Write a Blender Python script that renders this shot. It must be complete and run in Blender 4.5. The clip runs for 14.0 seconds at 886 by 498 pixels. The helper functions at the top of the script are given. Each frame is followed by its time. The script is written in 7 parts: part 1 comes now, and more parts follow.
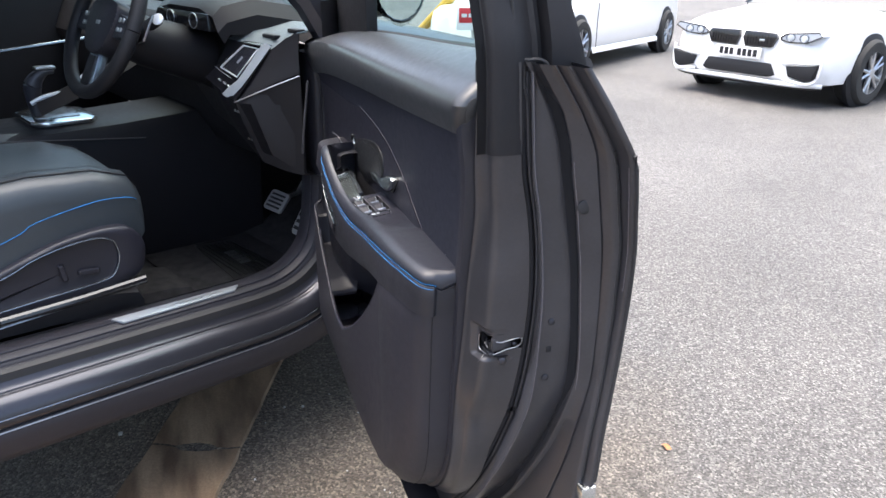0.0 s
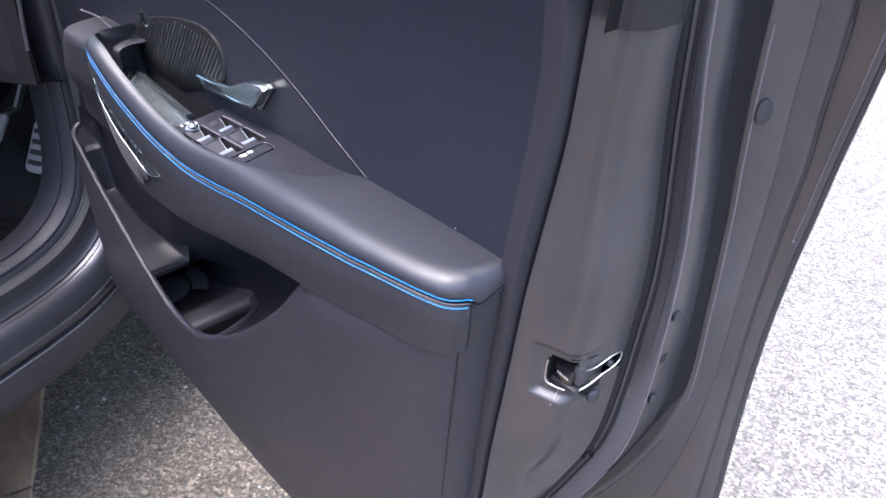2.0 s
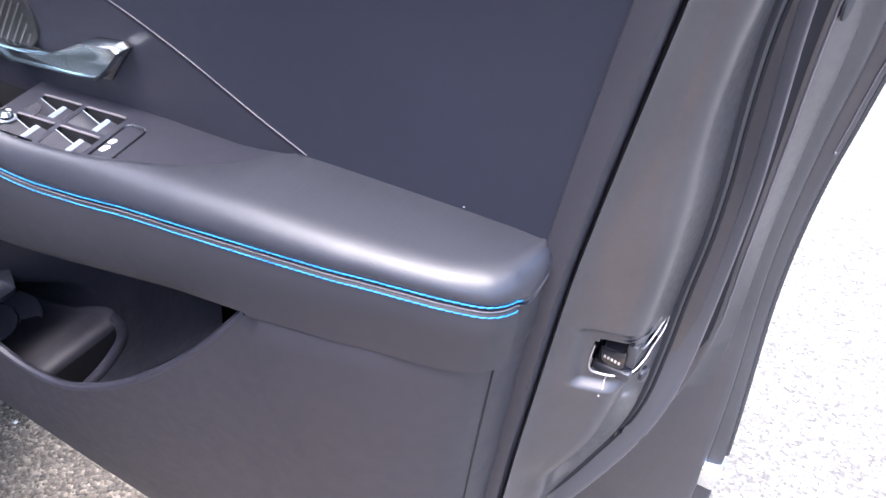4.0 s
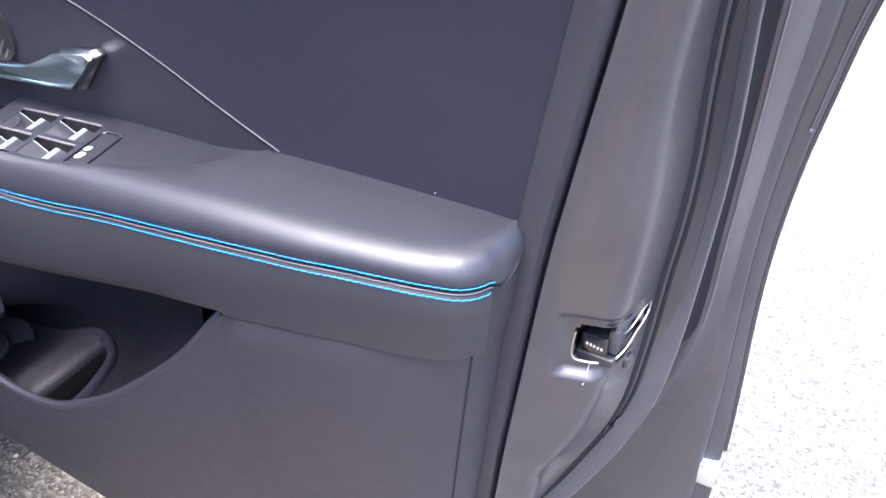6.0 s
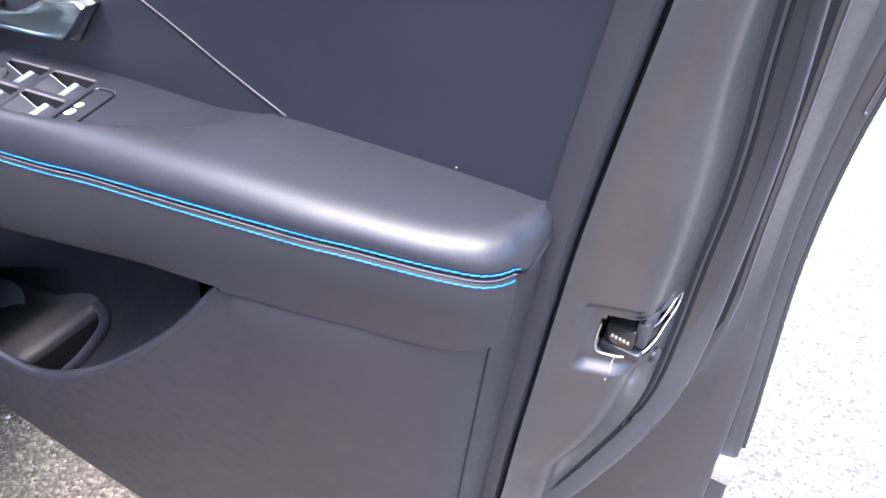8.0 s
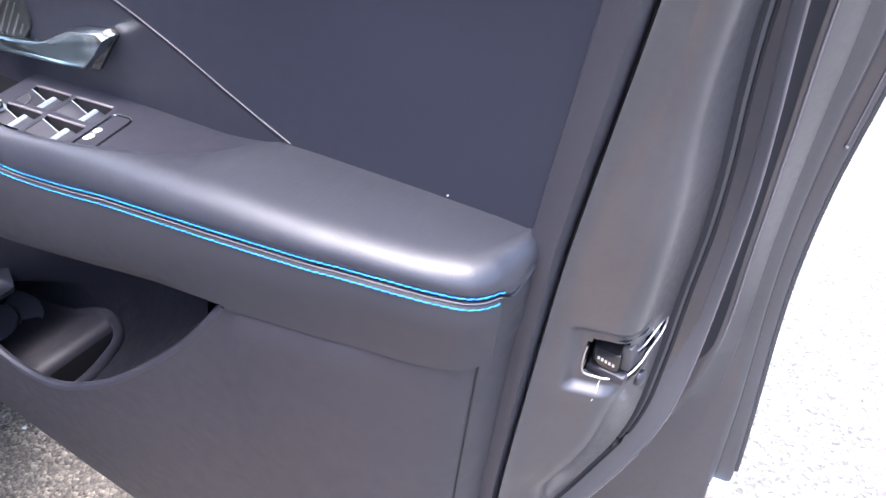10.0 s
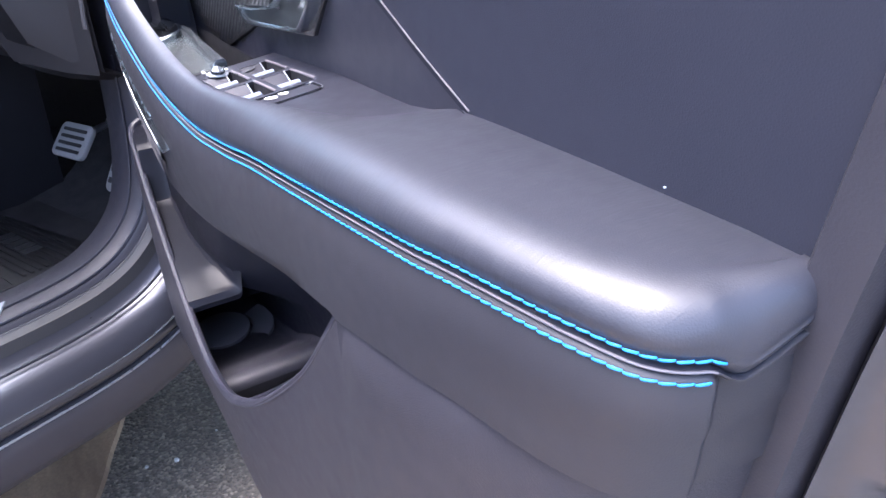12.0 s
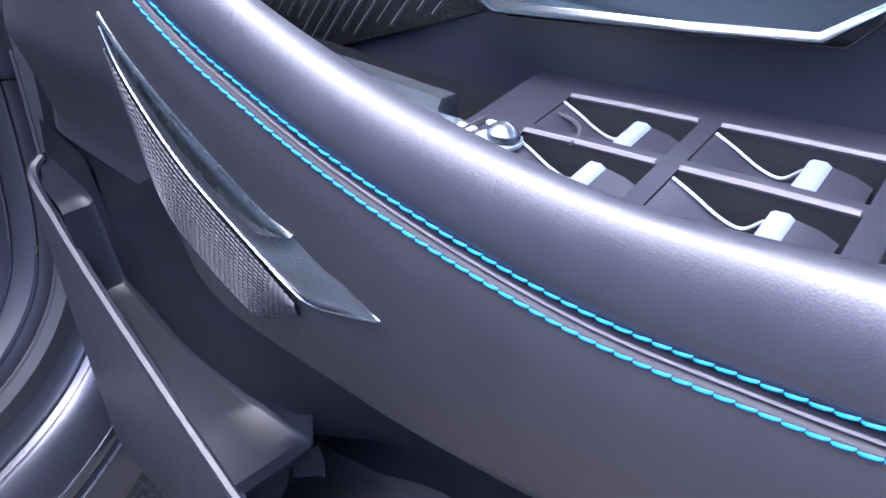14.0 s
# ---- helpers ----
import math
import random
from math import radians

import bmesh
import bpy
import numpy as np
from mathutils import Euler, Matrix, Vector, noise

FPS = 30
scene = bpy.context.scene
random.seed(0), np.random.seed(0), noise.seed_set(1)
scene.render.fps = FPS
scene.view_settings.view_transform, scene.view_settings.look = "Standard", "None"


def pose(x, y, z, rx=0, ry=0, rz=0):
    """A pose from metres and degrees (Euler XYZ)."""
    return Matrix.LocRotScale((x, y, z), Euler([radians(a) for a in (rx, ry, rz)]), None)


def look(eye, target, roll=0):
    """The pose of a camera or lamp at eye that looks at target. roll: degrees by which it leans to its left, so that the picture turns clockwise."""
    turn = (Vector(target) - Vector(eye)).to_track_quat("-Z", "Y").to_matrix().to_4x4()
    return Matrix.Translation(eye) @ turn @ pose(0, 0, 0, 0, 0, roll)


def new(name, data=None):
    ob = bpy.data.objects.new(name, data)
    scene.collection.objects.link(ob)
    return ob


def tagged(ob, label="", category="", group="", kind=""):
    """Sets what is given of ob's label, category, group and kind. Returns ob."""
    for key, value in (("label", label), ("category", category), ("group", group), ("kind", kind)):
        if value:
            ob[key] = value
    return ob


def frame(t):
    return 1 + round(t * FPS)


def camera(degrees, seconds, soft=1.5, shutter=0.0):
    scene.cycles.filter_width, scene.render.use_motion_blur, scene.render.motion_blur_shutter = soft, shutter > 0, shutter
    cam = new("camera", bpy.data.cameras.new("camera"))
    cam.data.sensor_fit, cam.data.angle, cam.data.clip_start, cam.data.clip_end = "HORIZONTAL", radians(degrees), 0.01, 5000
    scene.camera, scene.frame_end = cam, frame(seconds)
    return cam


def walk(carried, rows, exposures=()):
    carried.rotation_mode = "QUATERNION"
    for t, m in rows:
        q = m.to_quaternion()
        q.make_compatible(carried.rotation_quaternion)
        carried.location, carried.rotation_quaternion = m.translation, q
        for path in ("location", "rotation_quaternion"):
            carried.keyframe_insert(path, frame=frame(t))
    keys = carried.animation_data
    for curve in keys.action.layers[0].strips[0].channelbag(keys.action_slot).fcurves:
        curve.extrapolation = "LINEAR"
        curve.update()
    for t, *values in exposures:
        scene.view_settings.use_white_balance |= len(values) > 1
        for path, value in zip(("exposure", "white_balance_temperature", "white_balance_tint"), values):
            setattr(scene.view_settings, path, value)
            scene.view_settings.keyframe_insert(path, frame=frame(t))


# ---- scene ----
cam = camera(62.2, 14.0)
PATH = [
    (0, (0.798, -0.293, 1.245), (-0.949, 0.306, 0.478), 0.1),
    (0.5, (0.699, -0.334, 1.235), (-0.995, 0.331, 0.406), 1.7),
    (1, (0.566, -0.383, 1.215), (-0.925, 0.556, 0.269), 1.2),
    (1.5, (0.415, -0.346, 1.189), (-0.941, 0.675, 0.131), 0.7),
    (2, (0.273, -0.295, 1.14), (-0.975, 0.803, 0.028), 0.1),
    (2.2, (0.229, -0.282, 1.11), (-0.962, 0.862, -0.018), 0.6),
    (4.3, (0.096, -0.277, 1.095), (-0.649, 1.072, -0.18), 0.6),
    (4.5, (0.107, -0.276, 1.107), (-0.651, 1.081, -0.152), 0.1),
    (5, (0.111, -0.283, 1.096), (-0.673, 1.106, -0.111), 0.6),
    (5.5, (0.116, -0.281, 1.087), (-0.689, 1.101, -0.114), -0.6),
    (6, (0.117, -0.279, 1.075), (-0.686, 1.096, -0.135), -1.5),
    (6.5, (0.111, -0.266, 1.063), (-0.681, 1.096, -0.169), -1.2),
    (7, (0.1, -0.257, 1.06), (-0.662, 1.089, -0.208), 0.2),
    (7.2, (0.095, -0.264, 1.062), (-0.681, 1.075, -0.204), 0.2),
    (9.5, (0.094, -0.245, 1.049), (-0.679, 1.082, -0.232), 0.8),
    (10, (0.112, -0.263, 1.072), (-0.724, 1.073, -0.159), 0.3),
    (10.5, (0.122, -0.212, 1.088), (-1.013, 0.95, -0.079), -0.9),
    (11, (0.136, -0.165, 1.048), (-1.32, 0.728, 0.008), -0.9),
    (11.5, (0.121, -0.159, 0.993), (-1.429, 0.702, 0.067), -2.0),
    (12, (0.087, -0.153, 0.953), (-1.444, 0.721, 0.007), -3.2),
    (12.5, (0.015, -0.155, 0.943), (-1.479, 0.73, -0.049), -4.2),
    (13, (-0.091, -0.154, 0.919), (-1.498, 0.827, -0.11), -3.2),
    (13.5, (-0.192, -0.164, 0.913), (-1.472, 0.954, -0.141), -3.1),
    (14, (-0.275, -0.179, 0.918), (-1.469, 1.01, -0.158), -1.6),
]
walk(cam, [(t, look(eye, target, roll)) for t, eye, target, roll in PATH],
     exposures=[(0.0, 2.21, 6450, 8), (0.6, 2.51, 6350, 10), (1.5, 2.71, 6100, 14), (2.2, 3.01, 6000, 14), (4.5, 3.36, 6050, 13), (7.0, 3.40, 6050, 13), (10.0, 3.46, 6050, 13), (11.0, 3.78, 5950, 16), (12.5, 3.56, 5850, 16), (13.3, 3.56, 5720, 16), (14.0, 3.36, 5350, 18)])

# ---- light ----
world = bpy.data.worlds.new("overcast_sky")
scene.world = world
world.use_nodes = True
wn = world.node_tree.nodes
sky = wn.new("ShaderNodeTexSky")
sky.sky_type, sky.sun_disc = "NISHITA", False
sky.sun_elevation, sky.sun_rotation = radians(72), radians(202)
sky.air_density, sky.dust_density, sky.ozone_density = 0.9, 5.0, 1.3
wn["Background"].inputs["Strength"].default_value = 0.13
world.node_tree.links.new(sky.outputs["Color"], wn["Background"].inputs["Color"])
sun_data = bpy.data.lights.new("sun", "SUN")
sun_data.energy, sun_data.angle, sun_data.color = 1.7, radians(70), (1.0, 0.94, 0.88)
sun = new("sun", sun_data)
sun.matrix_world = look((0, 0, 10), (0.12, -0.28, 10 - 0.95))


# ---- materials ----
def material(name, colour, rough=0.5, metal=0.0, vary=0.12, vary_scale=6.0, grain=0.0, grain_scale=600.0, coat=0.0,
             rough_vary=0.08, pattern="noise", spec=0.5, random_tone=0.0, crease=0.0):
    """A surface with tone variation at two scales, uneven gloss and fine relief."""
    m = bpy.data.materials.new(name)
    m.use_nodes = True
    nt = m.node_tree
    b = nt.nodes["Principled BSDF"]
    b.inputs["Roughness"].default_value, b.inputs["Metallic"].default_value = rough, metal
    b.inputs["Coat Weight"].default_value, b.inputs["Coat Roughness"].default_value = coat, 0.08
    b.inputs["Specular IOR Level"].default_value = spec
    co = nt.nodes.new("ShaderNodeNewGeometry")
    big, small = nt.nodes.new("ShaderNodeTexNoise"), nt.nodes.new("ShaderNodeTexNoise")
    big.inputs["Scale"].default_value, big.inputs["Detail"].default_value = vary_scale, 3.0
    small.inputs["Scale"].default_value, small.inputs["Detail"].default_value = vary_scale * 17, 2.0
    for n in (big, small):
        nt.links.new(co.outputs["Position"], n.inputs["Vector"])
    mix = nt.nodes.new("ShaderNodeMath")
    mix.operation = "MULTIPLY_ADD"
    mix.inputs[1].default_value = 0.35
    nt.links.new(small.outputs["Fac"], mix.inputs[0])
    nt.links.new(big.outputs["Fac"], mix.inputs[2])
    ramp = nt.nodes.new("ShaderNodeMapRange")
    ramp.inputs["From Min"].default_value, ramp.inputs["From Max"].default_value = 0.35, 1.0
    ramp.inputs["To Min"].default_value, ramp.inputs["To Max"].default_value = 1 - vary, 1 + vary
    nt.links.new(mix.outputs[0], ramp.inputs["Value"])
    tone = ramp.outputs["Result"]
    if random_tone:
        info = nt.nodes.new("ShaderNodeObjectInfo")
        rr = nt.nodes.new("ShaderNodeMapRange")
        rr.inputs["To Min"].default_value, rr.inputs["To Max"].default_value = 1 - random_tone, 1 + random_tone
        mul = nt.nodes.new("ShaderNodeMath")
        mul.operation = "MULTIPLY"
        nt.links.new(info.outputs["Random"], rr.inputs["Value"])
        nt.links.new(rr.outputs["Result"], mul.inputs[0])
        nt.links.new(tone, mul.inputs[1])
        tone = mul.outputs[0]
    col = nt.nodes.new("ShaderNodeVectorMath")
    col.operation = "SCALE"
    col.inputs[0].default_value = colour
    nt.links.new(tone, col.inputs["Scale"])
    nt.links.new(col.outputs["Vector"], b.inputs["Base Color"])
    if rough_vary:
        rg = nt.nodes.new("ShaderNodeMapRange")
        rg.inputs["To Min"].default_value, rg.inputs["To Max"].default_value = rough - rough_vary, rough + rough_vary
        nt.links.new(small.outputs["Fac"], rg.inputs["Value"])
        nt.links.new(rg.outputs["Result"], b.inputs["Roughness"])
    if grain:
        if pattern == "leather":
            g = nt.nodes.new("ShaderNodeTexVoronoi")
            g.feature = "DISTANCE_TO_EDGE"
            out = g.outputs["Distance"]
        elif pattern == "weave":
            g = nt.nodes.new("ShaderNodeTexWave")
            g.wave_profile = "SIN"
            out = g.outputs["Fac"]
        else:
            g = nt.nodes.new("ShaderNodeTexNoise")
            out = g.outputs["Fac"]
        g.inputs["Scale"].default_value = grain_scale
        nt.links.new(co.outputs["Position"], g.inputs["Vector"])
        bump = nt.nodes.new("ShaderNodeBump")
        bump.inputs["Strength"].default_value, bump.inputs["Distance"].default_value = grain, 0.0012
        nt.links.new(out, bump.inputs["Height"])
        if crease:
            squash = nt.nodes.new("ShaderNodeMapping")
            squash.inputs["Scale"].default_value, squash.inputs["Rotation"].default_value = (430.0, 95.0, 95.0), (0.0, radians(14), radians(24))
            fold = nt.nodes.new("ShaderNodeTexNoise")
            fold.inputs["Scale"].default_value, fold.inputs["Detail"].default_value, fold.inputs["Distortion"].default_value = 1.0, 2.0, 0.6
            nt.links.new(co.outputs["Position"], squash.inputs["Vector"])
            nt.links.new(squash.outputs["Vector"], fold.inputs["Vector"])
            wide = nt.nodes.new("ShaderNodeBump")
            wide.inputs["Strength"].default_value, wide.inputs["Distance"].default_value = crease, 0.0009
            nt.links.new(fold.outputs["Fac"], wide.inputs["Height"])
            nt.links.new(wide.outputs["Normal"], bump.inputs["Normal"])
        nt.links.new(bump.outputs["Normal"], b.inputs["Normal"])
    return m


LEATHER = material("black_grained_leather", (0.0205, 0.0218, 0.0300), 0.43, spec=0.56, grain=0.06, grain_scale=1100, pattern="leather", vary=0.1, crease=0.14)
# leather made darker: the shade on the armrest's face is in its colour
FACE_SHADED = material("soft_trim_shaded", (0.0175, 0.0175, 0.0225), 0.50, spec=0.46, grain=0.07, grain_scale=1100, pattern="leather", vary=0.12)
# same leather with the roll's sky sheen lightening its base colour
ROLL_SKY_LIT = material("black_leather_sky_lit", (0.040, 0.043, 0.048), 0.34, spec=0.65, grain=0.05, grain_scale=1300, pattern="leather", vary=0.1)
LEATHER_FLAT = material("navy_black_vinyl", (0.0128, 0.0142, 0.0235), 0.58, grain=0.08, grain_scale=1100, pattern="leather", spec=0.35)
PLASTIC = material("charcoal_moulded_plastic", (0.0185, 0.0180, 0.0245), 0.53, grain=0.16, grain_scale=1300)
PLASTIC_SMOOTH = material("satin_black_plastic", (0.0155, 0.0158, 0.0240), 0.43, grain=0.05, grain_scale=1500)
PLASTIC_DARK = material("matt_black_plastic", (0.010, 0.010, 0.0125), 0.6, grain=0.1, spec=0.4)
# darker than the trim: the pocket's shade is put into its colour
POCKET_SHADED = material("shaded_pocket_plastic", (0.0066, 0.0070, 0.0108), 0.42, grain=0.1, grain_scale=1300, spec=0.22)
# colour raised to make up for the little light inside the pocket
CAP_LIFTED = material("lifted_cap_plastic", (0.10, 0.10, 0.115), 0.5, grain=0.1)
CABIN = material("black_cabin_plastic", (0.0120, 0.0118, 0.0140), 0.5, grain=0.1, spec=0.22)
GLOSS = material("gloss_black_plastic", (0.008, 0.008, 0.01), 0.18, coat=0.4, rough_vary=0.04)
PAINT = material("dark_grey_metallic_paint", (0.043, 0.044, 0.054), 0.30, metal=0.6, coat=0.2, vary=0.1, rough_vary=0.05)
# grey paint set darker in place of the dim surroundings it would mirror
PAINT_IN = material("grey_painted_steel_dimmed", (0.047, 0.046, 0.051), 0.33, metal=0.3, coat=0.2, vary=0.22, vary_scale=14, rough_vary=0.10)
RUBBER = material("black_rubber", (0.020, 0.020, 0.022), 0.62, grain=0.1)
LABEL_INK = material("pale_label_print", (0.40, 0.38, 0.36), 0.6)
MATT_SEAL = material("matt_black_seal", (0.013, 0.013, 0.015), 0.85, grain=0.1, spec=0.2)
RUBBER_GREY = material("worn_grey_rubber", (0.036, 0.035, 0.039), 0.6, vary=0.2, grain=0.1)
LIP_RUBBER = material("soft_grey_rubber", (0.052, 0.052, 0.060), 0.5, vary=0.15, grain=0.08)
CHROME = material("satin_chrome", (0.72, 0.76, 0.78), 0.17, metal=1.0, vary=0.04, rough_vary=0.05)
LEVER = material("polished_lever_chrome", (0.55, 0.61, 0.64), 0.22, metal=1.0, vary=0.03, rough_vary=0.02)
CHROME_DARK = material("smoked_chrome", (0.26, 0.29, 0.32), 0.25, metal=0.9, rough_vary=0.02, vary=0.03)
STEEL = material("brushed_steel", (0.52, 0.52, 0.54), 0.33, metal=1.0, vary=0.12, grain=0.08, grain_scale=900)
BLADE = material("satin_chrome_blade", (0.46, 0.50, 0.53), 0.26, metal=1.0, vary=0.03)
BAR = material("pale_grey_switch_bar", (0.15, 0.175, 0.23), 0.45, vary=0.03)
SATIN = material("satin_silver_plastic", (0.30, 0.33, 0.36), 0.33, metal=0.3, vary=0.05)
PEDAL = material("worn_pedal_alloy", (0.36, 0.36, 0.36), 0.38, metal=0.5, vary=0.15, grain=0.08)
PIPING = material("grey_leather_piping", (0.120, 0.110, 0.118), 0.38, grain=0.05, grain_scale=1300)
VENT_SILVER = material("satin_silver_surround", (0.62, 0.65, 0.68), 0.3, metal=0.25, vary=0.05)
CUP = material("smoked_chrome_cup", (0.64, 0.71, 0.73), 0.16, metal=0.9, vary=0.05, rough_vary=0.03)
SILVER = material("silver_moulding", (0.45, 0.46, 0.48), 0.3, metal=0.8)
THREAD = material("bright_blue_thread", (0.014, 0.20, 0.52), 0.55, vary=0.1, vary_scale=200, random_tone=0.12)
WHITE_MARK = material("white_print", (0.62, 0.64, 0.66), 0.4, vary=0.03)
WHITE_PAINT = material("white_car_paint", (0.82, 0.82, 0.82), 0.25, coat=0.5, vary=0.02)
MESH_CLOTH = material("ribbed_speaker_mesh", (0.004, 0.004, 0.005), 0.5, grain=0.6, grain_scale=900)
CARPET = material("black_carpet", (0.030, 0.029, 0.030), 0.95, vary=0.45, vary_scale=30, grain=1.0, grain_scale=500, spec=0.1)
MAT_RUBBER = material("black_rubber_mat", (0.007, 0.007, 0.008), 0.55, grain=0.3)
SEAT_LEATHER = material("blue_black_seat_leather", (0.034, 0.042, 0.050), 0.36, spec=0.6, grain=0.15, grain_scale=700, pattern="leather")
SEAT_INSERT = material("smooth_seat_leather", (0.050, 0.062, 0.070), 0.36, spec=0.6, grain=0.15, grain_scale=700, pattern="leather", vary=0.2)
DASH = material("slate_grey_dash", (0.095, 0.112, 0.125), 0.45, grain=0.15, grain_scale=900, pattern="leather")
TYRE = material("tyre_rubber", (0.018, 0.018, 0.018), 0.75, vary=0.2, grain=0.2)
ALLOY = material("silver_alloy", (0.55, 0.56, 0.58), 0.3, metal=0.9)
LAMP = material("clear_headlamp", (0.55, 0.57, 0.60), 0.12, coat=0.6, vary=0.1)
RED = material("red_print", (0.5, 0.03, 0.04), 0.5)
YELLOW = material("yellow_painted_steel", (0.6, 0.36, 0.05), 0.5)
PLATE = material("white_number_plate", (0.85, 0.85, 0.82), 0.35, vary=0.02)
LEAF = material("dead_orange_leaf", (0.45, 0.16, 0.06), 0.7)
PEBBLE = material("pale_pebble", (0.45, 0.44, 0.42), 0.7)


def glass_material(name, tint):
    """A thin sheet of tinted glass with an even mirror gloss."""
    m = bpy.data.materials.new(name)
    m.use_nodes = True
    nt = m.node_tree
    clear, gloss, mix = (nt.nodes.new("ShaderNode" + k) for k in ("BsdfTransparent", "BsdfGlossy", "MixShader"))
    clear.inputs["Color"].default_value = (*tint, 1)
    gloss.inputs["Roughness"].default_value, mix.inputs["Fac"].default_value = 0.02, 0.13
    nt.links.new(clear.outputs["BSDF"], mix.inputs[1])
    nt.links.new(gloss.outputs["BSDF"], mix.inputs[2])
    nt.links.new(mix.outputs["Shader"], nt.nodes["Material Output"].inputs["Surface"])
    nt.nodes.remove(nt.nodes["Principled BSDF"])
    return m


GLASS = glass_material("green_tinted_glass", (0.72, 0.90, 0.86))
GLASS_DARK = glass_material("dark_tinted_glass", (0.10, 0.12, 0.12))


def asphalt_material():
    """Worn asphalt: pale and dark chippings set in grey binder, with broad stains."""
    m = bpy.data.materials.new("worn_asphalt")
    m.use_nodes = True
    nt = m.node_tree
    b = nt.nodes["Principled BSDF"]
    co = nt.nodes.new("ShaderNodeNewGeometry")

    def tex(kind, scale, detail=2.0):
        n = nt.nodes.new(kind)
        n.inputs["Scale"].default_value = scale
        if kind == "ShaderNodeTexNoise":
            n.inputs["Detail"].default_value = detail
        nt.links.new(co.outputs["Position"], n.inputs["Vector"])
        return n
    stones, stones_b = tex("ShaderNodeTexVoronoi", 175), tex("ShaderNodeTexVoronoi", 80)
    stain, fine = tex("ShaderNodeTexNoise", 0.7, 4), tex("ShaderNodeTexNoise", 45, 3)
    grey = nt.nodes.new("ShaderNodeSeparateColor")
    nt.links.new(stones.outputs["Color"], grey.inputs["Color"])
    ramp = nt.nodes.new("ShaderNodeValToRGB")
    ramp.color_ramp.elements[0].color = (0.042, 0.040, 0.038, 1)
    ramp.color_ramp.elements[1].color = (0.225, 0.215, 0.205, 1)
    for p, c in ((0.35, (0.076, 0.072, 0.069, 1)), (0.75, (0.124, 0.118, 0.113, 1))):
        ramp.color_ramp.elements.new(p).color = c
    nt.links.new(grey.outputs[0], ramp.inputs["Fac"])
    tone = nt.nodes.new("ShaderNodeMath")
    tone.operation = "MULTIPLY"
    st = nt.nodes.new("ShaderNodeMapRange")
    st.inputs["From Min"].default_value, st.inputs["From Max"].default_value = 0.3, 0.7
    st.inputs["To Min"].default_value, st.inputs["To Max"].default_value = 0.78, 1.2
    nt.links.new(stain.outputs["Fac"], st.inputs["Value"])
    fn = nt.nodes.new("ShaderNodeMapRange")
    fn.inputs["To Min"].default_value, fn.inputs["To Max"].default_value = 0.6, 1.4
    nt.links.new(fine.outputs["Fac"], fn.inputs["Value"])
    nt.links.new(st.outputs["Result"], tone.inputs[0])
    nt.links.new(fn.outputs["Result"], tone.inputs[1])
    sc = nt.nodes.new("ShaderNodeVectorMath")
    sc.operation = "SCALE"
    nt.links.new(ramp.outputs["Color"], sc.inputs[0])
    nt.links.new(tone.outputs[0], sc.inputs["Scale"])
    wob = tex("ShaderNodeTexNoise", 3.0, 3)
    far = nt.nodes.new("ShaderNodeVectorMath")
    far.operation = "DISTANCE"
    far.inputs[1].default_value = (-0.85, -0.15, 0.0)
    nt.links.new(co.outputs["Position"], far.inputs[0])
    ragged = nt.nodes.new("ShaderNodeMath")
    ragged.operation = "MULTIPLY_ADD"
    ragged.inputs[1].default_value = 0.7
    nt.links.new(wob.outputs["Fac"], ragged.inputs[0])
    nt.links.new(far.outputs["Value"], ragged.inputs[2])
    near = nt.nodes.new("ShaderNodeMapRange")
    near.inputs["From Min"].default_value, near.inputs["From Max"].default_value = 0.75, 1.6
    near.inputs["To Min"].default_value, near.inputs["To Max"].default_value = 1.0, 0.0
    nt.links.new(ragged.outputs[0], near.inputs["Value"])
    dirt = nt.nodes.new("ShaderNodeMix")
    dirt.data_type = "RGBA"
    dirt.inputs[6].default_value, dirt.inputs[7].default_value = (1, 1, 1, 1), (1.08, 0.93, 0.74, 1)
    nt.links.new(near.outputs["Result"], dirt.inputs[0])
    brown = nt.nodes.new("ShaderNodeVectorMath")
    brown.operation = "MULTIPLY"
    nt.links.new(sc.outputs["Vector"], brown.inputs[0])
    nt.links.new(dirt.outputs[2], brown.inputs[1])
    nt.links.new(brown.outputs["Vector"], b.inputs["Base Color"])
    b.inputs["Roughness"].default_value = 0.75
    add = nt.nodes.new("ShaderNodeMath")
    nt.links.new(stones.outputs["Distance"], add.inputs[0])
    nt.links.new(stones_b.outputs["Distance"], add.inputs[1])
    bump = nt.nodes.new("ShaderNodeBump")
    bump.invert = True
    bump.inputs["Strength"].default_value, bump.inputs["Distance"].default_value = 0.7, 0.005
    nt.links.new(add.outputs[0], bump.inputs["Height"])
    nt.links.new(bump.outputs["Normal"], b.inputs["Normal"])
    return m


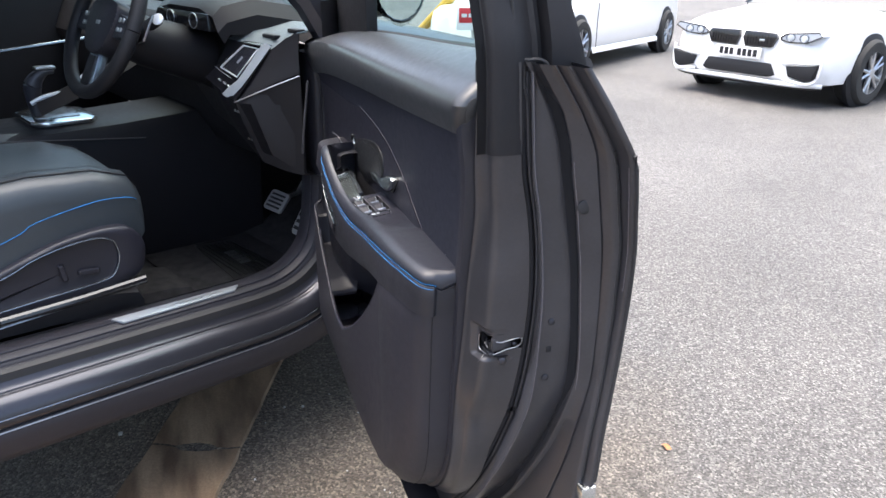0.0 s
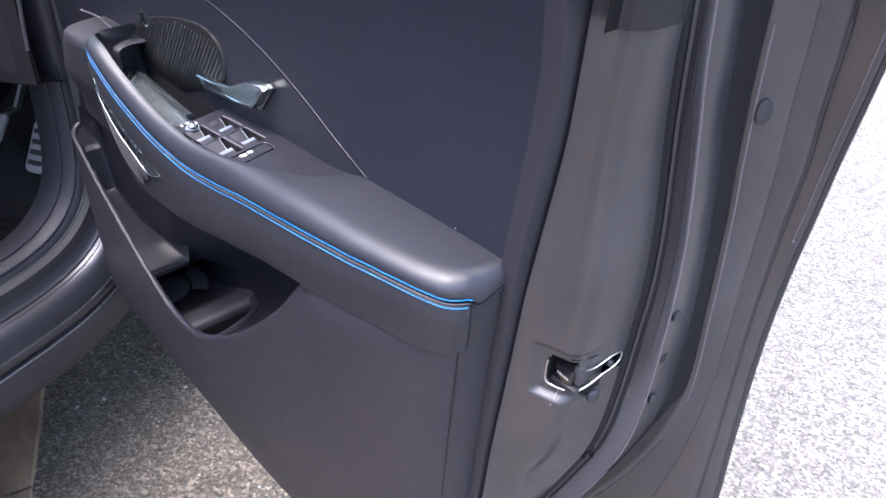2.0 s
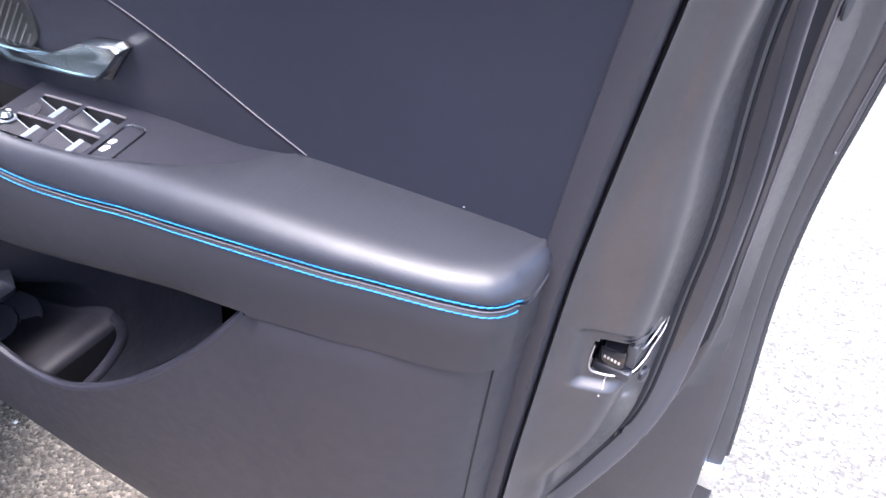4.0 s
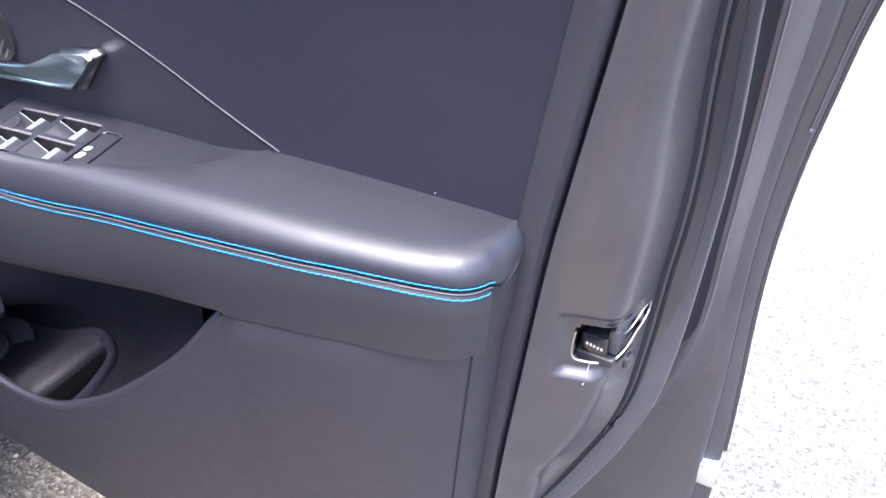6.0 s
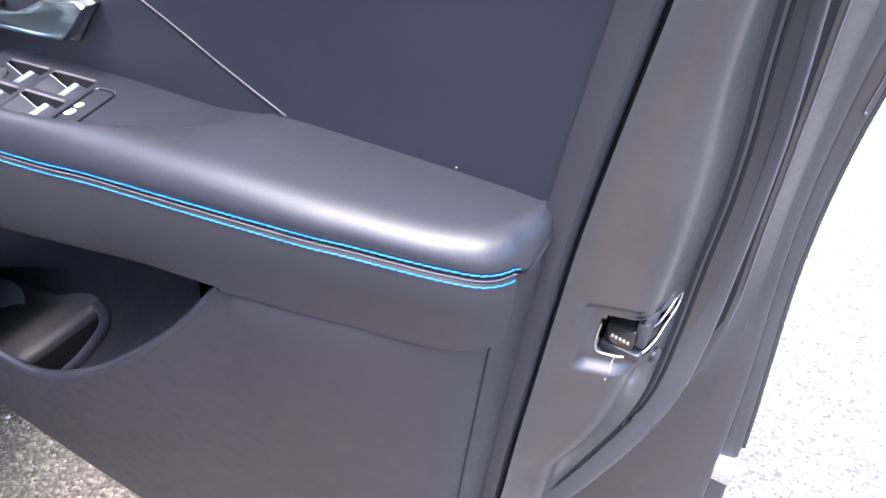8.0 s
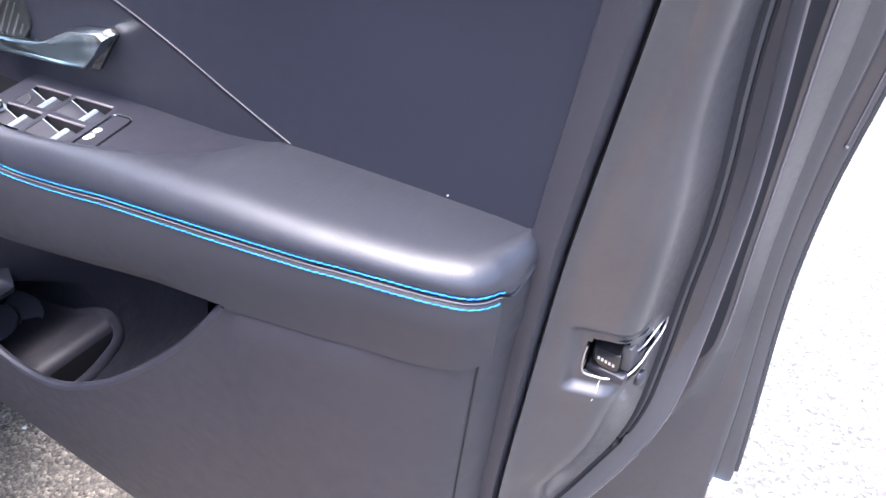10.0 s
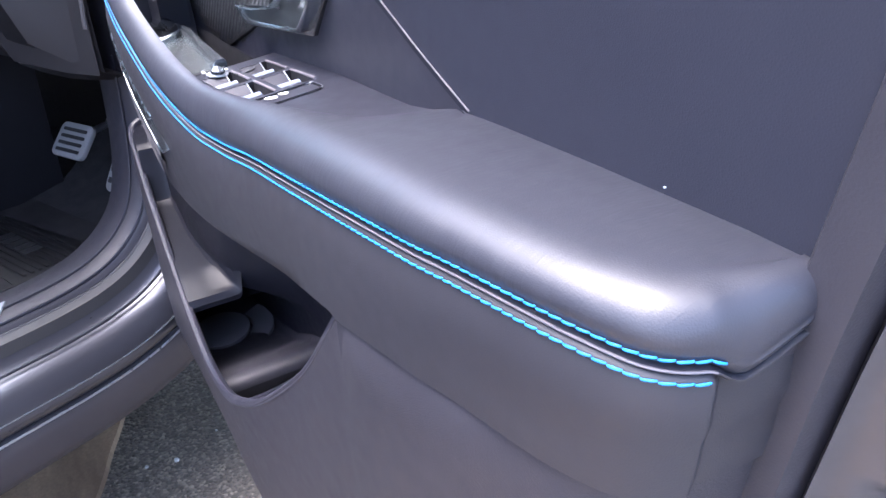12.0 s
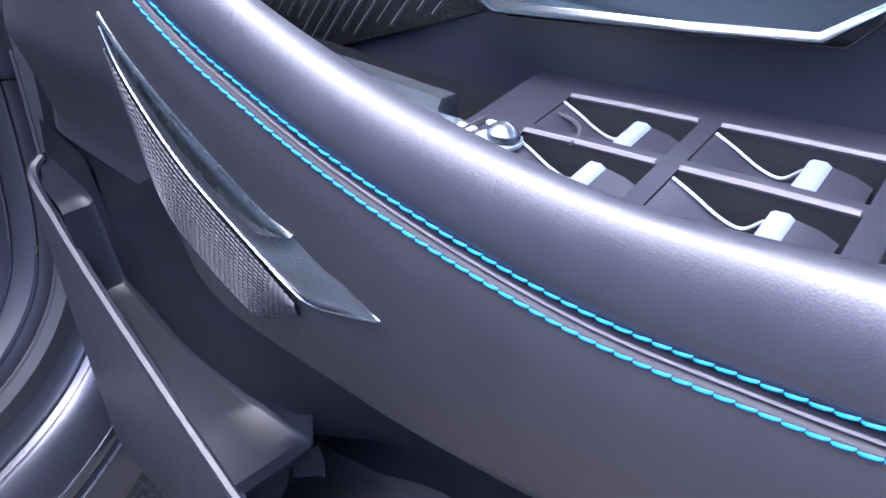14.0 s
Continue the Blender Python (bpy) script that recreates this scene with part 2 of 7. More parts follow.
def concrete_material():
    """Brown-stained concrete channel, darker along its middle and in blotches."""
    m = bpy.data.materials.new("brown_stained_concrete")
    m.use_nodes = True
    nt = m.node_tree
    b = nt.nodes["Principled BSDF"]
    co = nt.nodes.new("ShaderNodeTexCoord")
    n1, n2 = nt.nodes.new("ShaderNodeTexNoise"), nt.nodes.new("ShaderNodeTexNoise")
    stretch = nt.nodes.new("ShaderNodeMapping")
    stretch.inputs["Scale"].default_value = (3.0, 14.0, 3.0)
    nt.links.new(co.outputs["Object"], stretch.inputs["Vector"])
    nt.links.new(stretch.outputs["Vector"], n1.inputs["Vector"])
    n1.inputs["Scale"].default_value, n1.inputs["Detail"].default_value = 1.0, 5
    n2.inputs["Scale"].default_value, n2.inputs["Detail"].default_value = 160, 3
    nt.links.new(co.outputs["Object"], n2.inputs["Vector"])
    ramp = nt.nodes.new("ShaderNodeValToRGB")
    ramp.color_ramp.elements[0].color, ramp.color_ramp.elements[0].position = (0.11, 0.066, 0.038, 1), 0.33
    ramp.color_ramp.elements[1].color, ramp.color_ramp.elements[1].position = (0.34, 0.235, 0.145, 1), 0.68
    nt.links.new(n1.outputs["Fac"], ramp.inputs["Fac"])
    fn = nt.nodes.new("ShaderNodeMapRange")
    fn.inputs["To Min"].default_value, fn.inputs["To Max"].default_value = 0.7, 1.3
    nt.links.new(n2.outputs["Fac"], fn.inputs["Value"])
    sc = nt.nodes.new("ShaderNodeVectorMath")
    sc.operation = "SCALE"
    nt.links.new(ramp.outputs["Color"], sc.inputs[0])
    nt.links.new(fn.outputs["Result"], sc.inputs["Scale"])
    nt.links.new(sc.outputs["Vector"], b.inputs["Base Color"])
    b.inputs["Roughness"].default_value = 0.7
    bump = nt.nodes.new("ShaderNodeBump")
    bump.inputs["Strength"].default_value, bump.inputs["Distance"].default_value = 0.4, 0.003
    nt.links.new(n2.outputs["Fac"], bump.inputs["Height"])
    nt.links.new(bump.outputs["Normal"], b.inputs["Normal"])
    return m


ASPHALT, CONCRETE = asphalt_material(), concrete_material()


# ---- building helpers ----
BASE = {}


def thing(name, base, label, category, group="", kind=""):
    """A top-level Empty at the thing's base."""
    ob = new(name)
    ob.location = base
    ob.empty_display_size = 0.1
    BASE[ob.name] = Matrix.Translation(base)
    return tagged(ob, label, category, group, kind)


def finish(bm, mat, smooth=35):
    bmesh.ops.remove_doubles(bm, verts=bm.verts, dist=1e-5)
    bmesh.ops.recalc_face_normals(bm, faces=bm.faces)
    me = bpy.data.meshes.new("mesh")
    bm.to_mesh(me)
    bm.free()
    me.materials.append(mat)
    if smooth:
        me.shade_smooth()
        me.set_sharp_from_angle(angle=radians(smooth))
    return me


def part(name, bm, mat, parent=None, label="", smooth=35, m=None):
    """Links a bmesh, in world places, as one mesh object under a thing or a part."""
    if m is not None:
        bm.transform(m)
    me = finish(bm, mat, smooth)
    ob = new(name, me)
    me.name = name
    if parent is not None:
        ob.parent = parent
        ob.matrix_parent_inverse = BASE.get(parent.name, Matrix()).inverted()
    if label:
        ob["label"] = label
    return ob


def solo(name, bm, mat, label, category, kind="", group="", smooth=35, m=None):
    return tagged(part(name, bm, mat, None, "", smooth, m), label, category, group, kind)


def loft(rings, closed=False, caps=False, bm=None):
    """Quads between rings of equal count."""
    bm = bm or bmesh.new()
    vs = [[bm.verts.new(p) for p in ring] for ring in rings]
    n = len(vs[0])
    for a, b in zip(vs, vs[1:]):
        for i in range(n if closed else n - 1):
            j = (i + 1) % n
            try:
                bm.faces.new((a[i], a[j], b[j], b[i]))
            except ValueError:
                pass
    if caps and closed:
        bm.faces.new(vs[0][::-1])
        bm.faces.new(vs[-1])
    return bm


def curve(points, n=8):
    """A smooth line through points."""
    k = [Vector(p) for p in points]
    k = [2 * k[0] - k[1], *k, 2 * k[-1] - k[-2]]
    out = []
    for a, b, c, d in zip(k, k[1:], k[2:], k[3:]):
        for i in range(n):
            s = i / n
            out.append(0.5 * (2 * b + (c - a) * s + (2 * a - 5 * b + 4 * c - d) * s * s + (3 * b - a - 3 * c + d) * s ** 3))
    out.append(k[-2])
    return out


def table(pairs):
    """A smooth function through (place, value) pairs in rising order."""
    ks = np.array([p[0] for p in pairs], float)
    vs = np.array([p[1] for p in pairs], float)
    slope = np.gradient(vs, ks)

    def at(x):
        x = float(np.clip(x, ks[0], ks[-1]))
        i = int(np.clip(np.searchsorted(ks, x) - 1, 0, len(ks) - 2))
        h = ks[i + 1] - ks[i]
        s = (x - ks[i]) / h
        return float((2 * s**3 - 3 * s * s + 1) * vs[i] + (s**3 - 2 * s * s + s) * h * slope[i]
                     + (3 * s * s - 2 * s**3) * vs[i + 1] + (s**3 - s * s) * h * slope[i + 1])
    return at


def tube(points, r, sides=8, bm=None, flat=1.0):
    """A rod along points; r is a number or one for each point; flat squashes it upwards."""
    pts = [Vector(p) for p in points]
    rr = r if isinstance(r, (list, tuple)) else [r] * len(pts)
    rings = []
    for i, p in enumerate(pts):
        d = (pts[min(i + 1, len(pts) - 1)] - pts[max(i - 1, 0)]).normalized()
        up = Vector((0, 0, 1)) if abs(d.z) < 0.95 else Vector((1, 0, 0))
        a = d.cross(up).normalized()
        b = a.cross(d).normalized()
        rings.append([p + rr[i] * (math.cos(t) * a + flat * math.sin(t) * b) for t in [2 * math.pi * k / sides for k in range(sides)]])
    return loft(rings, True, True, bm)


def box(x0, x1, y0, y1, z0, z1, bevel=0.0, seg=2, bm=None):
    bm2 = bmesh.new()
    bmesh.ops.create_cube(bm2, size=1)
    for v in bm2.verts:
        v.co = Vector(((x0 + x1) / 2 + v.co.x * (x1 - x0), (y0 + y1) / 2 + v.co.y * (y1 - y0), (z0 + z1) / 2 + v.co.z * (z1 - z0)))
    if bevel:
        bmesh.ops.bevel(bm2, geom=list(bm2.edges), offset=bevel, segments=seg, affect="EDGES", profile=0.5)
    return bm2


def prism(poly, axis, lo, hi, bevel=0.0, seg=2):
    """A plate from a 2D outline; axis 'y': outline in x, z; 'z': x, y; 'x': y, z."""
    put = {"y": lambda a, b, c: (a, c, b), "z": lambda a, b, c: (a, b, c), "x": lambda a, b, c: (c, a, b)}[axis]
    bm = bmesh.new()
    lows = [bm.verts.new(put(a, b, lo)) for a, b in poly]
    highs = [bm.verts.new(put(a, b, hi)) for a, b in poly]
    bm.faces.new(lows)
    bm.faces.new(highs[::-1])
    n = len(poly)
    for i in range(n):
        bm.faces.new((lows[i], highs[i], highs[(i + 1) % n], lows[(i + 1) % n]))
    bmesh.ops.recalc_face_normals(bm, faces=bm.faces)
    if bevel:
        bmesh.ops.bevel(bm, geom=list(bm.edges), offset=bevel, segments=seg, affect="EDGES", profile=0.5)
    return bm


def disc(centre, normal, r, depth, sides=20, dome=0.0, bm=None):
    """A short turned knob or bolt head, standing on its centre along normal."""
    n = Vector(normal).normalized()
    a = n.orthogonal().normalized()
    b = n.cross(a)
    c = Vector(centre)
    prof = [(r, 0), (r, depth * 0.7), (r * 0.86, depth), (r * 0.5, depth + dome * 0.7), (r * 0.05, depth + dome)]
    rings = [[c + n * h + q * (math.cos(t) * a + math.sin(t) * b) for t in [2 * math.pi * k / sides for k in range(sides)]] for q, h in prof]
    return loft(rings, True, True, bm)


def rounded(w, h, r, n=5):
    """Outline of a rounded rectangle about the origin."""
    out = []
    for cx, cy, a0 in ((w / 2 - r, h / 2 - r, 0), (r - w / 2, h / 2 - r, 90), (r - w / 2, r - h / 2, 180), (w / 2 - r, r - h / 2, 270)):
        for k in range(n + 1):
            a = radians(a0 + 90 * k / n)
            out.append((cx + r * math.cos(a), cy + r * math.sin(a)))
    return out


# ---- ground: a car park that falls gently away in front of the car ----
SLOPE = Matrix.Translation((0, 0, -0.0266)) @ pose(0, 0, 0, math.degrees(math.atan(-0.0287)), -math.degrees(math.atan(0.017)), 0)
bm = bmesh.new()
edge, cells = 160.0, 40
grid = [[bm.verts.new((-edge + 2 * edge * i / cells, -edge + 2 * edge * j / cells, 0)) for j in range(cells + 1)] for i in range(cells + 1)]
for i in range(cells):
    for j in range(cells):
        bm.faces.new((grid[i][j], grid[i + 1][j], grid[i + 1][j + 1], grid[i][j + 1]))
solo("ground", bm, ASPHALT, "worn grey asphalt car park with pale chippings", "ground", "structure", smooth=0, m=SLOPE)

# brown concrete channel that runs under the car
channel = thing("drain_channel", (-0.985, -0.397, -0.03), "brown-stained concrete drainage channel set in asphalt", "drain", kind="structure")
along = Vector((0.9345, -0.3557, 0)).normalized()
CHAN = Matrix(((along.x, -along.y, 0, -0.985), (along.y, along.x, 0, -0.397), (0, 0, 1, 0), (0, 0, 0, 1))) @ Matrix.Diagonal((1, 1.29, 1, 1))
for k in range(-3, 7):
    x0, x1 = k * 0.91 + 0.004, (k + 1) * 0.91 - 0.004
    rings = []
    steps = 24
    for i in range(steps + 1):
        s = i / steps
        x = x0 + (x1 - x0) * s
        jag = 0.006 * noise.noise((x * 9, k, 0))
        end = 0.010 if i in (0, steps) else 0.0
        row = []
        for y in (-0.098, -0.094, -0.07, -0.03, 0.0, 0.03, 0.07, 0.094, 0.098):
            wob = (0.010 * noise.noise((y * 22, k * 3.1, 5)) if i in (0, steps) else 0)
            row.append((x + wob, y + (jag if abs(y) > 0.09 else 0), (0.007 - 0.008 * (1 - (y / 0.095) ** 2) if abs(y) < 0.097 else -0.01) + 0.004 - end * 0.5))
        rings.append(row)
    part("slab", loft(rings), CONCRETE, channel, m=SLOPE @ CHAN)

bm = bmesh.new()
loft([[(-0.596 + dx, 0.848 + dy, 0.004 + 0.006 * abs(math.sin(dx * 200))) for dx in (-0.016, -0.006, 0.006, 0.014)] for dy in (-0.007, 0, 0.008)], bm=bm)
solo("leaf", bm, LEAF, "small dead orange leaf on the asphalt", "leaf", m=SLOPE)
rng = random.Random(4)


def pebble(x, y, r):
    b = bmesh.new()
    bmesh.ops.create_icosphere(b, subdivisions=1, radius=r)
    for v in b.verts:
        v.co = Vector((x + v.co.x * rng.uniform(0.8, 1.25), y + v.co.y * rng.uniform(0.7, 1.1), r * 0.45 + v.co.z * 0.6))
    solo("pebble", b, PEBBLE, "small pale stone lying on the asphalt", "pebble", group="loose stones", m=SLOPE)


pebble(-1.105, -0.596, 0.009)
pebble(-1.096, -0.0885, 0.006)
for _ in range(26):
    x, y = rng.uniform(-1.3, -0.3), rng.uniform(-0.35, 0.25)
    if abs((x + 0.985) * along.y * -1 + (y + 0.397) * along.x) > 0.14:
        pebble(x, y, rng.uniform(0.002, 0.0045))

# ================= the open door =================
# x runs from hinge to lock, y outwards, z up
CAR = Matrix(((0.9169, -0.3989, -0.0084, -0.861), (0.3989, 0.916, 0.0407, -0.0743), (-0.0086, -0.0407, 0.9991, 0.010), (0, 0, 0, 1)))
car = thing("car", CAR @ Vector((-0.95, -0.9, 0)), "dark grey metallic sport utility car with its driver's door open", "car")

groove_x = table([(0.36, -0.23), (0.40, -0.158), (0.43, -0.110), (0.46, -0.077), (0.50, -0.047), (0.54, -0.0275), (0.58, -0.0165), (0.62, -0.0107), (0.66, -0.0070), (0.70, -0.0031), (0.74, 0.0010), (0.80, 0.0073), (0.84, 0.0122), (0.88, 0.0183), (0.92, 0.0249),
                  (0.96, 0.0320), (1.0, 0.0395), (1.05, 0.045), (1.13, 0.049)])
ridge_x = table([(0.36, -0.21), (0.40, -0.155), (0.44, -0.113), (0.48, -0.083), (0.52, -0.061), (0.56, -0.038), (0.60, -0.014), (0.64, 0.011), (0.67, 0.026), (0.70, 0.0365), (0.74, 0.0440), (0.80, 0.0505), (0.84, 0.0533), (0.88, 0.0543), (0.92, 0.0535), (0.96, 0.0560), (1.0, 0.0620), (1.06, 0.0685), (1.13, 0.0715)])
ridge_y = table([(0.40, 0.018), (0.70, 0.0185), (0.74, 0.0208), (0.80, 0.0234), (0.84, 0.0242), (0.88, 0.0256), (0.92, 0.0268), (0.96, 0.0262), (1.0, 0.0215), (1.06, 0.019), (1.13, 0.016)])
seal_x = table([(0.36, -0.14), (0.40, -0.103), (0.44, -0.072), (0.48, -0.045), (0.52, -0.021), (0.56, 0.0), (0.60, 0.018), (0.64, 0.034), (0.67, 0.0455), (0.70, 0.0530), (0.74, 0.0568), (0.80, 0.0598), (0.84, 0.0626), (0.88, 0.0633), (0.92, 0.0622), (0.96, 0.0628), (1.0, 0.0665), (1.13, 0.068)])
seal_y = table([(0.40, 0.034), (0.48, 0.042), (0.55, 0.049), (0.62, 0.056), (0.66, 0.0602), (0.70, 0.0635), (0.74, 0.0688), (0.80, 0.0742), (0.84, 0.0753), (0.88, 0.0746), (0.92, 0.0726), (0.96, 0.0670), (1.0, 0.0580), (1.06, 0.052), (1.13, 0.047)])
lip_x = table([(0.36, -0.115), (0.40, -0.080), (0.44, -0.050), (0.48, -0.023), (0.52, 0.0), (0.56, 0.022), (0.60, 0.040), (0.64, 0.056), (0.67, 0.066), (0.70, 0.0727), (0.74, 0.0770), (0.80, 0.0801), (0.84, 0.0814), (0.88, 0.0819), (0.92, 0.0806), (0.96, 0.0790), (1.0, 0.079), (1.13, 0.079)])
lip_y = table([(0.40, 0.044), (0.48, 0.052), (0.55, 0.060), (0.62, 0.068), (0.70, 0.0768), (0.74, 0.0788), (0.80, 0.0802), (0.84, 0.0805), (0.88, 0.0785), (0.92, 0.0758), (0.96, 0.0715), (1.0, 0.064), (1.06, 0.059), (1.13, 0.054)])
dip_x = table([(0.36, -0.13), (0.40, -0.09), (0.44, -0.058), (0.48, -0.029), (0.52, -0.004), (0.56, 0.019), (0.60, 0.038), (0.64, 0.054), (0.67, 0.0635), (0.70, 0.0705), (0.74, 0.0730), (0.80, 0.0758), (0.84, 0.0768), (0.88, 0.0766), (0.92, 0.0760), (0.96, 0.0745), (1.0, 0.0765), (1.13, 0.078)])
chan_y = table([(0.40, 0.086), (0.48, 0.099), (0.55, 0.110), (0.62, 0.121), (0.70, 0.1305), (0.74, 0.1318), (0.80, 0.1297), (0.84, 0.1265), (0.88, 0.1232), (0.92, 0.1178), (0.96, 0.1120), (1.0, 0.1036), (1.04, 0.0963), (1.08, 0.083), (1.13, 0.066)])
step_x = table([(0.36, -0.11), (0.40, -0.070), (0.44, -0.040), (0.48, -0.013), (0.52, 0.010), (0.56, 0.031), (0.60, 0.050), (0.64, 0.066), (0.67, 0.075), (0.70, 0.0808), (0.80, 0.0840), (0.88, 0.0850), (0.96, 0.0862), (1.0, 0.0890), (1.04, 0.0920), (1.13, 0.096)])
hem_x = table([(0.40, 0.108), (0.62, 0.108), (0.66, 0.1068), (0.70, 0.1044), (0.74, 0.1018), (0.80, 0.1005), (0.84, 0.1018), (0.88, 0.1043), (0.92, 0.1080), (0.96, 0.110), (1.0, 0.1135), (1.06, 0.117), (1.13, 0.115)])
edge_x = table([(0.40, 0.122), (0.60, 0.121), (0.66, 0.1168), (0.70, 0.1136), (0.74, 0.1112), (0.80, 0.1111), (0.84, 0.1133), (0.88, 0.1173), (0.92, 0.1213), (0.96, 0.1275), (1.0, 0.1335), (1.04, 0.139), (1.08, 0.139), (1.13, 0.134)])
edge_y = table([(0.40, 0.128), (0.48, 0.137), (0.55, 0.146), (0.60, 0.1530), (0.66, 0.1602), (0.70, 0.1671), (0.74, 0.1729), (0.80, 0.1778), (0.84, 0.1788), (0.88, 0.1774), (0.92, 0.1745), (0.96, 0.1670), (1.0, 0.1593), (1.035, 0.1500), (1.06, 0.135), (1.10, 0.110), (1.13, 0.090)])


def ease(s):
    s = max(0.0, min(1.0, s))
    return s * s * (3 - 2 * s)


def dish(x, z):
    """Depth of the pressed hollow round the latch: steep below and in front, open towards the ridge."""
    return 0.0062 * ease((x - 0.0180) / 0.0055) * ease((z - 0.7490) / 0.0065) * ease((0.8010 - z) / 0.0085)


def shut_section(z):
    """The pressed steel lock face, from the trim's groove to the skin's edge."""
    g, rx, ry, sx, s, lx, ly, dx, c, tx, hx, ex, o = (f(z) for f in (groove_x, ridge_x, ridge_y, seal_x, seal_y, lip_x, lip_y, dip_x, chan_y, step_x, hem_x, edge_x, edge_y))
    rx = max(rx, g + 0.022)
    sx = max(sx, rx + 0.004)
    lx = max(lx, sx + 0.006)
    near, flat = g + 0.0014, rx - 0.010
    row = [(g - 0.012, 0.036), (g - 0.0016, ry + 0.010), (g - 0.0009, ry - 0.012), (near, ry - 0.0165)]
    row += [(near + (flat - near) * k / 14, ry - 0.0165 + 0.0120 * (k / 14) ** 0.7) for k in range(1, 15)]
    row += [(rx - 0.0060, ry - 0.0036), (rx - 0.0030, ry - 0.0018), (rx - 0.0006, ry + 0.0006), (rx + 0.0012, ry + 0.0038), (rx + 0.0024, ry + 0.0080), (rx + 0.0032, ry + 0.0125)]
    side = (rx + 0.0032, ry + 0.0125)
    row += [(side[0] + (sx - side[0]) * k / 8, side[1] + (s - 0.005 - side[1]) * k / 8) for k in range(1, 9)]
    row = [(x, y + (dish(x, z) * ease((sx - 0.001 - x) / 0.006) if y < 0.05 else 0.0)) for x, y in row]
    h = o - 0.0105
    c = min(c, h - 0.03)
    row += [(sx - 0.003, s - 0.004), (sx - 0.009, s - 0.003), (sx - 0.009, s + 0.004), (sx, s + 0.005), (lx - 0.006, ly - 0.001), (lx - 0.004, ly + 0.004), (dx + 0.0015, ly + 0.5 * (c - ly)), (dx, c - 0.004), (dx - 0.002, c + 0.002),
            (tx - 0.004, c + 0.003), (tx - 0.001, c + 0.0025), (tx + 0.0012, c + 0.004), (tx + 0.003, c + 0.010), (0.5 * (tx + hx) + 0.0015, c + 0.52 * (h - c)), (0.5 * (tx + hx) + 0.0016, c + 0.58 * (h - c)), (0.5 * (tx + hx) - 0.0014, c + 0.61 * (h - c)), (hx - 0.0042, c + 0.76 * (h - c)), (hx - 0.0004, c + 0.80 * (h - c)),
            (hx + 0.0010, h - 0.002), (hx - 0.0016, h - 0.0004), (hx - 0.0014, h + 0.0016), (hx + 0.0040, h + 0.0030), (ex - 0.0030, o - 0.0058), (ex - 0.0005, o - 0.0045), (ex + 0.0005, o - 0.001), (ex - 0.0012, o + 0.003), (0.100, o + 0.005)]
    return row


# outer skin, with its bulge
rings = []
for k in range(33):
    z = 0.345 + 0.785 * k / 32
    o = edge_y(z)
    rings.append([(0.100 - 1.032 * s, o + 0.005 + 0.028 * math.sin(math.pi * min(1, s)) ** 0.8, z - 0.085 * s * k / 32) for s in [i / 24 for i in range(25)]])
door = part("car_door", loft(rings), PAINT, car, "open front door in dark grey metallic paint with black trim")

zs = sorted([0.36 + 0.0123 * k for k in range(32)] + [0.7450 + 0.0009 * k for k in range(70)] + [0.815 + 0.0105 * k for k in range(31)])
bm = loft([[(x, y, z) for x, y in shut_section(z)] for z in zs])


def in_mouth(c):
    """Where the latch opens: a rounded window in the hollow and a notch that runs over the ridge."""
    if c.y > 0.0665 or c.x < 0.0275:
        return False
    low = 0.7610 + 0.004 * ease((0.0325 - c.x) / 0.005) + 0.0095 * ease((c.y - 0.030) / 0.020)
    if c.x < ridge_x(0.78) and c.y < 0.034:
        return low < c.z < 0.7880 - 0.004 * ease((0.0315 - c.x) / 0.004)
    return low < c.z < 0.7815 + 0.003 * ease((c.y - 0.045) / 0.02) - 0.0035 * ease((0.045 - c.y) / 0.008)


mouth = [f for f in bm.faces if in_mouth(f.calc_center_median())]
bmesh.ops.delete(bm, geom=mouth, context="FACES")
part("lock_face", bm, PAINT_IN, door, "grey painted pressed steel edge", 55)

part("door_bottom", loft([[(x, y, z) for y, z in ((-0.02, 0.352), (0.03, 0.345), (0.06, 0.345), (0.10, 0.345), (0.121, 0.347))] for x in (-0.12, -0.3, -0.5, -0.93)]), PAINT, door)
rings = []
for k in range(25):
    z = 0.40 + 0.73 * k / 24
    rings.append([(-0.93, edge_y(z) + 0.004, z), (-0.945, 0.10, z), (-0.94, 0.05, z), (-0.90, 0.02, z), (-0.885, 0.0, z)])
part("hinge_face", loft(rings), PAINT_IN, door)

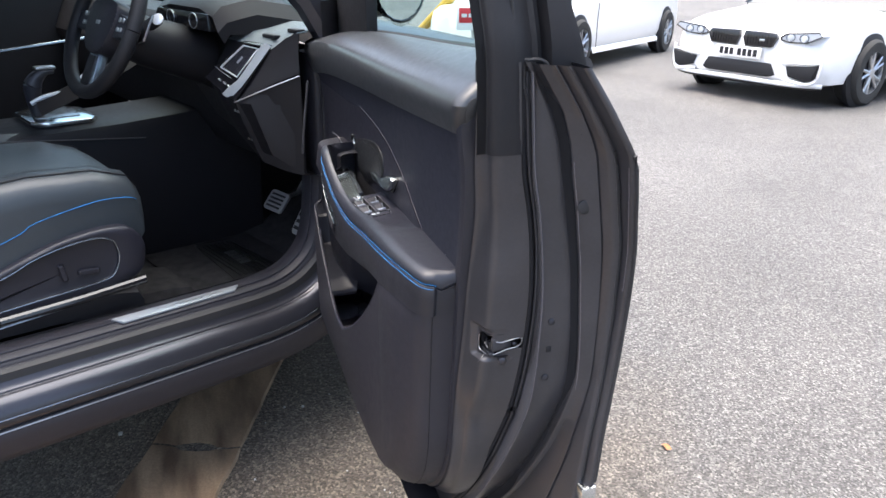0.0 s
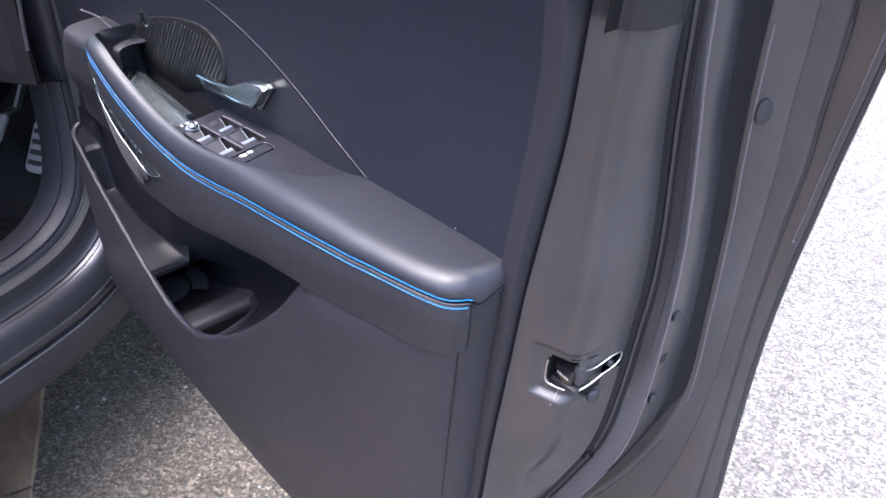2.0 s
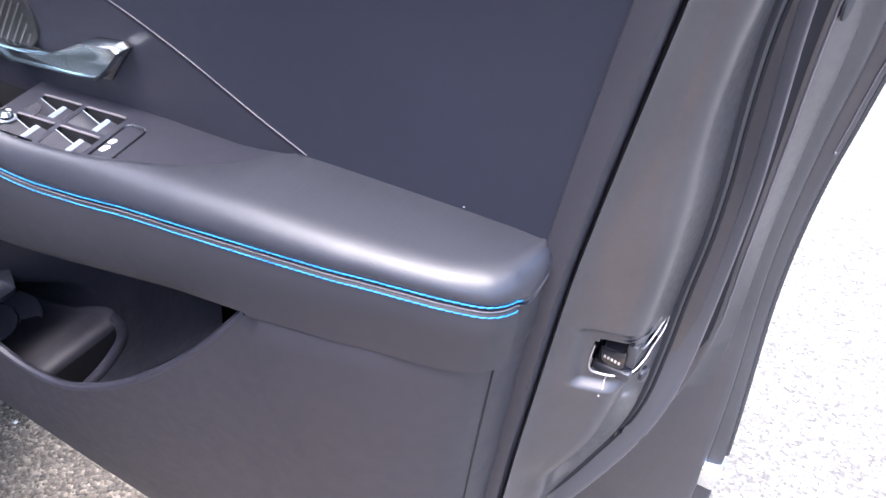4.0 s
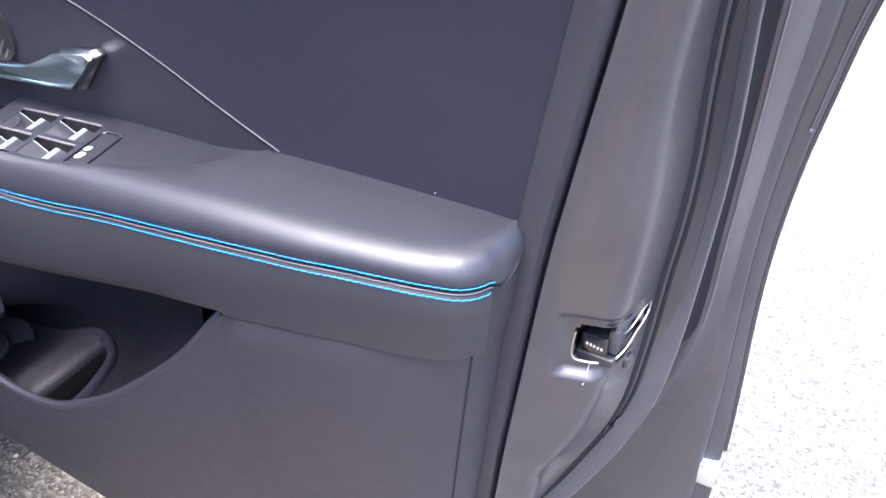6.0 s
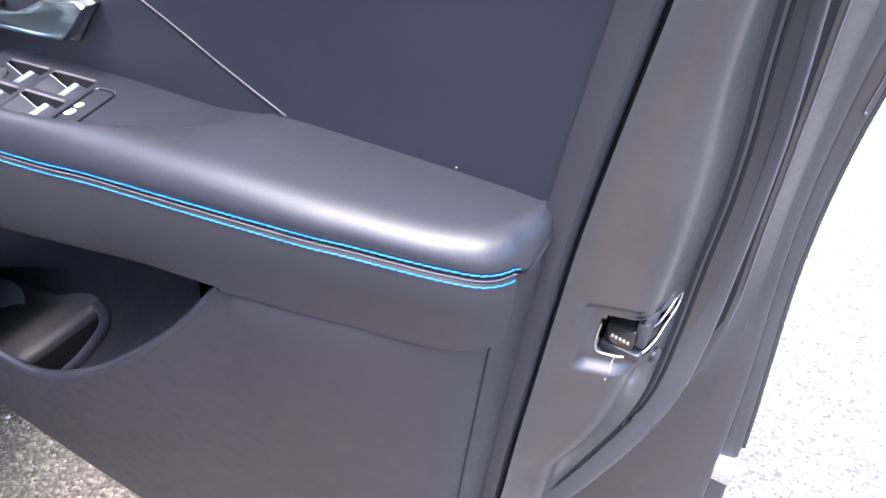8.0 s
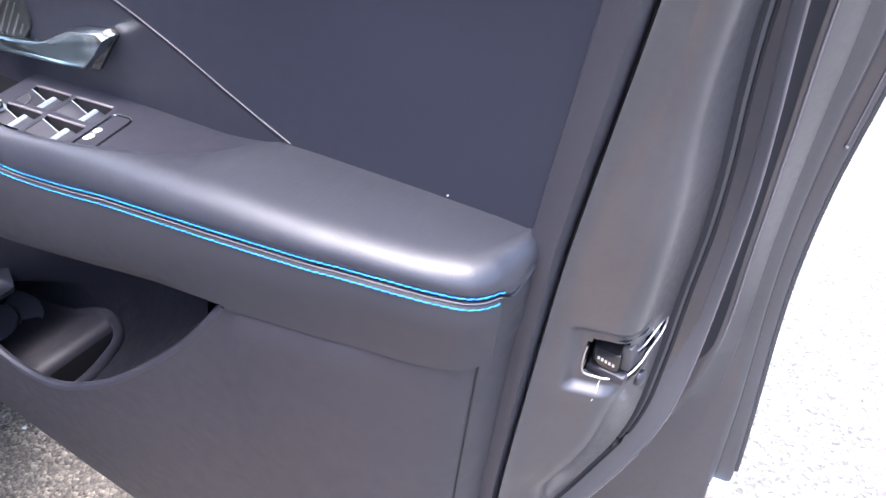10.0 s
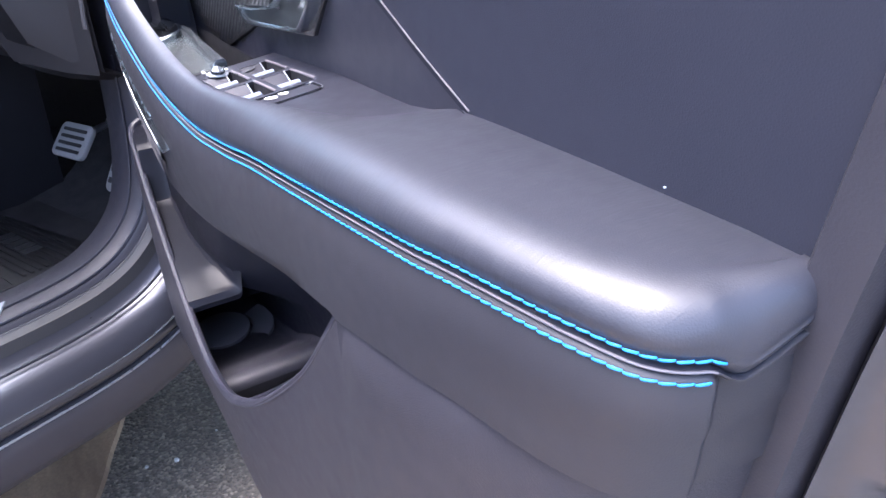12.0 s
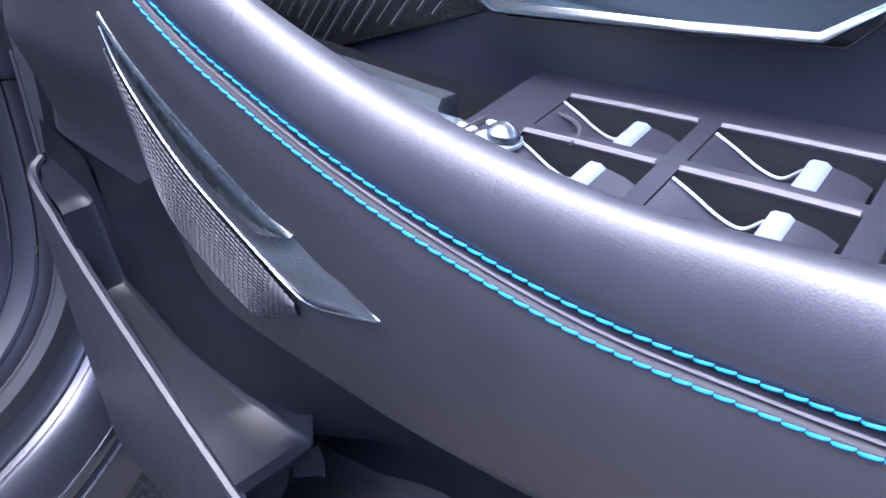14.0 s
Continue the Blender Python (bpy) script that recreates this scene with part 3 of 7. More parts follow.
# rubber seal along the lock face, and the trim's dark shadow gap
levels = [0.36 + 0.76 * k / 60 for k in range(61)]
part("door_seal", tube([(seal_x(z) - 0.0005, seal_y(z) - 0.0015, z) for z in levels], 0.0032, 8), MATT_SEAL, door, "black rubber sealing strip")
part("seal_bead", tube([(seal_x(z) + 0.0022, seal_y(z) + 0.0040, z) for z in levels], 0.0020, 8), RUBBER_GREY, door, "thin grey bead of the seal")
# black tube stands in for the dark gap between bead and lip
part("seal_gap", tube([(seal_x(z) + 0.0048, seal_y(z) + 0.0046, z) for z in levels], 0.0015, 8), MATT_SEAL, door, "black strip put in for the gap beside the seal bead")
part("seal_lip", loft([[(seal_x(z) + 0.0005, seal_y(z) + 0.006, z), (0.55 * seal_x(z) + 0.45 * lip_x(z), seal_y(z) + 0.0075, z), (0.15 * seal_x(z) + 0.85 * lip_x(z), 0.4 * seal_y(z) + 0.6 * lip_y(z) + 0.001, z), (lip_x(z), lip_y(z) - 0.0015, z), (lip_x(z) + 0.0006, lip_y(z), z), (lip_x(z) - 0.0004, lip_y(z) + 0.002, z), (lip_x(z) - 0.006, lip_y(z) + 0.003, z)]
                        for z in levels]), LIP_RUBBER, door, "soft grey rubber lip")
part("channel_seal", loft([[(dip_x(z) - 0.001, chan_y(z) - 0.0065, z), (dip_x(z) + 0.0015, chan_y(z) - 0.004, z), (0.6 * dip_x(z) + 0.4 * step_x(z), chan_y(z) - 0.001, z), (step_x(z) - 0.002, chan_y(z) + 0.0005, z), (step_x(z) - 0.002, chan_y(z) + 0.004, z)] for z in levels]), MATT_SEAL, door, "matt black channel seal")
part("hem_seal", tube([(hem_x(z) + 0.0008, edge_y(z) - 0.0105, z) for z in [0.585 + 0.45 * k / 30 for k in range(31)]], 0.0017, 6), RUBBER, door, "thin black hem seal")
part("hem_line", tube([(edge_x(z) - 0.0032, edge_y(z) - 0.0064, z) for z in [0.860 + (1.02 - 0.860) * k / 20 for k in range(21)]], 0.0005, 6), PIPING, door, "thin pale line beside the hem")
part("hem_bead", disc((edge_x(0.860) - 0.003, edge_y(0.860) - 0.0070, 0.860), (0.7, -0.7, 0), 0.0012, 0.0010, 12, 0.0006), PIPING, door)
# pale tubes paint the edge highlights of the step and the lip
part("step_highlight", tube([(step_x(z) + 0.0014, chan_y(z) + 0.0038, z) for z in [0.62 + 0.40 * k / 40 for k in range(41)]], 0.0007, 6), PIPING, door, "pale line painted as the pressed step's highlight")
part("lip_highlight", tube([(lip_x(z) + 0.0007, lip_y(z) - 0.0002, z) for z in levels], 0.0006, 6), PIPING, door, "pale line painted as the rubber lip's highlight")
part("edge_moulding", tube([(edge_x(z) + 0.0005, edge_y(z) + 0.001, z) for z in [0.585 + 0.45 * k / 30 for k in range(31)]], 0.0028, 6), RUBBER, door)


# --- inner trim: insert, borders ---
pad_z = table([(-1.0, 0.965), (-0.965, 0.967), (-0.82, 0.985), (-0.485, 1.012), (-0.2, 1.029), (0.05, 1.046)])
insert_y = table([(-0.95, 0.0), (-0.6, 0.008), (-0.4, 0.009), (-0.3, 0.008), (-0.16, 0.003), (0.0, 0.002), (0.05, 0.002)])


def insert_at(x, z):
    t = max(0.0, min(1.0, (z - 0.93) / max(0.02, pad_z(x) - 0.93)))
    return insert_y(x) - 0.012 * t * t


rings = []
for k in range(27):
    s = k / 26
    row = []
    for i in range(41):
        u = i / 40
        ztop = pad_z(-0.92 + 0.95 * u) + 0.004
        z = 0.78 + (ztop - 0.78) * s
        x = -0.92 + (groove_x(z) - 0.0140 + 0.92) * u
        y = insert_at(x, z)
        if u > 0.975:
            y -= 0.0015 * (u - 0.975) / 0.025
        row.append((x, y, z))
    rings.append(row)
part("upper_insert", loft(rings), LEATHER_FLAT, door, "smooth navy-black vinyl panel")

# diagonal seam that parts the insert, and the plain plastic field in front of it
seam = curve([(-0.1577, 0.0, 0.8604), (-0.20, 0.0, 0.878), (-0.24, 0.0, 0.8955), (-0.28, 0.0, 0.911), (-0.32, 0.0, 0.9245), (-0.37, 0.0, 0.938), (-0.45, 0.0, 0.952), (-0.56, 0.0, 0.962)])
part("insert_seam", tube([(p.x, insert_at(p.x, p.z) - 0.0005, p.z) for p in seam], 0.00045, 6), PIPING, door, "thin grey seam line")
rings = []
for p in seam:
    rings.append([(p.x, insert_at(p.x, p.z - (p.z - 0.79) * q) - 0.0015, p.z - 0.002 - (p.z - 0.79) * q) for q in (0, 0.2, 0.4, 0.6, 0.8, 1)])
for x in (-0.66, -0.76, -0.86, -0.92):
    rings.append([(x, insert_at(x, 0.955 - 0.165 * q) - 0.0015, 0.955 - 0.002 - 0.165 * q) for q in (0, 0.2, 0.4, 0.6, 0.8, 1)])
part("handle_field", loft(rings), PLASTIC_SMOOTH, door, "satin charcoal plastic field round the handle")

# border along the insert's rear edge and the trim's return to the steel
rings = []
for k in range(61):
    z = 0.415 + 0.690 * k / 60
    g = groove_x(z)
    w = -0.011 * max(0.0, min(1.0, (z - 0.93) / 0.115)) ** 2 + 0.05 * max(0.0, (z - 1.055) / 0.05) ** 1.5
    rings.append([(g - 0.030, 0.014 + w, z), (g - 0.0195, 0.010 + w, z), (g - 0.0180, 0.003 + w, z), (g - 0.0172, -0.0012 + w, z), (g - 0.0160, -0.0028 + w, z), (g - 0.0075, -0.0026 + w, z),
                  (g - 0.0030, -0.0012 + w, z), (g - 0.0018, 0.003 + 0.8 * w, z), (g - 0.001, 0.019, z), (g - 0.0005, 0.024, z), (g - 0.006, 0.030, z)])
part("rear_border", loft(rings), PLASTIC, door, "moulded charcoal border strip")

# padded top roll below the window
rings = []
for x in [-1.0 + 1.012 * k / 40 for k in range(41)] + [0.016, 0.0195, 0.0225, 0.025, 0.027, 0.0285, 0.0295, 0.030]:
    z = pad_z(x)
    e = max(0.0, min(1.0, (x - 0.012) / 0.018))
    d = 0.013 * (1 - math.sqrt(1 - e * e))
    k2 = max(0.0, min(1.0, (x + 0.75) / 0.70))
    up = 0.066 - 0.022 * k2
    ring = [(-0.004, -0.003), (-0.013 + d, 0.001 + d * 0.3), (-0.021 + d, 0.4 * up), (-0.0255 + d, 0.72 * up), (-0.0255 + d, 0.88 * up), (-0.0225 + d, up), (-0.016 + d, up + 0.18 * (0.087 - up) - d * 0.3), (-0.005 + d, up + 0.40 * (0.087 - up) - d * 0.6),
            (0.014, up + 0.66 * (0.087 - up) - d), (0.036, up + 0.88 * (0.087 - up) - d), (0.054, 0.088 - d), (0.064, 0.085 - d), (0.064, -0.003)]
    lean = 0.80 * ease((x + 0.06) / 0.09)
    rings.append([(x + lean * max(0.0, min(0.038, h)), y, z + h) for y, h in ring])
part("top_roll", loft(rings, True, True), ROLL_SKY_LIT, door, "padded black leather roll below the window")
sweep_c = curve([rings[-1][i] for i in (1, 2, 3, 5, 6)], 4)
part("corner_edge", tube([p + Vector((0.0005, -0.0005, 0)) for p in sweep_c], 0.0006, 6), RUBBER_GREY, door, "thin grey edge line at the roll's end")

# --- armrest ---
arm_plan = [(0.0030, 0.004), (0.0026, -0.008), (0.0014, -0.018), (-0.0004, -0.026), (-0.0030, -0.0330), (-0.0068, -0.0390), (-0.0125, -0.0438), (-0.0215, -0.0475), (-0.035, -0.0512), (-0.055, -0.0548), (-0.078, -0.0580), (-0.10, -0.0608), (-0.15, -0.0638), (-0.20, -0.0648),
            (-0.25, -0.0645), (-0.30, -0.0655), (-0.34, -0.0690), (-0.38, -0.0728), (-0.42, -0.0752), (-0.46, -0.0760), (-0.50, -0.0767), (-0.53, -0.0755), (-0.56, -0.0705), (-0.585, -0.0625), (-0.603, -0.048), (-0.612, -0.028), (-0.615, 0.004)]
stitch_z = table([(-0.615, 0.868), (-0.585, 0.874), (-0.56, 0.878), (-0.53, 0.8755), (-0.50, 0.862), (-0.48, 0.8535), (-0.46, 0.8468), (-0.42, 0.8355), (-0.38, 0.8268), (-0.34, 0.8210), (-0.30, 0.8220), (-0.25, 0.8293),
                  (-0.20, 0.8360), (-0.15, 0.8415), (-0.10, 0.8455), (-0.06, 0.8475), (-0.03, 0.8475), (0.01, 0.8445)])
top_z = table([(-0.615, 0.882), (-0.585, 0.888), (-0.56, 0.892), (-0.53, 0.892), (-0.50, 0.882), (-0.48, 0.8745), (-0.46, 0.8675), (-0.42, 0.8560), (-0.38, 0.8485), (-0.34, 0.8445), (-0.30, 0.8462), (-0.25, 0.8515),
               (-0.20, 0.8565), (-0.15, 0.8605), (-0.10, 0.8620), (-0.04, 0.8625), (0.01, 0.8625)])
low_z = table([(-0.63, 0.712), (-0.6, 0.712), (-0.5, 0.716), (-0.4, 0.732), (-0.35, 0.743), (-0.3, 0.754), (-0.25, 0.766), (-0.2, 0.777), (-0.162, 0.7845), (-0.1, 0.794), (-0.06, 0.797), (-0.03, 0.797), (0.01, 0.799)])
end_line = table([(-0.04, 0.8375), (-0.028, 0.8385), (-0.020, 0.8410), (-0.008, 0.8460), (0.004, 0.8500)])
low_in = table([(-0.63, 0.02), (-0.6, 0.018), (-0.5, 0.016), (-0.4, 0.008), (-0.3, -0.001), (-0.2, -0.002), (-0.1, 0.0), (-0.03, 0.002), (0.01, 0.002)])
inner_y = table([(-0.615, 0.0), (-0.607, -0.022), (-0.592, -0.042), (-0.56, -0.056), (-0.52, -0.060), (-0.46, -0.061), (-0.42, -0.059), (-0.36, -0.057), (-0.30, -0.052), (-0.27, -0.046),
                 (-0.23, -0.034), (-0.20, -0.019), (-0.168, 0.002), (-0.1, 0.006), (0.01, 0.006)])
plate_z = table([(-0.46, 0.832), (-0.45, 0.833), (-0.36, 0.8405), (-0.31, 0.8440), (-0.24, 0.8485), (-0.20, 0.8520), (-0.17, 0.8585), (-0.15, 0.8605)])
path = curve([(x, y, 0) for x, y in arm_plan], 10)
steps = [(path[min(i + 1, len(path) - 1)] - path[max(i - 1, 0)]).normalized() for i in range(len(path))]
steps = [sum((steps[max(0, min(len(steps) - 1, i + k))] for k in range(-7, 8)), Vector()).normalized() for i in range(len(path))]


def outward(i):
    d, p = steps[i], path[i]
    n = Vector((-d.y, d.x, 0))
    if n.y > 0.2 or (abs(n.y) < 0.2 and n.x * (1 if p.x > -0.3 else -1) < 0):
        n = -n
    return n


# crest line of the padded roll, which narrows towards the armrest's rear end
crests = []
for i, p in enumerate(path):
    reach = 0.0165 + 0.0030 * ease((-p.x - 0.03) / 0.12) - (0.0095 * ease((p.y + 0.046) / 0.05) if p.x > -0.03 else 0.0)
    if p.x < -0.165:
        reach = min(reach, 0.75 * abs(inner_y(p.x) - p.y)) if p.x > -0.6 else min(reach, 0.004)
    q = p - outward(i) * reach
    crests.append(Vector((q.x, min(q.y, 0.0045), 0)))
crests = [sum((crests[max(0, min(len(crests) - 1, i + k))] for k in range(-4, 5)), Vector()) / 9 for i in range(len(crests))]
rings, seams_a, seams_b, pipe = [], [], [], []
for i, p in enumerate(path):
    d, n = steps[i], outward(i)
    x = p.x
    zt, zs_, zl, li = top_z(x), stitch_z(x), low_z(x), low_in(x)
    iy = inner_y(x)
    if x > -0.03:
        s = max(0.0, min(1.0, (p.y + 0.032) / 0.012))
        zs_ += (end_line(p.y) - 0.0004 - zs_) * s * s * (3 - 2 * s)
    tuck = 0.004 * max(0.0, min(1.0, (p.y + 0.030) / 0.003)) if x > -0.02 else 0.0
    bulge = 0.0014 - 0.0006 * (max(0.0, min(1.0, (p.y + 0.042) / 0.02)) if x > -0.06 else 0.0)
    lean = max(0.0, min(1.0, (x + 0.10) / 0.07))
    if x > -0.165:
        a = Vector((min(x, -0.0020), 0.006, 0))
        zi = zt - 0.001
    else:
        a = Vector((x, iy, 0))
        zi = plate_z(x) + 0.0006 if x > -0.43 else zt - 0.012
    inner_low = zt - (0.030 if x > -0.43 else 0.055)

    def at(off, z):
        slide = (groove_x(z) - groove_x(0.838)) * lean if z < 0.838 and z < zs_ - 0.006 else 0.0
        return Vector((p.x + slide, p.y, z)) + n * off

    crest = crests[i]

    def over(q, drop):
        """Between the crest line (q = 1) and the outer face (q = 0)."""
        e = Vector((p.x, p.y, 0)).lerp(crest, q) + n * (bulge * (1 - q))
        return Vector((e.x, e.y, zt - drop))

    mid = Vector((a.x, a.y, 0)).lerp(crest, 0.5)
    crown = zt - 0.0003 if x > -0.165 else 0.45 * zi + 0.55 * zt
    h = zt - zs_ - 0.0042
    ring = [Vector((a.x, a.y, inner_low)), Vector((a.x, a.y, zi - 0.006)), Vector((a.x, a.y, zi)).lerp(Vector((mid.x, mid.y, zi)), 0.06), Vector((mid.x, mid.y, crown))]
    ring += [over(1 - math.sin(u), h * (1 - math.cos(u)) ** 1.05) for u in [radians(7.5 * k) for k in range(13)]]
    ring += [at(bulge - 0.0003, zs_ + 0.0030), at(0.0009, zs_ + 0.0020),
             at(0.0004, zs_ + 0.0010), at(-0.0002, zs_ - 0.0008), at(-0.0018, zs_ - 0.0022), at(0.0004, zs_ - 0.0027), at(0.0004, zs_ - 0.0033), at(-0.0014, zs_ - 0.0040), at(0.0007 - tuck, zs_ - 0.0052), at(0.0015 - tuck, zs_ - 0.0070),
            at(0.0036 - tuck, zs_ - 0.020), at(0.0036 - tuck - li * 0.35, zs_ * 0.45 + zl * 0.55)]
    if x > -0.16:
        ring += [at(0.0037 - tuck, zl + 0.010), at(0.0035 - tuck, zl + 0.0015), at(-0.003 - tuck, zl - 0.001)]
    else:
        s = min(1.0, (-0.16 - x) / 0.06)
        ring += [at((0.0016 - li * 0.8) * s + 0.0037 * (1 - s), zl + 0.012), at((-0.0014 - li) * s + 0.0035 * (1 - s), zl + 0.004), at((-0.009 - li) * s - 0.004 * (1 - s), zl)]
    ring += [
            Vector((a.x, max(a.y, -0.005), zl))]
    rings.append(ring)
    if -0.59 < x and p.y < -0.029:
        seams_a.append((at(0.0009, zs_ + 0.0004), d, n))
        if p.y < -0.0325:
            seams_b.append((at(0.0016, zs_ - 0.0058), d, n))
        pipe.append(at(0.0005, zs_ - 0.0030))
part("armrest", loft([r[:23] for r in rings]), LEATHER, door, "grained black leather armrest with blue double stitching", 50)
part("armrest_face", loft([r[22:] for r in rings]), FACE_SHADED, door, "soft face below the armrest's stitching, darkened for shade", 50)

part("armrest_piping", tube(pipe, 0.00045, 6), PIPING, door, "thin grey piping between the stitch rows")


def fascia(x, z):
    """The armrest's inner face at x, z."""
    ks = [(p.x, p.y) for p in path if p.x < -0.012]
    ys = float(np.interp(-x, [-k[0] for k in ks], [k[1] for k in ks]))
    zs_, zl, li = stitch_z(x), low_z(x), low_in(x)
    t = max(0.0, min(1.0, (zs_ - 0.02 - z) / (zs_ - 0.02 - zl)))
    return ys - 0.0036 + 0.8 * li * t ** 1.2


# --- lower panel with map pocket ---
rim = curve([(-0.838, -0.040, 0.690), (-0.825, -0.053, 0.682), (-0.78, -0.058, 0.662), (-0.72, -0.063, 0.638), (-0.60, -0.071, 0.596), (-0.52, -0.076, 0.575), (-0.465, -0.078, 0.569), (-0.41, -0.079, 0.580),
             (-0.36, -0.079, 0.606), (-0.30, -0.075, 0.646), (-0.22, -0.068, 0.717), (-0.162, -0.065, 0.784)], 8)
low_y = table([(0.335, -0.024), (0.345, -0.035), (0.37, -0.047), (0.42, -0.055), (0.48, -0.059), (0.55, -0.0615), (0.65, -0.0630), (0.79, -0.0630)])
foot_z = table([(-0.85, 0.42), (-0.80, 0.375), (-0.74, 0.350), (-0.66, 0.345), (-0.25, 0.346), (-0.18, 0.360), (-0.12, 0.386), (-0.07, 0.415), (0.0, 0.43)])
rim_x, rim_y, rim_z = [[p[i] for p in rim] for i in range(3)]


def pocket_wall(x, z):
    """The inner face of the pocket's outer wall."""
    b, ry, rz = foot_z(x), float(np.interp(x, rim_x, rim_y)), float(np.interp(x, rim_x, rim_z))
    s = max(0.0, min(1.0, (z - b) / (rz - b)))
    return low_y(z) + (ry - low_y(rz)) * s + 0.008


top_line = [Vector(p) for p in rim]
for x in (-0.150, -0.13, -0.10, -0.07):
    top_line.append(Vector((x, fascia(x, low_z(x) + 0.004) + 0.0008, low_z(x) + 0.022)))
rings = []
for p in top_line:
    b = foot_z(p.x)
    row = []
    for k in range(19):
        s = k / 18
        z = b + (p.z - b) * s
        y = low_y(z) + (p.y - low_y(p.z)) * s
        if p.x > -0.155:
            y += 0.010 * max(0.0, (z - low_z(p.x)) / 0.022)
        row.append((p.x, y, z))
    rings.append(row)
# rear corner, rounding back to the seam
corner = [(-0.055, -0.0553), (-0.042, -0.0522), (-0.033, -0.0488), (-0.027, -0.0452), (-0.022, -0.0408), (-0.0178, -0.0358), (-0.0148, -0.0300)]


def corner_at(x, y, z):
    w = max(0.0, min(1.0, (x + 0.32) / 0.26))
    return (x + 0.003 * w + (groove_x(z) - groove_x(0.79)) * w, y + (low_y(z) - low_y(0.79)) * min(1.0, -y / 0.05), z)


rings = [[(corner_at(x, y, z)[0], y, z) for x, y, z in row] for row in rings]
for x, y in corner:
    top = low_z(x) + 0.018
    row = []
    for k in range(19):
        z = 0.420 + (top - 0.420) * k / 18
        px, py, _ = corner_at(x, y, z)
        tuck = 0.006 * max(0.0, (z - low_z(x)) / 0.018)
        row.append((px, py + tuck, z))
    rings.append(row)
back = [(-0.0143, -0.0296, 0.0), (-0.0128, -0.0260, 0.0), (-0.0108, -0.020, 0.0), (-0.0088, -0.010, 0.0), (-0.0075, 0.004, 0.0), (-0.007, 0.018, 0.0)]
rows = []
for x, y, _ in back:
    top = end_line(y) + 0.0022
    rows.append([corner_at(x, y, 0.425 + (top - 0.425) * k / 24) for k in range(25)])
part("rear_return", loft(rows), PLASTIC, door, "charcoal trim strip that meets the armrest's end", 60)
edge = [corner_at(x, y, end_line(y) + 0.0022) for x, y in [(-0.0135, -0.0275), (-0.0121, -0.024), (-0.0108, -0.020), (-0.0096, -0.014), (-0.0087, -0.009), (-0.0083, -0.005)]]
part("armrest_end_edge", tube(curve([Vector(p) + Vector((0.0002, 0, 0)) for p in edge], 4), 0.0006, 6), RUBBER_GREY, door, "thin pale edge below the armrest's end")
# front end turns back
first = rings[0]
rings.insert(0, [(x - 0.012, y + 0.05, z) for x, y, z in first])
rings.insert(1, [(x - 0.008, y + 0.012, z) for x, y, z in first])
seam_zs = [0.8, 0.78, 0.74, 0.70, 0.65, 0.60, 0.55, 0.50, 0.46, 0.43]
part("lower_panel", loft(rings), PLASTIC, door, "charcoal moulded lower panel with a map pocket", 50)
part("pocket_lip", tube([p + Vector((0, 0.004, -0.001)) for p in rim], 0.0042, 8), PLASTIC_SMOOTH, door, "rounded pocket rim")
rings = []
for p in rim:
    row = [p + Vector((0, 0.008, 0))]
    for dz in (0.03, 0.07, 0.11):
        z = max(p.z - dz, 0.44)
        row.append(Vector((p.x, pocket_wall(p.x, z), z)))
    rings.append(row)
part("pocket_inner_wall", loft(rings), POCKET_SHADED, door)
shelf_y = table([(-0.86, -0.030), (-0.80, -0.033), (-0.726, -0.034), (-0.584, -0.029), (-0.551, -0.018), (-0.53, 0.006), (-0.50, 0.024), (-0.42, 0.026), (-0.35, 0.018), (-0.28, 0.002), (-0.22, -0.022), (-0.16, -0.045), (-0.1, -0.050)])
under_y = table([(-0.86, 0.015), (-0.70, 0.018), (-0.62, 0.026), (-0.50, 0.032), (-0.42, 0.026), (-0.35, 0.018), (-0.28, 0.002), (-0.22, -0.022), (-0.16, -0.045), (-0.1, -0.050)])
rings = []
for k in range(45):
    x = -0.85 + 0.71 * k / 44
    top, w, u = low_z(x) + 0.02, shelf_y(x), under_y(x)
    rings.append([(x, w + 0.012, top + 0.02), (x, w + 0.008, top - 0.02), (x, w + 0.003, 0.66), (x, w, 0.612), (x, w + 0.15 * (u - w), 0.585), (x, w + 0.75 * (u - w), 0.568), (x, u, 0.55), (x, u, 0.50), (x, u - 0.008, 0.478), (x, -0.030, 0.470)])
part("pocket_back_wall", loft(rings), POCKET_SHADED, door, "", 60)


def shelf_rows(xs, y_in, fillet=0.006):
    """Rows across the pocket at (x, z): from the outer wall to a rounded foot against the back wall."""
    rows = []
    for x, z in xs:
        w = y_in(x)
        outer = pocket_wall(x, z) - 0.003
        rows.append([(x, outer, z), (x, 0.5 * (outer + w - fillet), z), (x, w - fillet, z), (x, w - 0.4 * fillet, z + 0.0012), (x, w + 0.0005, z + fillet), (x, w + 0.004, z + 0.030)])
    return rows


tray = [(-0.845, 0.686), (-0.80, 0.6845), (-0.773, 0.683), (-0.765, 0.6815), (-0.7605, 0.678), (-0.7590, 0.672), (-0.750, 0.640), (-0.7455, 0.624), (-0.7435, 0.6205), (-0.7400, 0.6188), (-0.724, 0.617), (-0.66, 0.6085), (-0.596, 0.602), (-0.586, 0.6005), (-0.578, 0.5980), (-0.562, 0.5925), (-0.555, 0.589), (-0.5515, 0.583), (-0.552, 0.578), (-0.554, 0.5765), (-0.560, 0.576)]
part("pocket_tray", loft(shelf_rows(tray, shelf_y, 0.003)), POCKET_SHADED, door, "moulded tray at the front of the map pocket", 32)
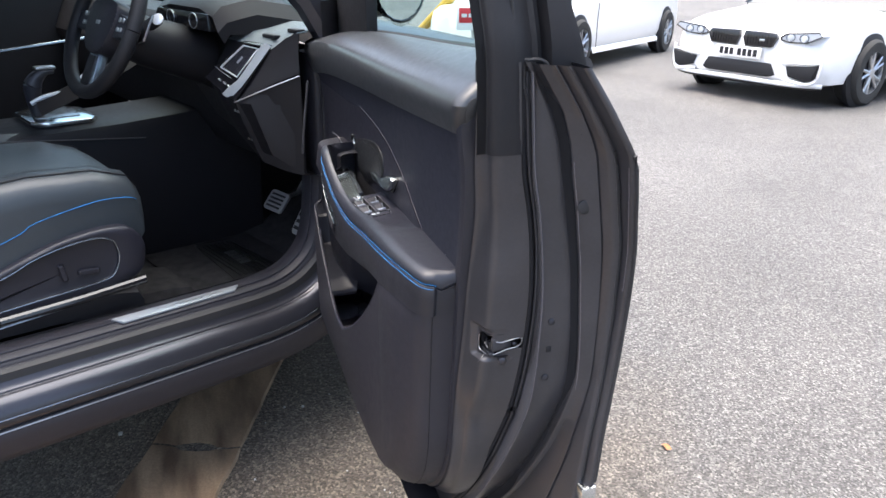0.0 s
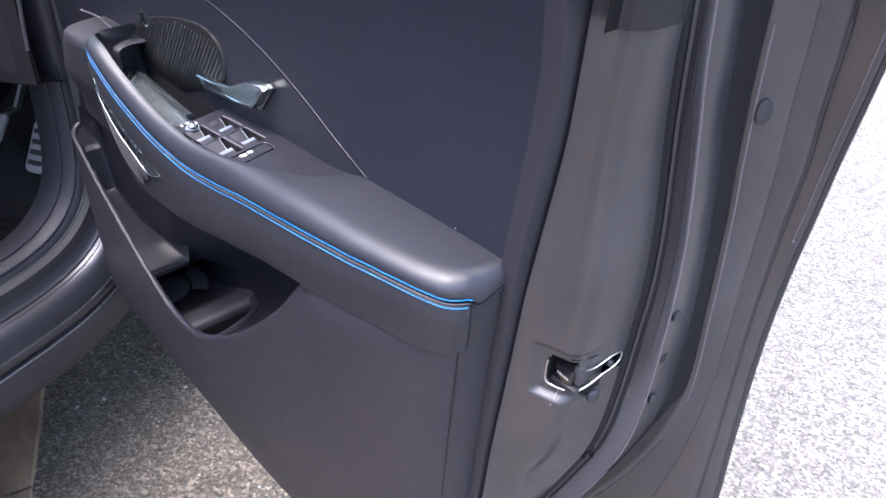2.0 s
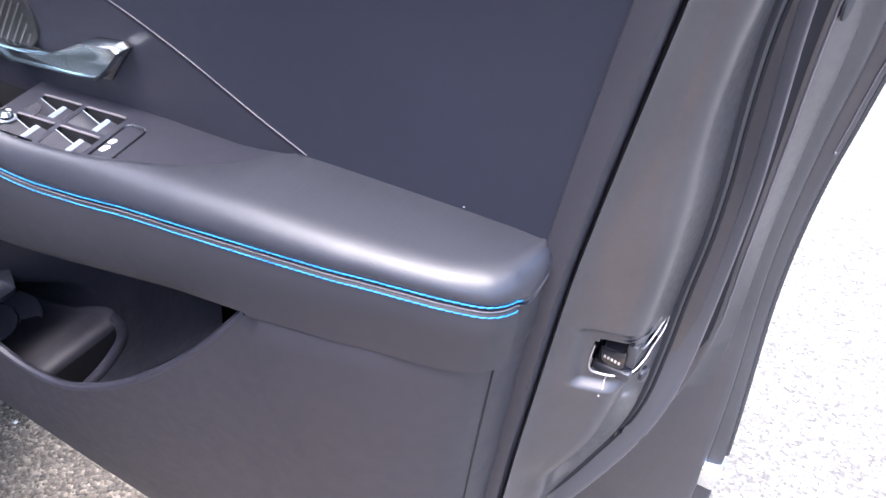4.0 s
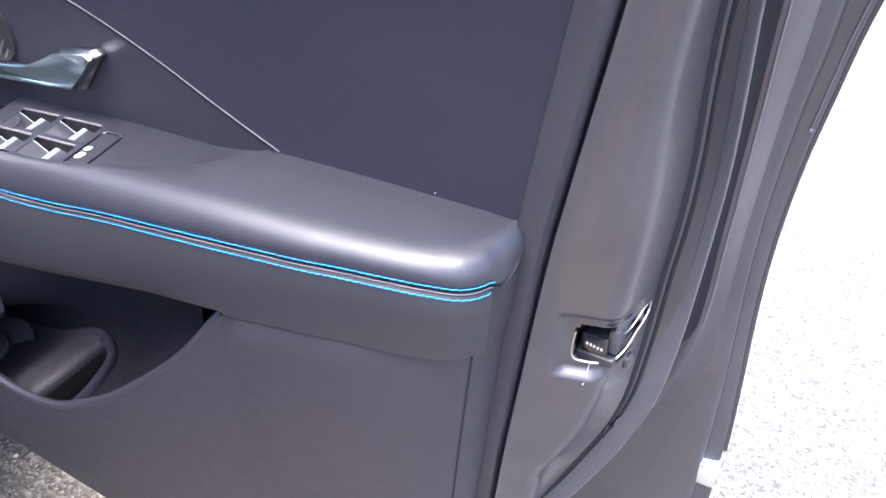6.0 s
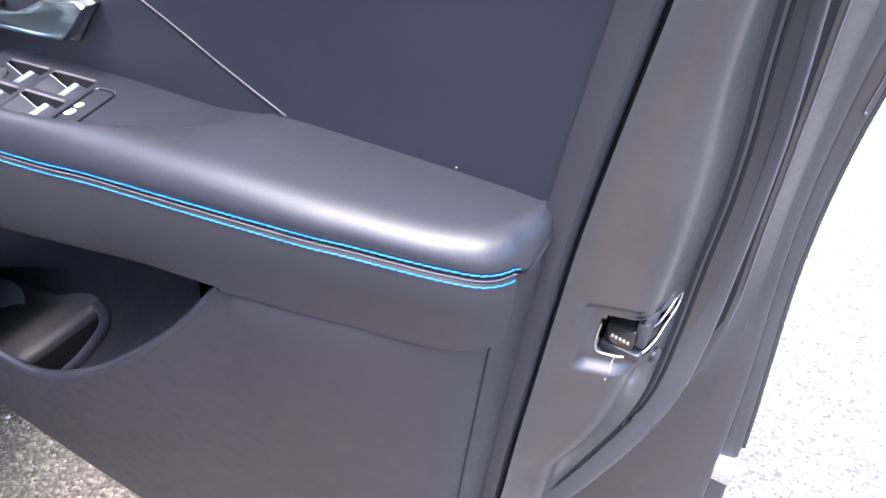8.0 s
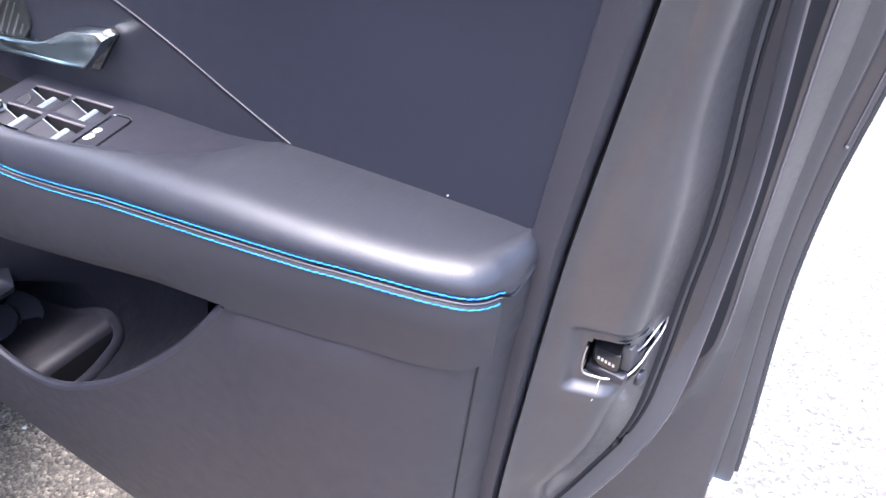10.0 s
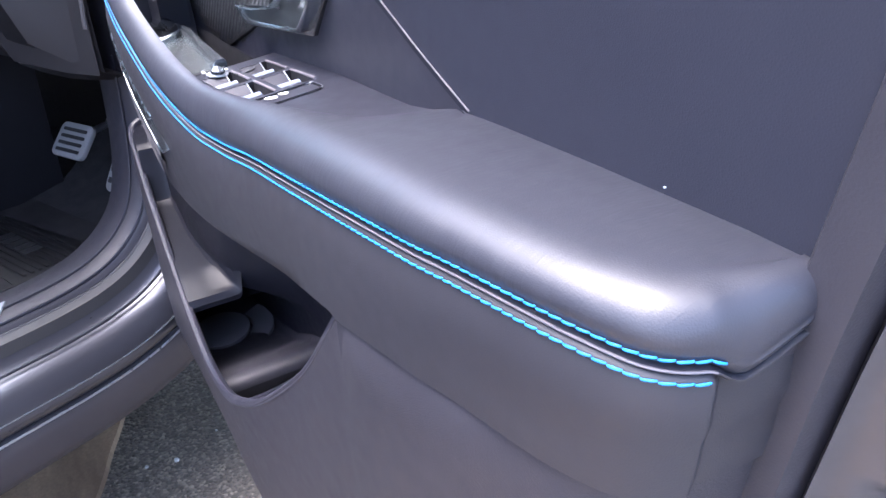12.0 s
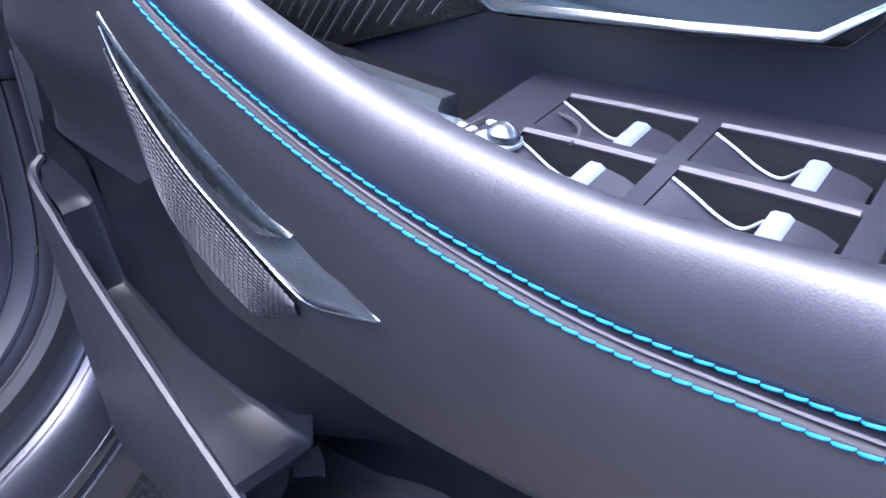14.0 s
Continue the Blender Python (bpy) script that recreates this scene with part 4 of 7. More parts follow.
part("tray_underside", loft([[(x, pocket_wall(x, 0.5755) - 0.003, 0.5755), (x, -0.03, 0.5755), (x, 0.02, 0.5755)] for x in (-0.556, -0.60, -0.66, -0.72, -0.78)]), POCKET_SHADED, door)
floor = [(-0.80, 0.492), (-0.70, 0.493), (-0.60, 0.496), (-0.555, 0.506), (-0.520, 0.525), (-0.497, 0.536), (-0.488, 0.5395), (-0.481, 0.5405), (-0.4765, 0.5392), (-0.4735, 0.5360), (-0.4720, 0.531)]
well = [(-0.4720, 0.531), (-0.4705, 0.520), (-0.468, 0.490), (-0.460, 0.455), (-0.44, 0.445), (-0.40, 0.445), (-0.36, 0.455)]
# black plastic carries the shade of the deep well
part("cup_well", loft(shelf_rows(well, under_y, 0.008)), PLASTIC_DARK, door, "well of the pocket's cup, blackened for its shade", 50)
part("pocket_floor", loft(shelf_rows(floor, under_y, 0.008)), PLASTIC, door, "pocket floor with a raised divider", 50)
part("bottle_holder", disc((-0.631, -0.032, 0.497), (0.05, -0.05, 1), 0.0315, 0.006, 32, 0.001), CAP_LIFTED, door, "round bottle holder cap")
part("holder_clip", loft([[(-0.631 + (0.034 + w) * math.cos(t), -0.032 + (0.034 + w) * math.sin(t), 0.4985 + h) for w, h in ((0.0, -0.03), (0.0, 0.0), (0.0015, 0.0025), (0.020, 0.0045), (0.0235, 0.003), (0.0245, -0.03))] for t in [radians(44 + 8 * k) for k in range(10)]]), CAP_LIFTED, door, "curved retaining clip")
lip_a = curve([(-0.472, 0.029, 0.540), (-0.452, 0.022, 0.546), (-0.427, 0.004, 0.553), (-0.408, -0.022, 0.562), (-0.394, -0.046, 0.570), (-0.386, -0.066, 0.576)], 5)
lip_b = curve([(-0.44, 0.030, 0.66), (-0.37, 0.020, 0.700), (-0.30, 0.006, 0.722), (-0.25, -0.013, 0.728), (-0.22, -0.036, 0.726), (-0.205, -0.056, 0.730)], 5)
part("cup_rim", tube([p + Vector((-0.006, 0, -0.002)) for p in lip_a], 0.0065, 12), PLASTIC_SMOOTH, door, "rounded rim of the pocket's cup")
part("cup_slope", loft([[a + Vector((-0.016, 0.004, -0.075)), a + Vector((-0.009, 0.0, -0.030)), a + Vector((-0.005, 0.0, -0.010)), a + Vector((-0.002, 0, -0.002)), a + Vector((0.003, 0, 0.002)), a.lerp(b, 0.10) + Vector((0, 0, 0.001)), a.lerp(b, 0.35) + Vector((0, 0.005, -0.006)), a.lerp(b, 0.7) + Vector((0, 0.003, -0.002)), b] for a, b in zip(lip_a, lip_b)]), POCKET_SHADED, door, "moulded slope behind the cup", 60)


front_x = table([(0.68, -0.838), (0.72, -0.822), (0.76, -0.800), (0.82, -0.755), (0.88, -0.702), (0.90, -0.68)])
rings = []
for k in range(17):
    z = 0.715 + 0.0090 * k
    s = 0.5 + 0.5 * max(0.0, min(1.0, (z - 0.735) / 0.07))
    f = front_x(z)
    rings.append([(x, y * s, z) for x, y in ((-0.590, -0.030), (-0.615, -0.046), (-0.65, -0.0525), (0.5 * f - 0.325, -0.055), (f + 0.02, -0.054), (f + 0.006, -0.050), (f, -0.042), (f - 0.004, -0.02), (f - 0.004, 0.012))])
last = rings[-1]
for dz, q in ((0.004, 0.9), (0.006, 0.6), (0.006, 0.0)):
    rings.append([(x, 0.012 + (y - 0.012) * q, z + dz) for x, y, z in last])
part("front_card", loft(rings), PLASTIC, door, "charcoal door card in front of the armrest", 60)


# --- chrome accent and ribbed mesh below the stitching ---


def on_fascia(q, off):
    return (q.x, fascia(q.x, q.z) - off, q.z)


up_c = curve([(-0.548, 0, 0.852), (-0.538, 0, 0.846), (-0.518, 0, 0.8365), (-0.496, 0, 0.826), (-0.472, 0, 0.814), (-0.455, 0, 0.8065), (-0.440, 0, 0.804)], 6)
mid_c = curve([(-0.549, 0, 0.8485), (-0.538, 0, 0.839), (-0.522, 0, 0.828), (-0.502, 0, 0.8135), (-0.477, 0, 0.800), (-0.462, 0, 0.7958), (-0.440, 0, 0.8035)], 6)
end_c = curve([(-0.440, 0, 0.8035), (-0.428, 0, 0.798), (-0.418, 0, 0.796), (-0.404, 0, 0.790)], 5)
low_c = curve([(-0.5515, 0, 0.8460), (-0.5435, 0, 0.8330), (-0.525, 0, 0.8185), (-0.503, 0, 0.8035), (-0.481, 0, 0.7930), (-0.464, 0, 0.785), (-0.450, 0, 0.779), (-0.438, 0, 0.778), (-0.420, 0, 0.784), (-0.404, 0, 0.790)], 8)
part("accent_blade", loft([[on_fascia(q, o) for q, o in ((u, -0.0006), (u.lerp(b, 0.06), 0.0002), (u.lerp(b, 0.5), 0.0012), (u.lerp(b, 0.90), 0.0012), (u.lerp(b, 0.97), 0.0008), (b, -0.0002))] for u, b in zip(up_c, mid_c)]), BLADE, door, "bright satin chrome blade", 60)
upper_edge = mid_c + end_c[1:]
rows = []
for i, c in enumerate(low_c):
    s = i / (len(low_c) - 1) * (len(upper_edge) - 1)
    k = min(int(s), len(upper_edge) - 2)
    u = upper_edge[k].lerp(upper_edge[k + 1], s - k)
    rows.append([on_fascia(q, o) for q, o in ((u, -0.0002), (u.lerp(c, 0.3), 0.0004), (u.lerp(c, 0.8), 0.0006), (u.lerp(c, 0.93), 0.0006), (c, -0.0005))])
part("accent_edge", loft(rows), CHROME_DARK, door, "smoked chrome lower edge", 60)
part("accent_rim", tube([on_fascia(c, 0.0006) for c in low_c], 0.0005, 8), CHROME_DARK, door, "bright rounded edge of the chrome accent")
mesh_top = curve([(-0.553, 0, 0.838), (-0.546, 0, 0.8325), (-0.531, 0, 0.8215), (-0.514, 0, 0.8100), (-0.497, 0, 0.7995), (-0.480, 0, 0.7910), (-0.464, 0, 0.783), (-0.448, 0, 0.774)], 8)
mesh_low = curve([(-0.558, 0, 0.824), (-0.564, 0, 0.796), (-0.569, 0, 0.772), (-0.555, 0, 0.760), (-0.530, 0, 0.756), (-0.506, 0, 0.749), (-0.484, 0, 0.746), (-0.450, 0, 0.766)], 8)


def on_mesh(p, q, off=0.0):
    return Vector((p.x, fascia(p.x, max(p.z, low_z(p.x))) - 0.0012 - off + 0.002 * q * q, p.z))


part("speaker_mesh", loft([[on_mesh(a.lerp(b, k / 6), k / 6) for k in range(7)] for a, b in zip(mesh_top, mesh_low)]), MESH_CLOTH, door, "fine dark mesh insert")
bm = bmesh.new()
for n in range(46):
    s = (n + 1) / 47 * (len(mesh_top) - 1)
    k = min(int(s), len(mesh_top) - 2)
    a, b = mesh_top[k].lerp(mesh_top[k + 1], s - k), mesh_low[k].lerp(mesh_low[k + 1], s - k)
    loft([[on_mesh(p, q) + Vector((-0.0005, 0, 0)), on_mesh(p, q, 0.0005), on_mesh(p, q) + Vector((0.0005, 0, 0))] for p, q in [(a.lerp(b, h / 5), h / 5) for h in range(6)]], bm=bm)
for n in range(16):
    h = (n + 0.5) / 16
    loft([[on_mesh(p, h), on_mesh(p, h, 0.0005) + Vector((0, 0, -0.0004)), on_mesh(p, h) + Vector((0, 0, -0.0009))] for p in [a.lerp(b, h) for a, b in zip(mesh_top, mesh_low)]], bm=bm)
ribs = part("mesh_ribs", bm, PLASTIC, door, "fine crossing wires of the mesh insert")
ribs["kind"] = "stuff"

# --- tweeter grille, release handle, pull bowl ---
outline = [(-0.640, 0.866), (-0.600, 0.888), (-0.545, 0.903), (-0.480, 0.915), (-0.431, 0.918), (-0.402, 0.908), (-0.394, 0.890), (-0.402, 0.872), (-0.442, 0.852), (-0.512, 0.828), (-0.536, 0.821), (-0.580, 0.832), (-0.621, 0.846)]
smooth_outline = [(p.x, p.z) for p in curve([(x, 0, z) for x, z in outline + outline[:1]], 4)[:-1]]
part("tweeter_grille", prism(smooth_outline, "y", 0.0048, 0.012, 0.0010), MESH_CLOTH, door, "ribbed charcoal tweeter grille")
bm = bmesh.new()
for n in range(46):
    x0 = -0.655 + 0.0075 * n
    pts = [(x0 + 0.10 * k / 14, 0.8185 + 0.105 * k / 14) for k in range(15)]
    pts = [p for p in pts if np.interp(p[0], [-0.636, -0.60, -0.545, -0.48, -0.431, -0.402], [0.866, 0.886, 0.900, 0.912, 0.914, 0.905]) > p[1] > np.interp(p[0], [-0.636, -0.58, -0.536, -0.512, -0.442, -0.404], [0.864, 0.834, 0.823, 0.831, 0.855, 0.873]) and p[0] < -0.398]
    if len(pts) > 1:
        tube([(a, 0.0049, b) for a, b in pts], 0.0009, 4, bm)
ribs = part("grille_ribs", bm, RUBBER_GREY, door, "fine diagonal ribs of the tweeter grille")
ribs["kind"] = "stuff"
lever_line = [(-0.447, 0.8665), (-0.410, 0.8685), (-0.377, 0.8735), (-0.352, 0.884), (-0.333, 0.8925), (-0.302, 0.8970), (-0.2975, 0.894), (-0.312, 0.880), (-0.328, 0.8665), (-0.360, 0.863), (-0.426, 0.8570)]
part("release_bezel", prism([(a + (0.002 if a > -0.34 else -0.001), b - (0.003 if b < 0.88 else 0.0)) for a, b in lever_line], "y", 0.0040, 0.008, 0.0008), GLOSS, door, "gloss black handle surround")
mid_x, mid_zz = sum(a for a, b in lever_line) / len(lever_line), sum(b for a, b in lever_line) / len(lever_line)
part("release_handle", loft([[(mid_x + (a - mid_x) * s, y, mid_zz + (b - mid_zz) * s2) for a, b in lever_line] for s, s2, y in ((1, 1, 0.005), (1, 1, -0.004), (0.985, 0.95, -0.0056), (0.96, 0.87, -0.0052), (0.93, 0.80, -0.0038), (0.6, 0.5, -0.0034), (0.05, 0.05, -0.0032))], True), LEVER, door, "polished chrome door release lever", 40)
bowl_line = curve([(-0.605, 0, 0.826), (-0.55, 0, 0.829), (-0.50, 0, 0.831), (-0.45, 0, 0.833), (-0.415, 0, 0.8345), (-0.405, 0, 0.8350)], 6)
rings = []
for p in bowl_line:
    yi = inner_y(p.x) + 0.0008
    yo = -0.033 + 0.019 * max(0.0, min(1.0, (-p.x - 0.42) / 0.20))
    yo = max(yo, yi + 0.004)
    rings.append([(p.x, yi, p.z + 0.003), (p.x, yi + 0.003, p.z - 0.0005), (p.x, yi + 0.35 * (yo - yi), p.z - 0.003), (p.x, yi + 0.8 * (yo - yi), p.z - 0.0025), (p.x, yo + 0.002, p.z - 0.001)])
part("pull_bowl", loft(rings), CUP, door, "polished chrome pull cup")
part("bowl_rail", loft([[(x, y, z - 0.008), (x, y, z), (x, y + 0.0015, z + 0.002), (x, y + 0.0075, z + 0.002), (x, y + 0.009, z), (x, y + 0.009, z - 0.008)] for x, y, z in [(-0.615, -0.0145, 0.829), (-0.56, -0.0195, 0.831), (-0.50, -0.0255, 0.833), (-0.45, -0.0305, 0.835), (-0.422, -0.0330, 0.836)]], True, True), CHROME_DARK, door, "smoked chrome rail")
block = [(-0.615, -0.020, 0.836), (-0.610, -0.036, 0.838), (-0.585, -0.044, 0.838), (-0.545, -0.049, 0.835), (-0.560, -0.036, 0.832), (-0.572, -0.026, 0.832), (-0.590, -0.016, 0.834)]
bm = bmesh.new()
loft([[(x, y, z - 0.02) for x, y, z in block], [(x, y, z) for x, y, z in block], [(-0.58 + 0.8 * (x + 0.58), -0.030 + 0.8 * (y + 0.030), z + 0.003) for x, y, z in block], [(-0.58 + 0.2 * (x + 0.58), -0.030 + 0.2 * (y + 0.030), z + 0.002) for x, y, z in block]], True, True, bm)
part("bowl_block", bm, CHROME, door, "bright chrome pull end piece")
part("bowl_wall", loft([[(x, 0.003, z) for z in (0.79, 0.81, 0.828)] for x in (-0.61, -0.5, -0.40)]), PLASTIC_DARK, door)
part("lock_pin", tube([(-0.535, -0.012, 0.900), (-0.532, -0.015, 0.908), (-0.529, -0.016, 0.917)], [0.004, 0.0045, 0.003], 8), CHROME, door, "small chrome lock tab")
part("front_seam", tube(curve([(-0.76, -0.012, 0.868), (-0.70, -0.012, 0.873), (-0.655, -0.014, 0.872), (-0.625, -0.018, 0.872)]), 0.0011, 6), SILVER, door)

# --- switch plate, tipped a little towards the cabin ---
def pz(x, y):
    return plate_z(x) - 0.0005 + 0.095 * (y + 0.012) * max(0.0, min(1.0, (-x - 0.2) / 0.08))


def skew(x, y):
    """The switch rows lie a little askew to the door."""
    return x - 0.09 * (y + 0.03)


cells_x = [(-0.392, -0.351), (-0.3455, -0.305)]
cells_y = [(-0.0495, -0.0300), (-0.0250, -0.0055)]
gx = sorted({-0.412, -0.40, -0.25, -0.23, -0.21, -0.19, -0.165, *[v for c in cells_x for v in c], -0.295, -0.27})
bm = bmesh.new()
for x0, x1 in zip(gx, gx[1:]):
    hole = any(abs(x0 - c[0]) < 1e-6 and abs(x1 - c[1]) < 1e-6 for c in cells_x)
    lo = min(inner_y(x0), inner_y(x1)) - 0.002
    bands = [(lo, cells_y[0][0]), (cells_y[0][1], cells_y[1][0]), (cells_y[1][1], 0.011)]
    if not hole:
        bands = [(lo, cells_y[0][0]), cells_y[0], (cells_y[0][1], cells_y[1][0]), cells_y[1], (cells_y[1][1], 0.011)]
    for y0, y1 in bands:
        if y1 > y0:
            bm.faces.new([bm.verts.new((skew(x, y) if x < -0.26 else x, y, pz(x, y))) for x, y in ((x0, y0), (x1, y0), (x1, y1), (x0, y1))])
part("switch_plate", bm, PLASTIC_SMOOTH, door, "satin black window switch panel", 20)


def window_switch(x0, x1, y0, y1):
    """A scooped rocker in its well, with a bright bar across its step."""
    def at(u, y, h):
        x = x0 + (x1 - x0) * u
        return Vector((skew(x, y), y, pz(x, y) + h))
    loop = ((0, y0), (1, y0), (1, y1), (0, y1), (0, y0))
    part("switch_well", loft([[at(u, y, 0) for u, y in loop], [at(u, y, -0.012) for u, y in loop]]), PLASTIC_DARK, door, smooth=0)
    m = 0.0007
    prof = [(0.01, -0.0002), (0.05, -0.0007), (0.16, -0.0034), (0.30, -0.0068), (0.44, -0.0086), (0.53, -0.0082), (0.575, -0.0040), (0.60, -0.0016), (0.70, -0.0018), (0.85, -0.0030), (0.95, -0.0048), (0.985, -0.012)]
    wall = y1 - 0.0042
    part("window_switch", loft([[at(u, y, h) for y in (y0 + m, y0 + 0.3 * (y1 - y0), wall - 0.004, wall)] for u, h in prof]), PLASTIC_SMOOTH, door, "scooped black window rocker")
    bar = [(0.570, -0.0050), (0.592, -0.0014), (0.615, -0.0008), (0.685, -0.0008), (0.715, -0.0016), (0.735, -0.0030)]
    part("switch_bar", loft([[at(u, y0 + 0.0009, h) for u, h in bar], [at(u, wall - 0.0004, h) for u, h in bar]]), BAR, door, "pale switch bar")
    rim_pts = curve([at(0.02, wall, -0.0001), at(0.16, wall, -0.0030), at(0.32, wall, -0.0066), at(0.46, wall, -0.0080), at(0.57, wall, -0.0046)], 5)
    part("rocker_edge", tube([p + Vector((0, -0.0002, 0.0004)) for p in rim_pts], 0.00045, 6), SATIN, door, "pale line along the rocker's edge")
    part("well_edge", tube([at(0.01, y1 + 0.0004, 0.0002), at(0.5, y1 + 0.0004, 0.0003), at(0.99, y1 + 0.0004, 0.0002)], 0.0009, 6), PIPING, door)


for cx in cells_x:
    for cy in cells_y:
        window_switch(*cx, *cy)
# tiny silver studs added as glints at the near rockers
for x, y in ((-0.3745, -0.0520), (-0.3295, -0.0515)):
    part("glint_stud", disc((skew(x, y) + 0.008, y - 0.0002, pz(x, y) - 0.001), (0, -0.3, 1), 0.0019, 0.0022, 14, 0.0006), SILVER, door)
# mirror knob with its marks
kx, ky = -0.394, -0.0385
kz = pz(kx, ky)
part("mirror_knob", disc((kx, ky, kz), (0.02, 0.05, 1), 0.0070, 0.0014, 24, 0.0006), SATIN, door, "bright mirror knob collar")
part("knob_cap", disc((kx + 0.002, ky, kz + 0.002), (0.1, 0.05, 1), 0.0046, 0.0026, 24, 0.0018), CHROME_DARK, door, "domed silver mirror knob")
for dx, dy, w in ((-0.0115, -0.006, 0.0022), (-0.0125, 0.001, 0.0030), (-0.009, 0.0085, 0.0018), (0.004, 0.0115, 0.0014)):
    part("knob_mark", box(kx + dx - w, kx + dx + w, ky + dy - w / 2, ky + dy + w / 2, kz - 0.0002, kz + 0.0007), WHITE_MARK, door, smooth=0)
arc = [(kx + 0.019 * math.cos(t), ky + 0.005 + 0.019 * math.sin(t), pz(kx + 0.019 * math.cos(t), ky) + 0.0012) for t in [radians(5 + 8 * k) for k in range(18)]]
part("plate_rib", tube(arc, 0.0006, 6), RUBBER_GREY, door)
arc = [(kx - 0.012 + 0.004 * k, -0.0545 + 0.0003 * k, pz(kx, -0.0545) + 0.0008) for k in range(5)] + [(kx + 0.05, -0.0545, pz(-0.34, -0.0545) + 0.0006)]
part("plate_edge", tube([(kx - 0.012, -0.030, pz(kx, -0.03) + 0.0006)] + arc, 0.0006, 6), RUBBER_GREY, door)
# lock switch in its rounded frame, with two white marks
mx = -0.2885
ring_pts = [Vector((skew(mx + a, -0.031 + b), -0.031 + b, pz(mx + a, -0.031 + b) + 0.0004)) for a, b in rounded(0.019, 0.041, 0.005)]
part("lock_switch_frame", tube(ring_pts + ring_pts[:1], 0.0008, 6), GLOSS, door)
# glint on the frame's outer end, painted as a steel strip
part("frame_glint", tube([p + Vector((0, 0.0004, 0.0004)) for p in ring_pts if p.y > -0.0135], 0.0005, 6), STEEL, door)
part("lock_switch", loft([[Vector((skew(mx + a, -0.031 + b), -0.031 + b, pz(mx + a, -0.031 + b) + 0.0001)) for a, b in rounded(0.019 * w, 0.041 * w, 0.005 * w)] for w in (0.97, 0.6, 0.1)], True), PLASTIC_SMOOTH, door, "black lock switch with white marks")
for (cx_, cy_), w, h in (((-0.2918, -0.0372), 0.0052, 0.0072), ((-0.2930, -0.0296), 0.0050, 0.0056)):
    part("lock_mark", loft([[Vector((cx_ + a * s, cy_ + b * s, pz(cx_, cy_) + 0.0008)) for a, b in rounded(w, h, 0.0022)] for s in (1, 0.5, 0.02)], True), WHITE_MARK, door, smooth=0)

# --- lock, bolts, plugs on the steel edge ---
hollow = ((0.0265, 0.0245), (0.0255, 0.050), (0.040, 0.072), (0.0545, 0.069))
bm = loft([[(x, y, z) for x, y in hollow] for z in (0.7585, 0.7905)])
for z in (0.7585, 0.7905):
    bm.faces.new([bm.verts.new((x, y, z)) for x, y in hollow + ((0.0535, 0.038), (0.0470, 0.0255))])
part("latch_recess", bm, PLASTIC_DARK, door, "black door latch mouth", 0)
part("latch_block", box(0.0295, 0.0465, 0.0262, 0.043, 0.760, 0.7790, 0.0025), GLOSS, door, "black latch block with a small label")
part("latch_sill", box(0.0275, 0.0510, 0.0245, 0.034, 0.7580, 0.7650, 0.0022), PAINT, door, "rounded grey lip in the latch mouth")
for k in range(5):
    part("label_bar", box(0.0335 + 0.0022 * k, 0.0348 + 0.0022 * k, 0.0257, 0.0261, 0.7710 - 0.0004 * k, 0.7730 - 0.0004 * k), LABEL_INK, door, smooth=0)
part("latch_claw", box(0.0450, 0.0515, 0.0290, 0.056, 0.7660, 0.7840, 0.002), RUBBER_GREY, door, "grey steel latch claw")
part("latch_pin", disc((0.0535, 0.058, 0.7760), (1, -0.2, 0), 0.0030, 0.003, 14, 0.001), PAINT, door)


def on_lock(x, z, lift=0.0006):
    """A point on the lock face at x, z, on the side towards the trim."""
    row = [(px, py) for px, py in shut_section(z) if py < 0.07][3:]
    return Vector((x, float(np.interp(x, [q[0] for q in row], [q[1] for q in row])) - lift, z))


rim_pts = [on_lock(x, z) for x, z in ((0.0282, 0.7825), (0.0273, 0.775), (0.0273, 0.7655), (0.0292, 0.7612), (0.0340, 0.7602), (0.041, 0.7604), (0.0455, 0.7610))]
rim_pts += [Vector(p) for p in ((0.0490, 0.0290, 0.7616), (0.0520, 0.0335, 0.7635), (0.0545, 0.0410, 0.7670), (0.0556, 0.0490, 0.7700), (0.0566, 0.0570, 0.7712), (0.0575, 0.0630, 0.7735), (0.0580, 0.0665, 0.7780), (0.0578, 0.0660, 0.7840), (0.0568, 0.0590, 0.7842), (0.0556, 0.0500, 0.7820), (0.0540, 0.0410, 0.7800), (0.0525, 0.0340, 0.7810))]
part("latch_bezel", tube(curve(rim_pts, 5), 0.0007, 8), STEEL, door, "thin bright metal lip round the latch")
scratch = curve([on_lock(x, z, 0.0003) for x, z in ((0.0385, 0.7600), (0.0375, 0.7560), (0.0380, 0.7520), (0.0372, 0.7465))], 4)
part("paint_scratch", tube(scratch, 0.00035, 5), LABEL_INK, door, "pale scratch in the paint below the latch")
part("bolt", disc((0.0545, 0.0420, 0.7535), (1, -0.15, 0), 0.0055, 0.003, 16, 0.001), PAINT, door, "grey painted bolt head")
for z in (0.812, 0.730):
    y = lip_y(z) + 0.016
    part("plug", disc((dip_x(z) + 0.0015, y, z), (1, 0.0, 0), 0.0046, 0.0014, 16, 0.0006), PAINT, door, "grey rubber plug")
part("socket", box(0.0715, 0.0765, 0.092, 0.100, 0.767, 0.777, 0.002), PLASTIC_DARK, door, "small black socket")
part("grommet", disc((0.0905, 0.122, 0.964), (1, -0.15, 0), 0.0085, 0.002, 20, 0.0008), RUBBER, door, "black oval grommet")
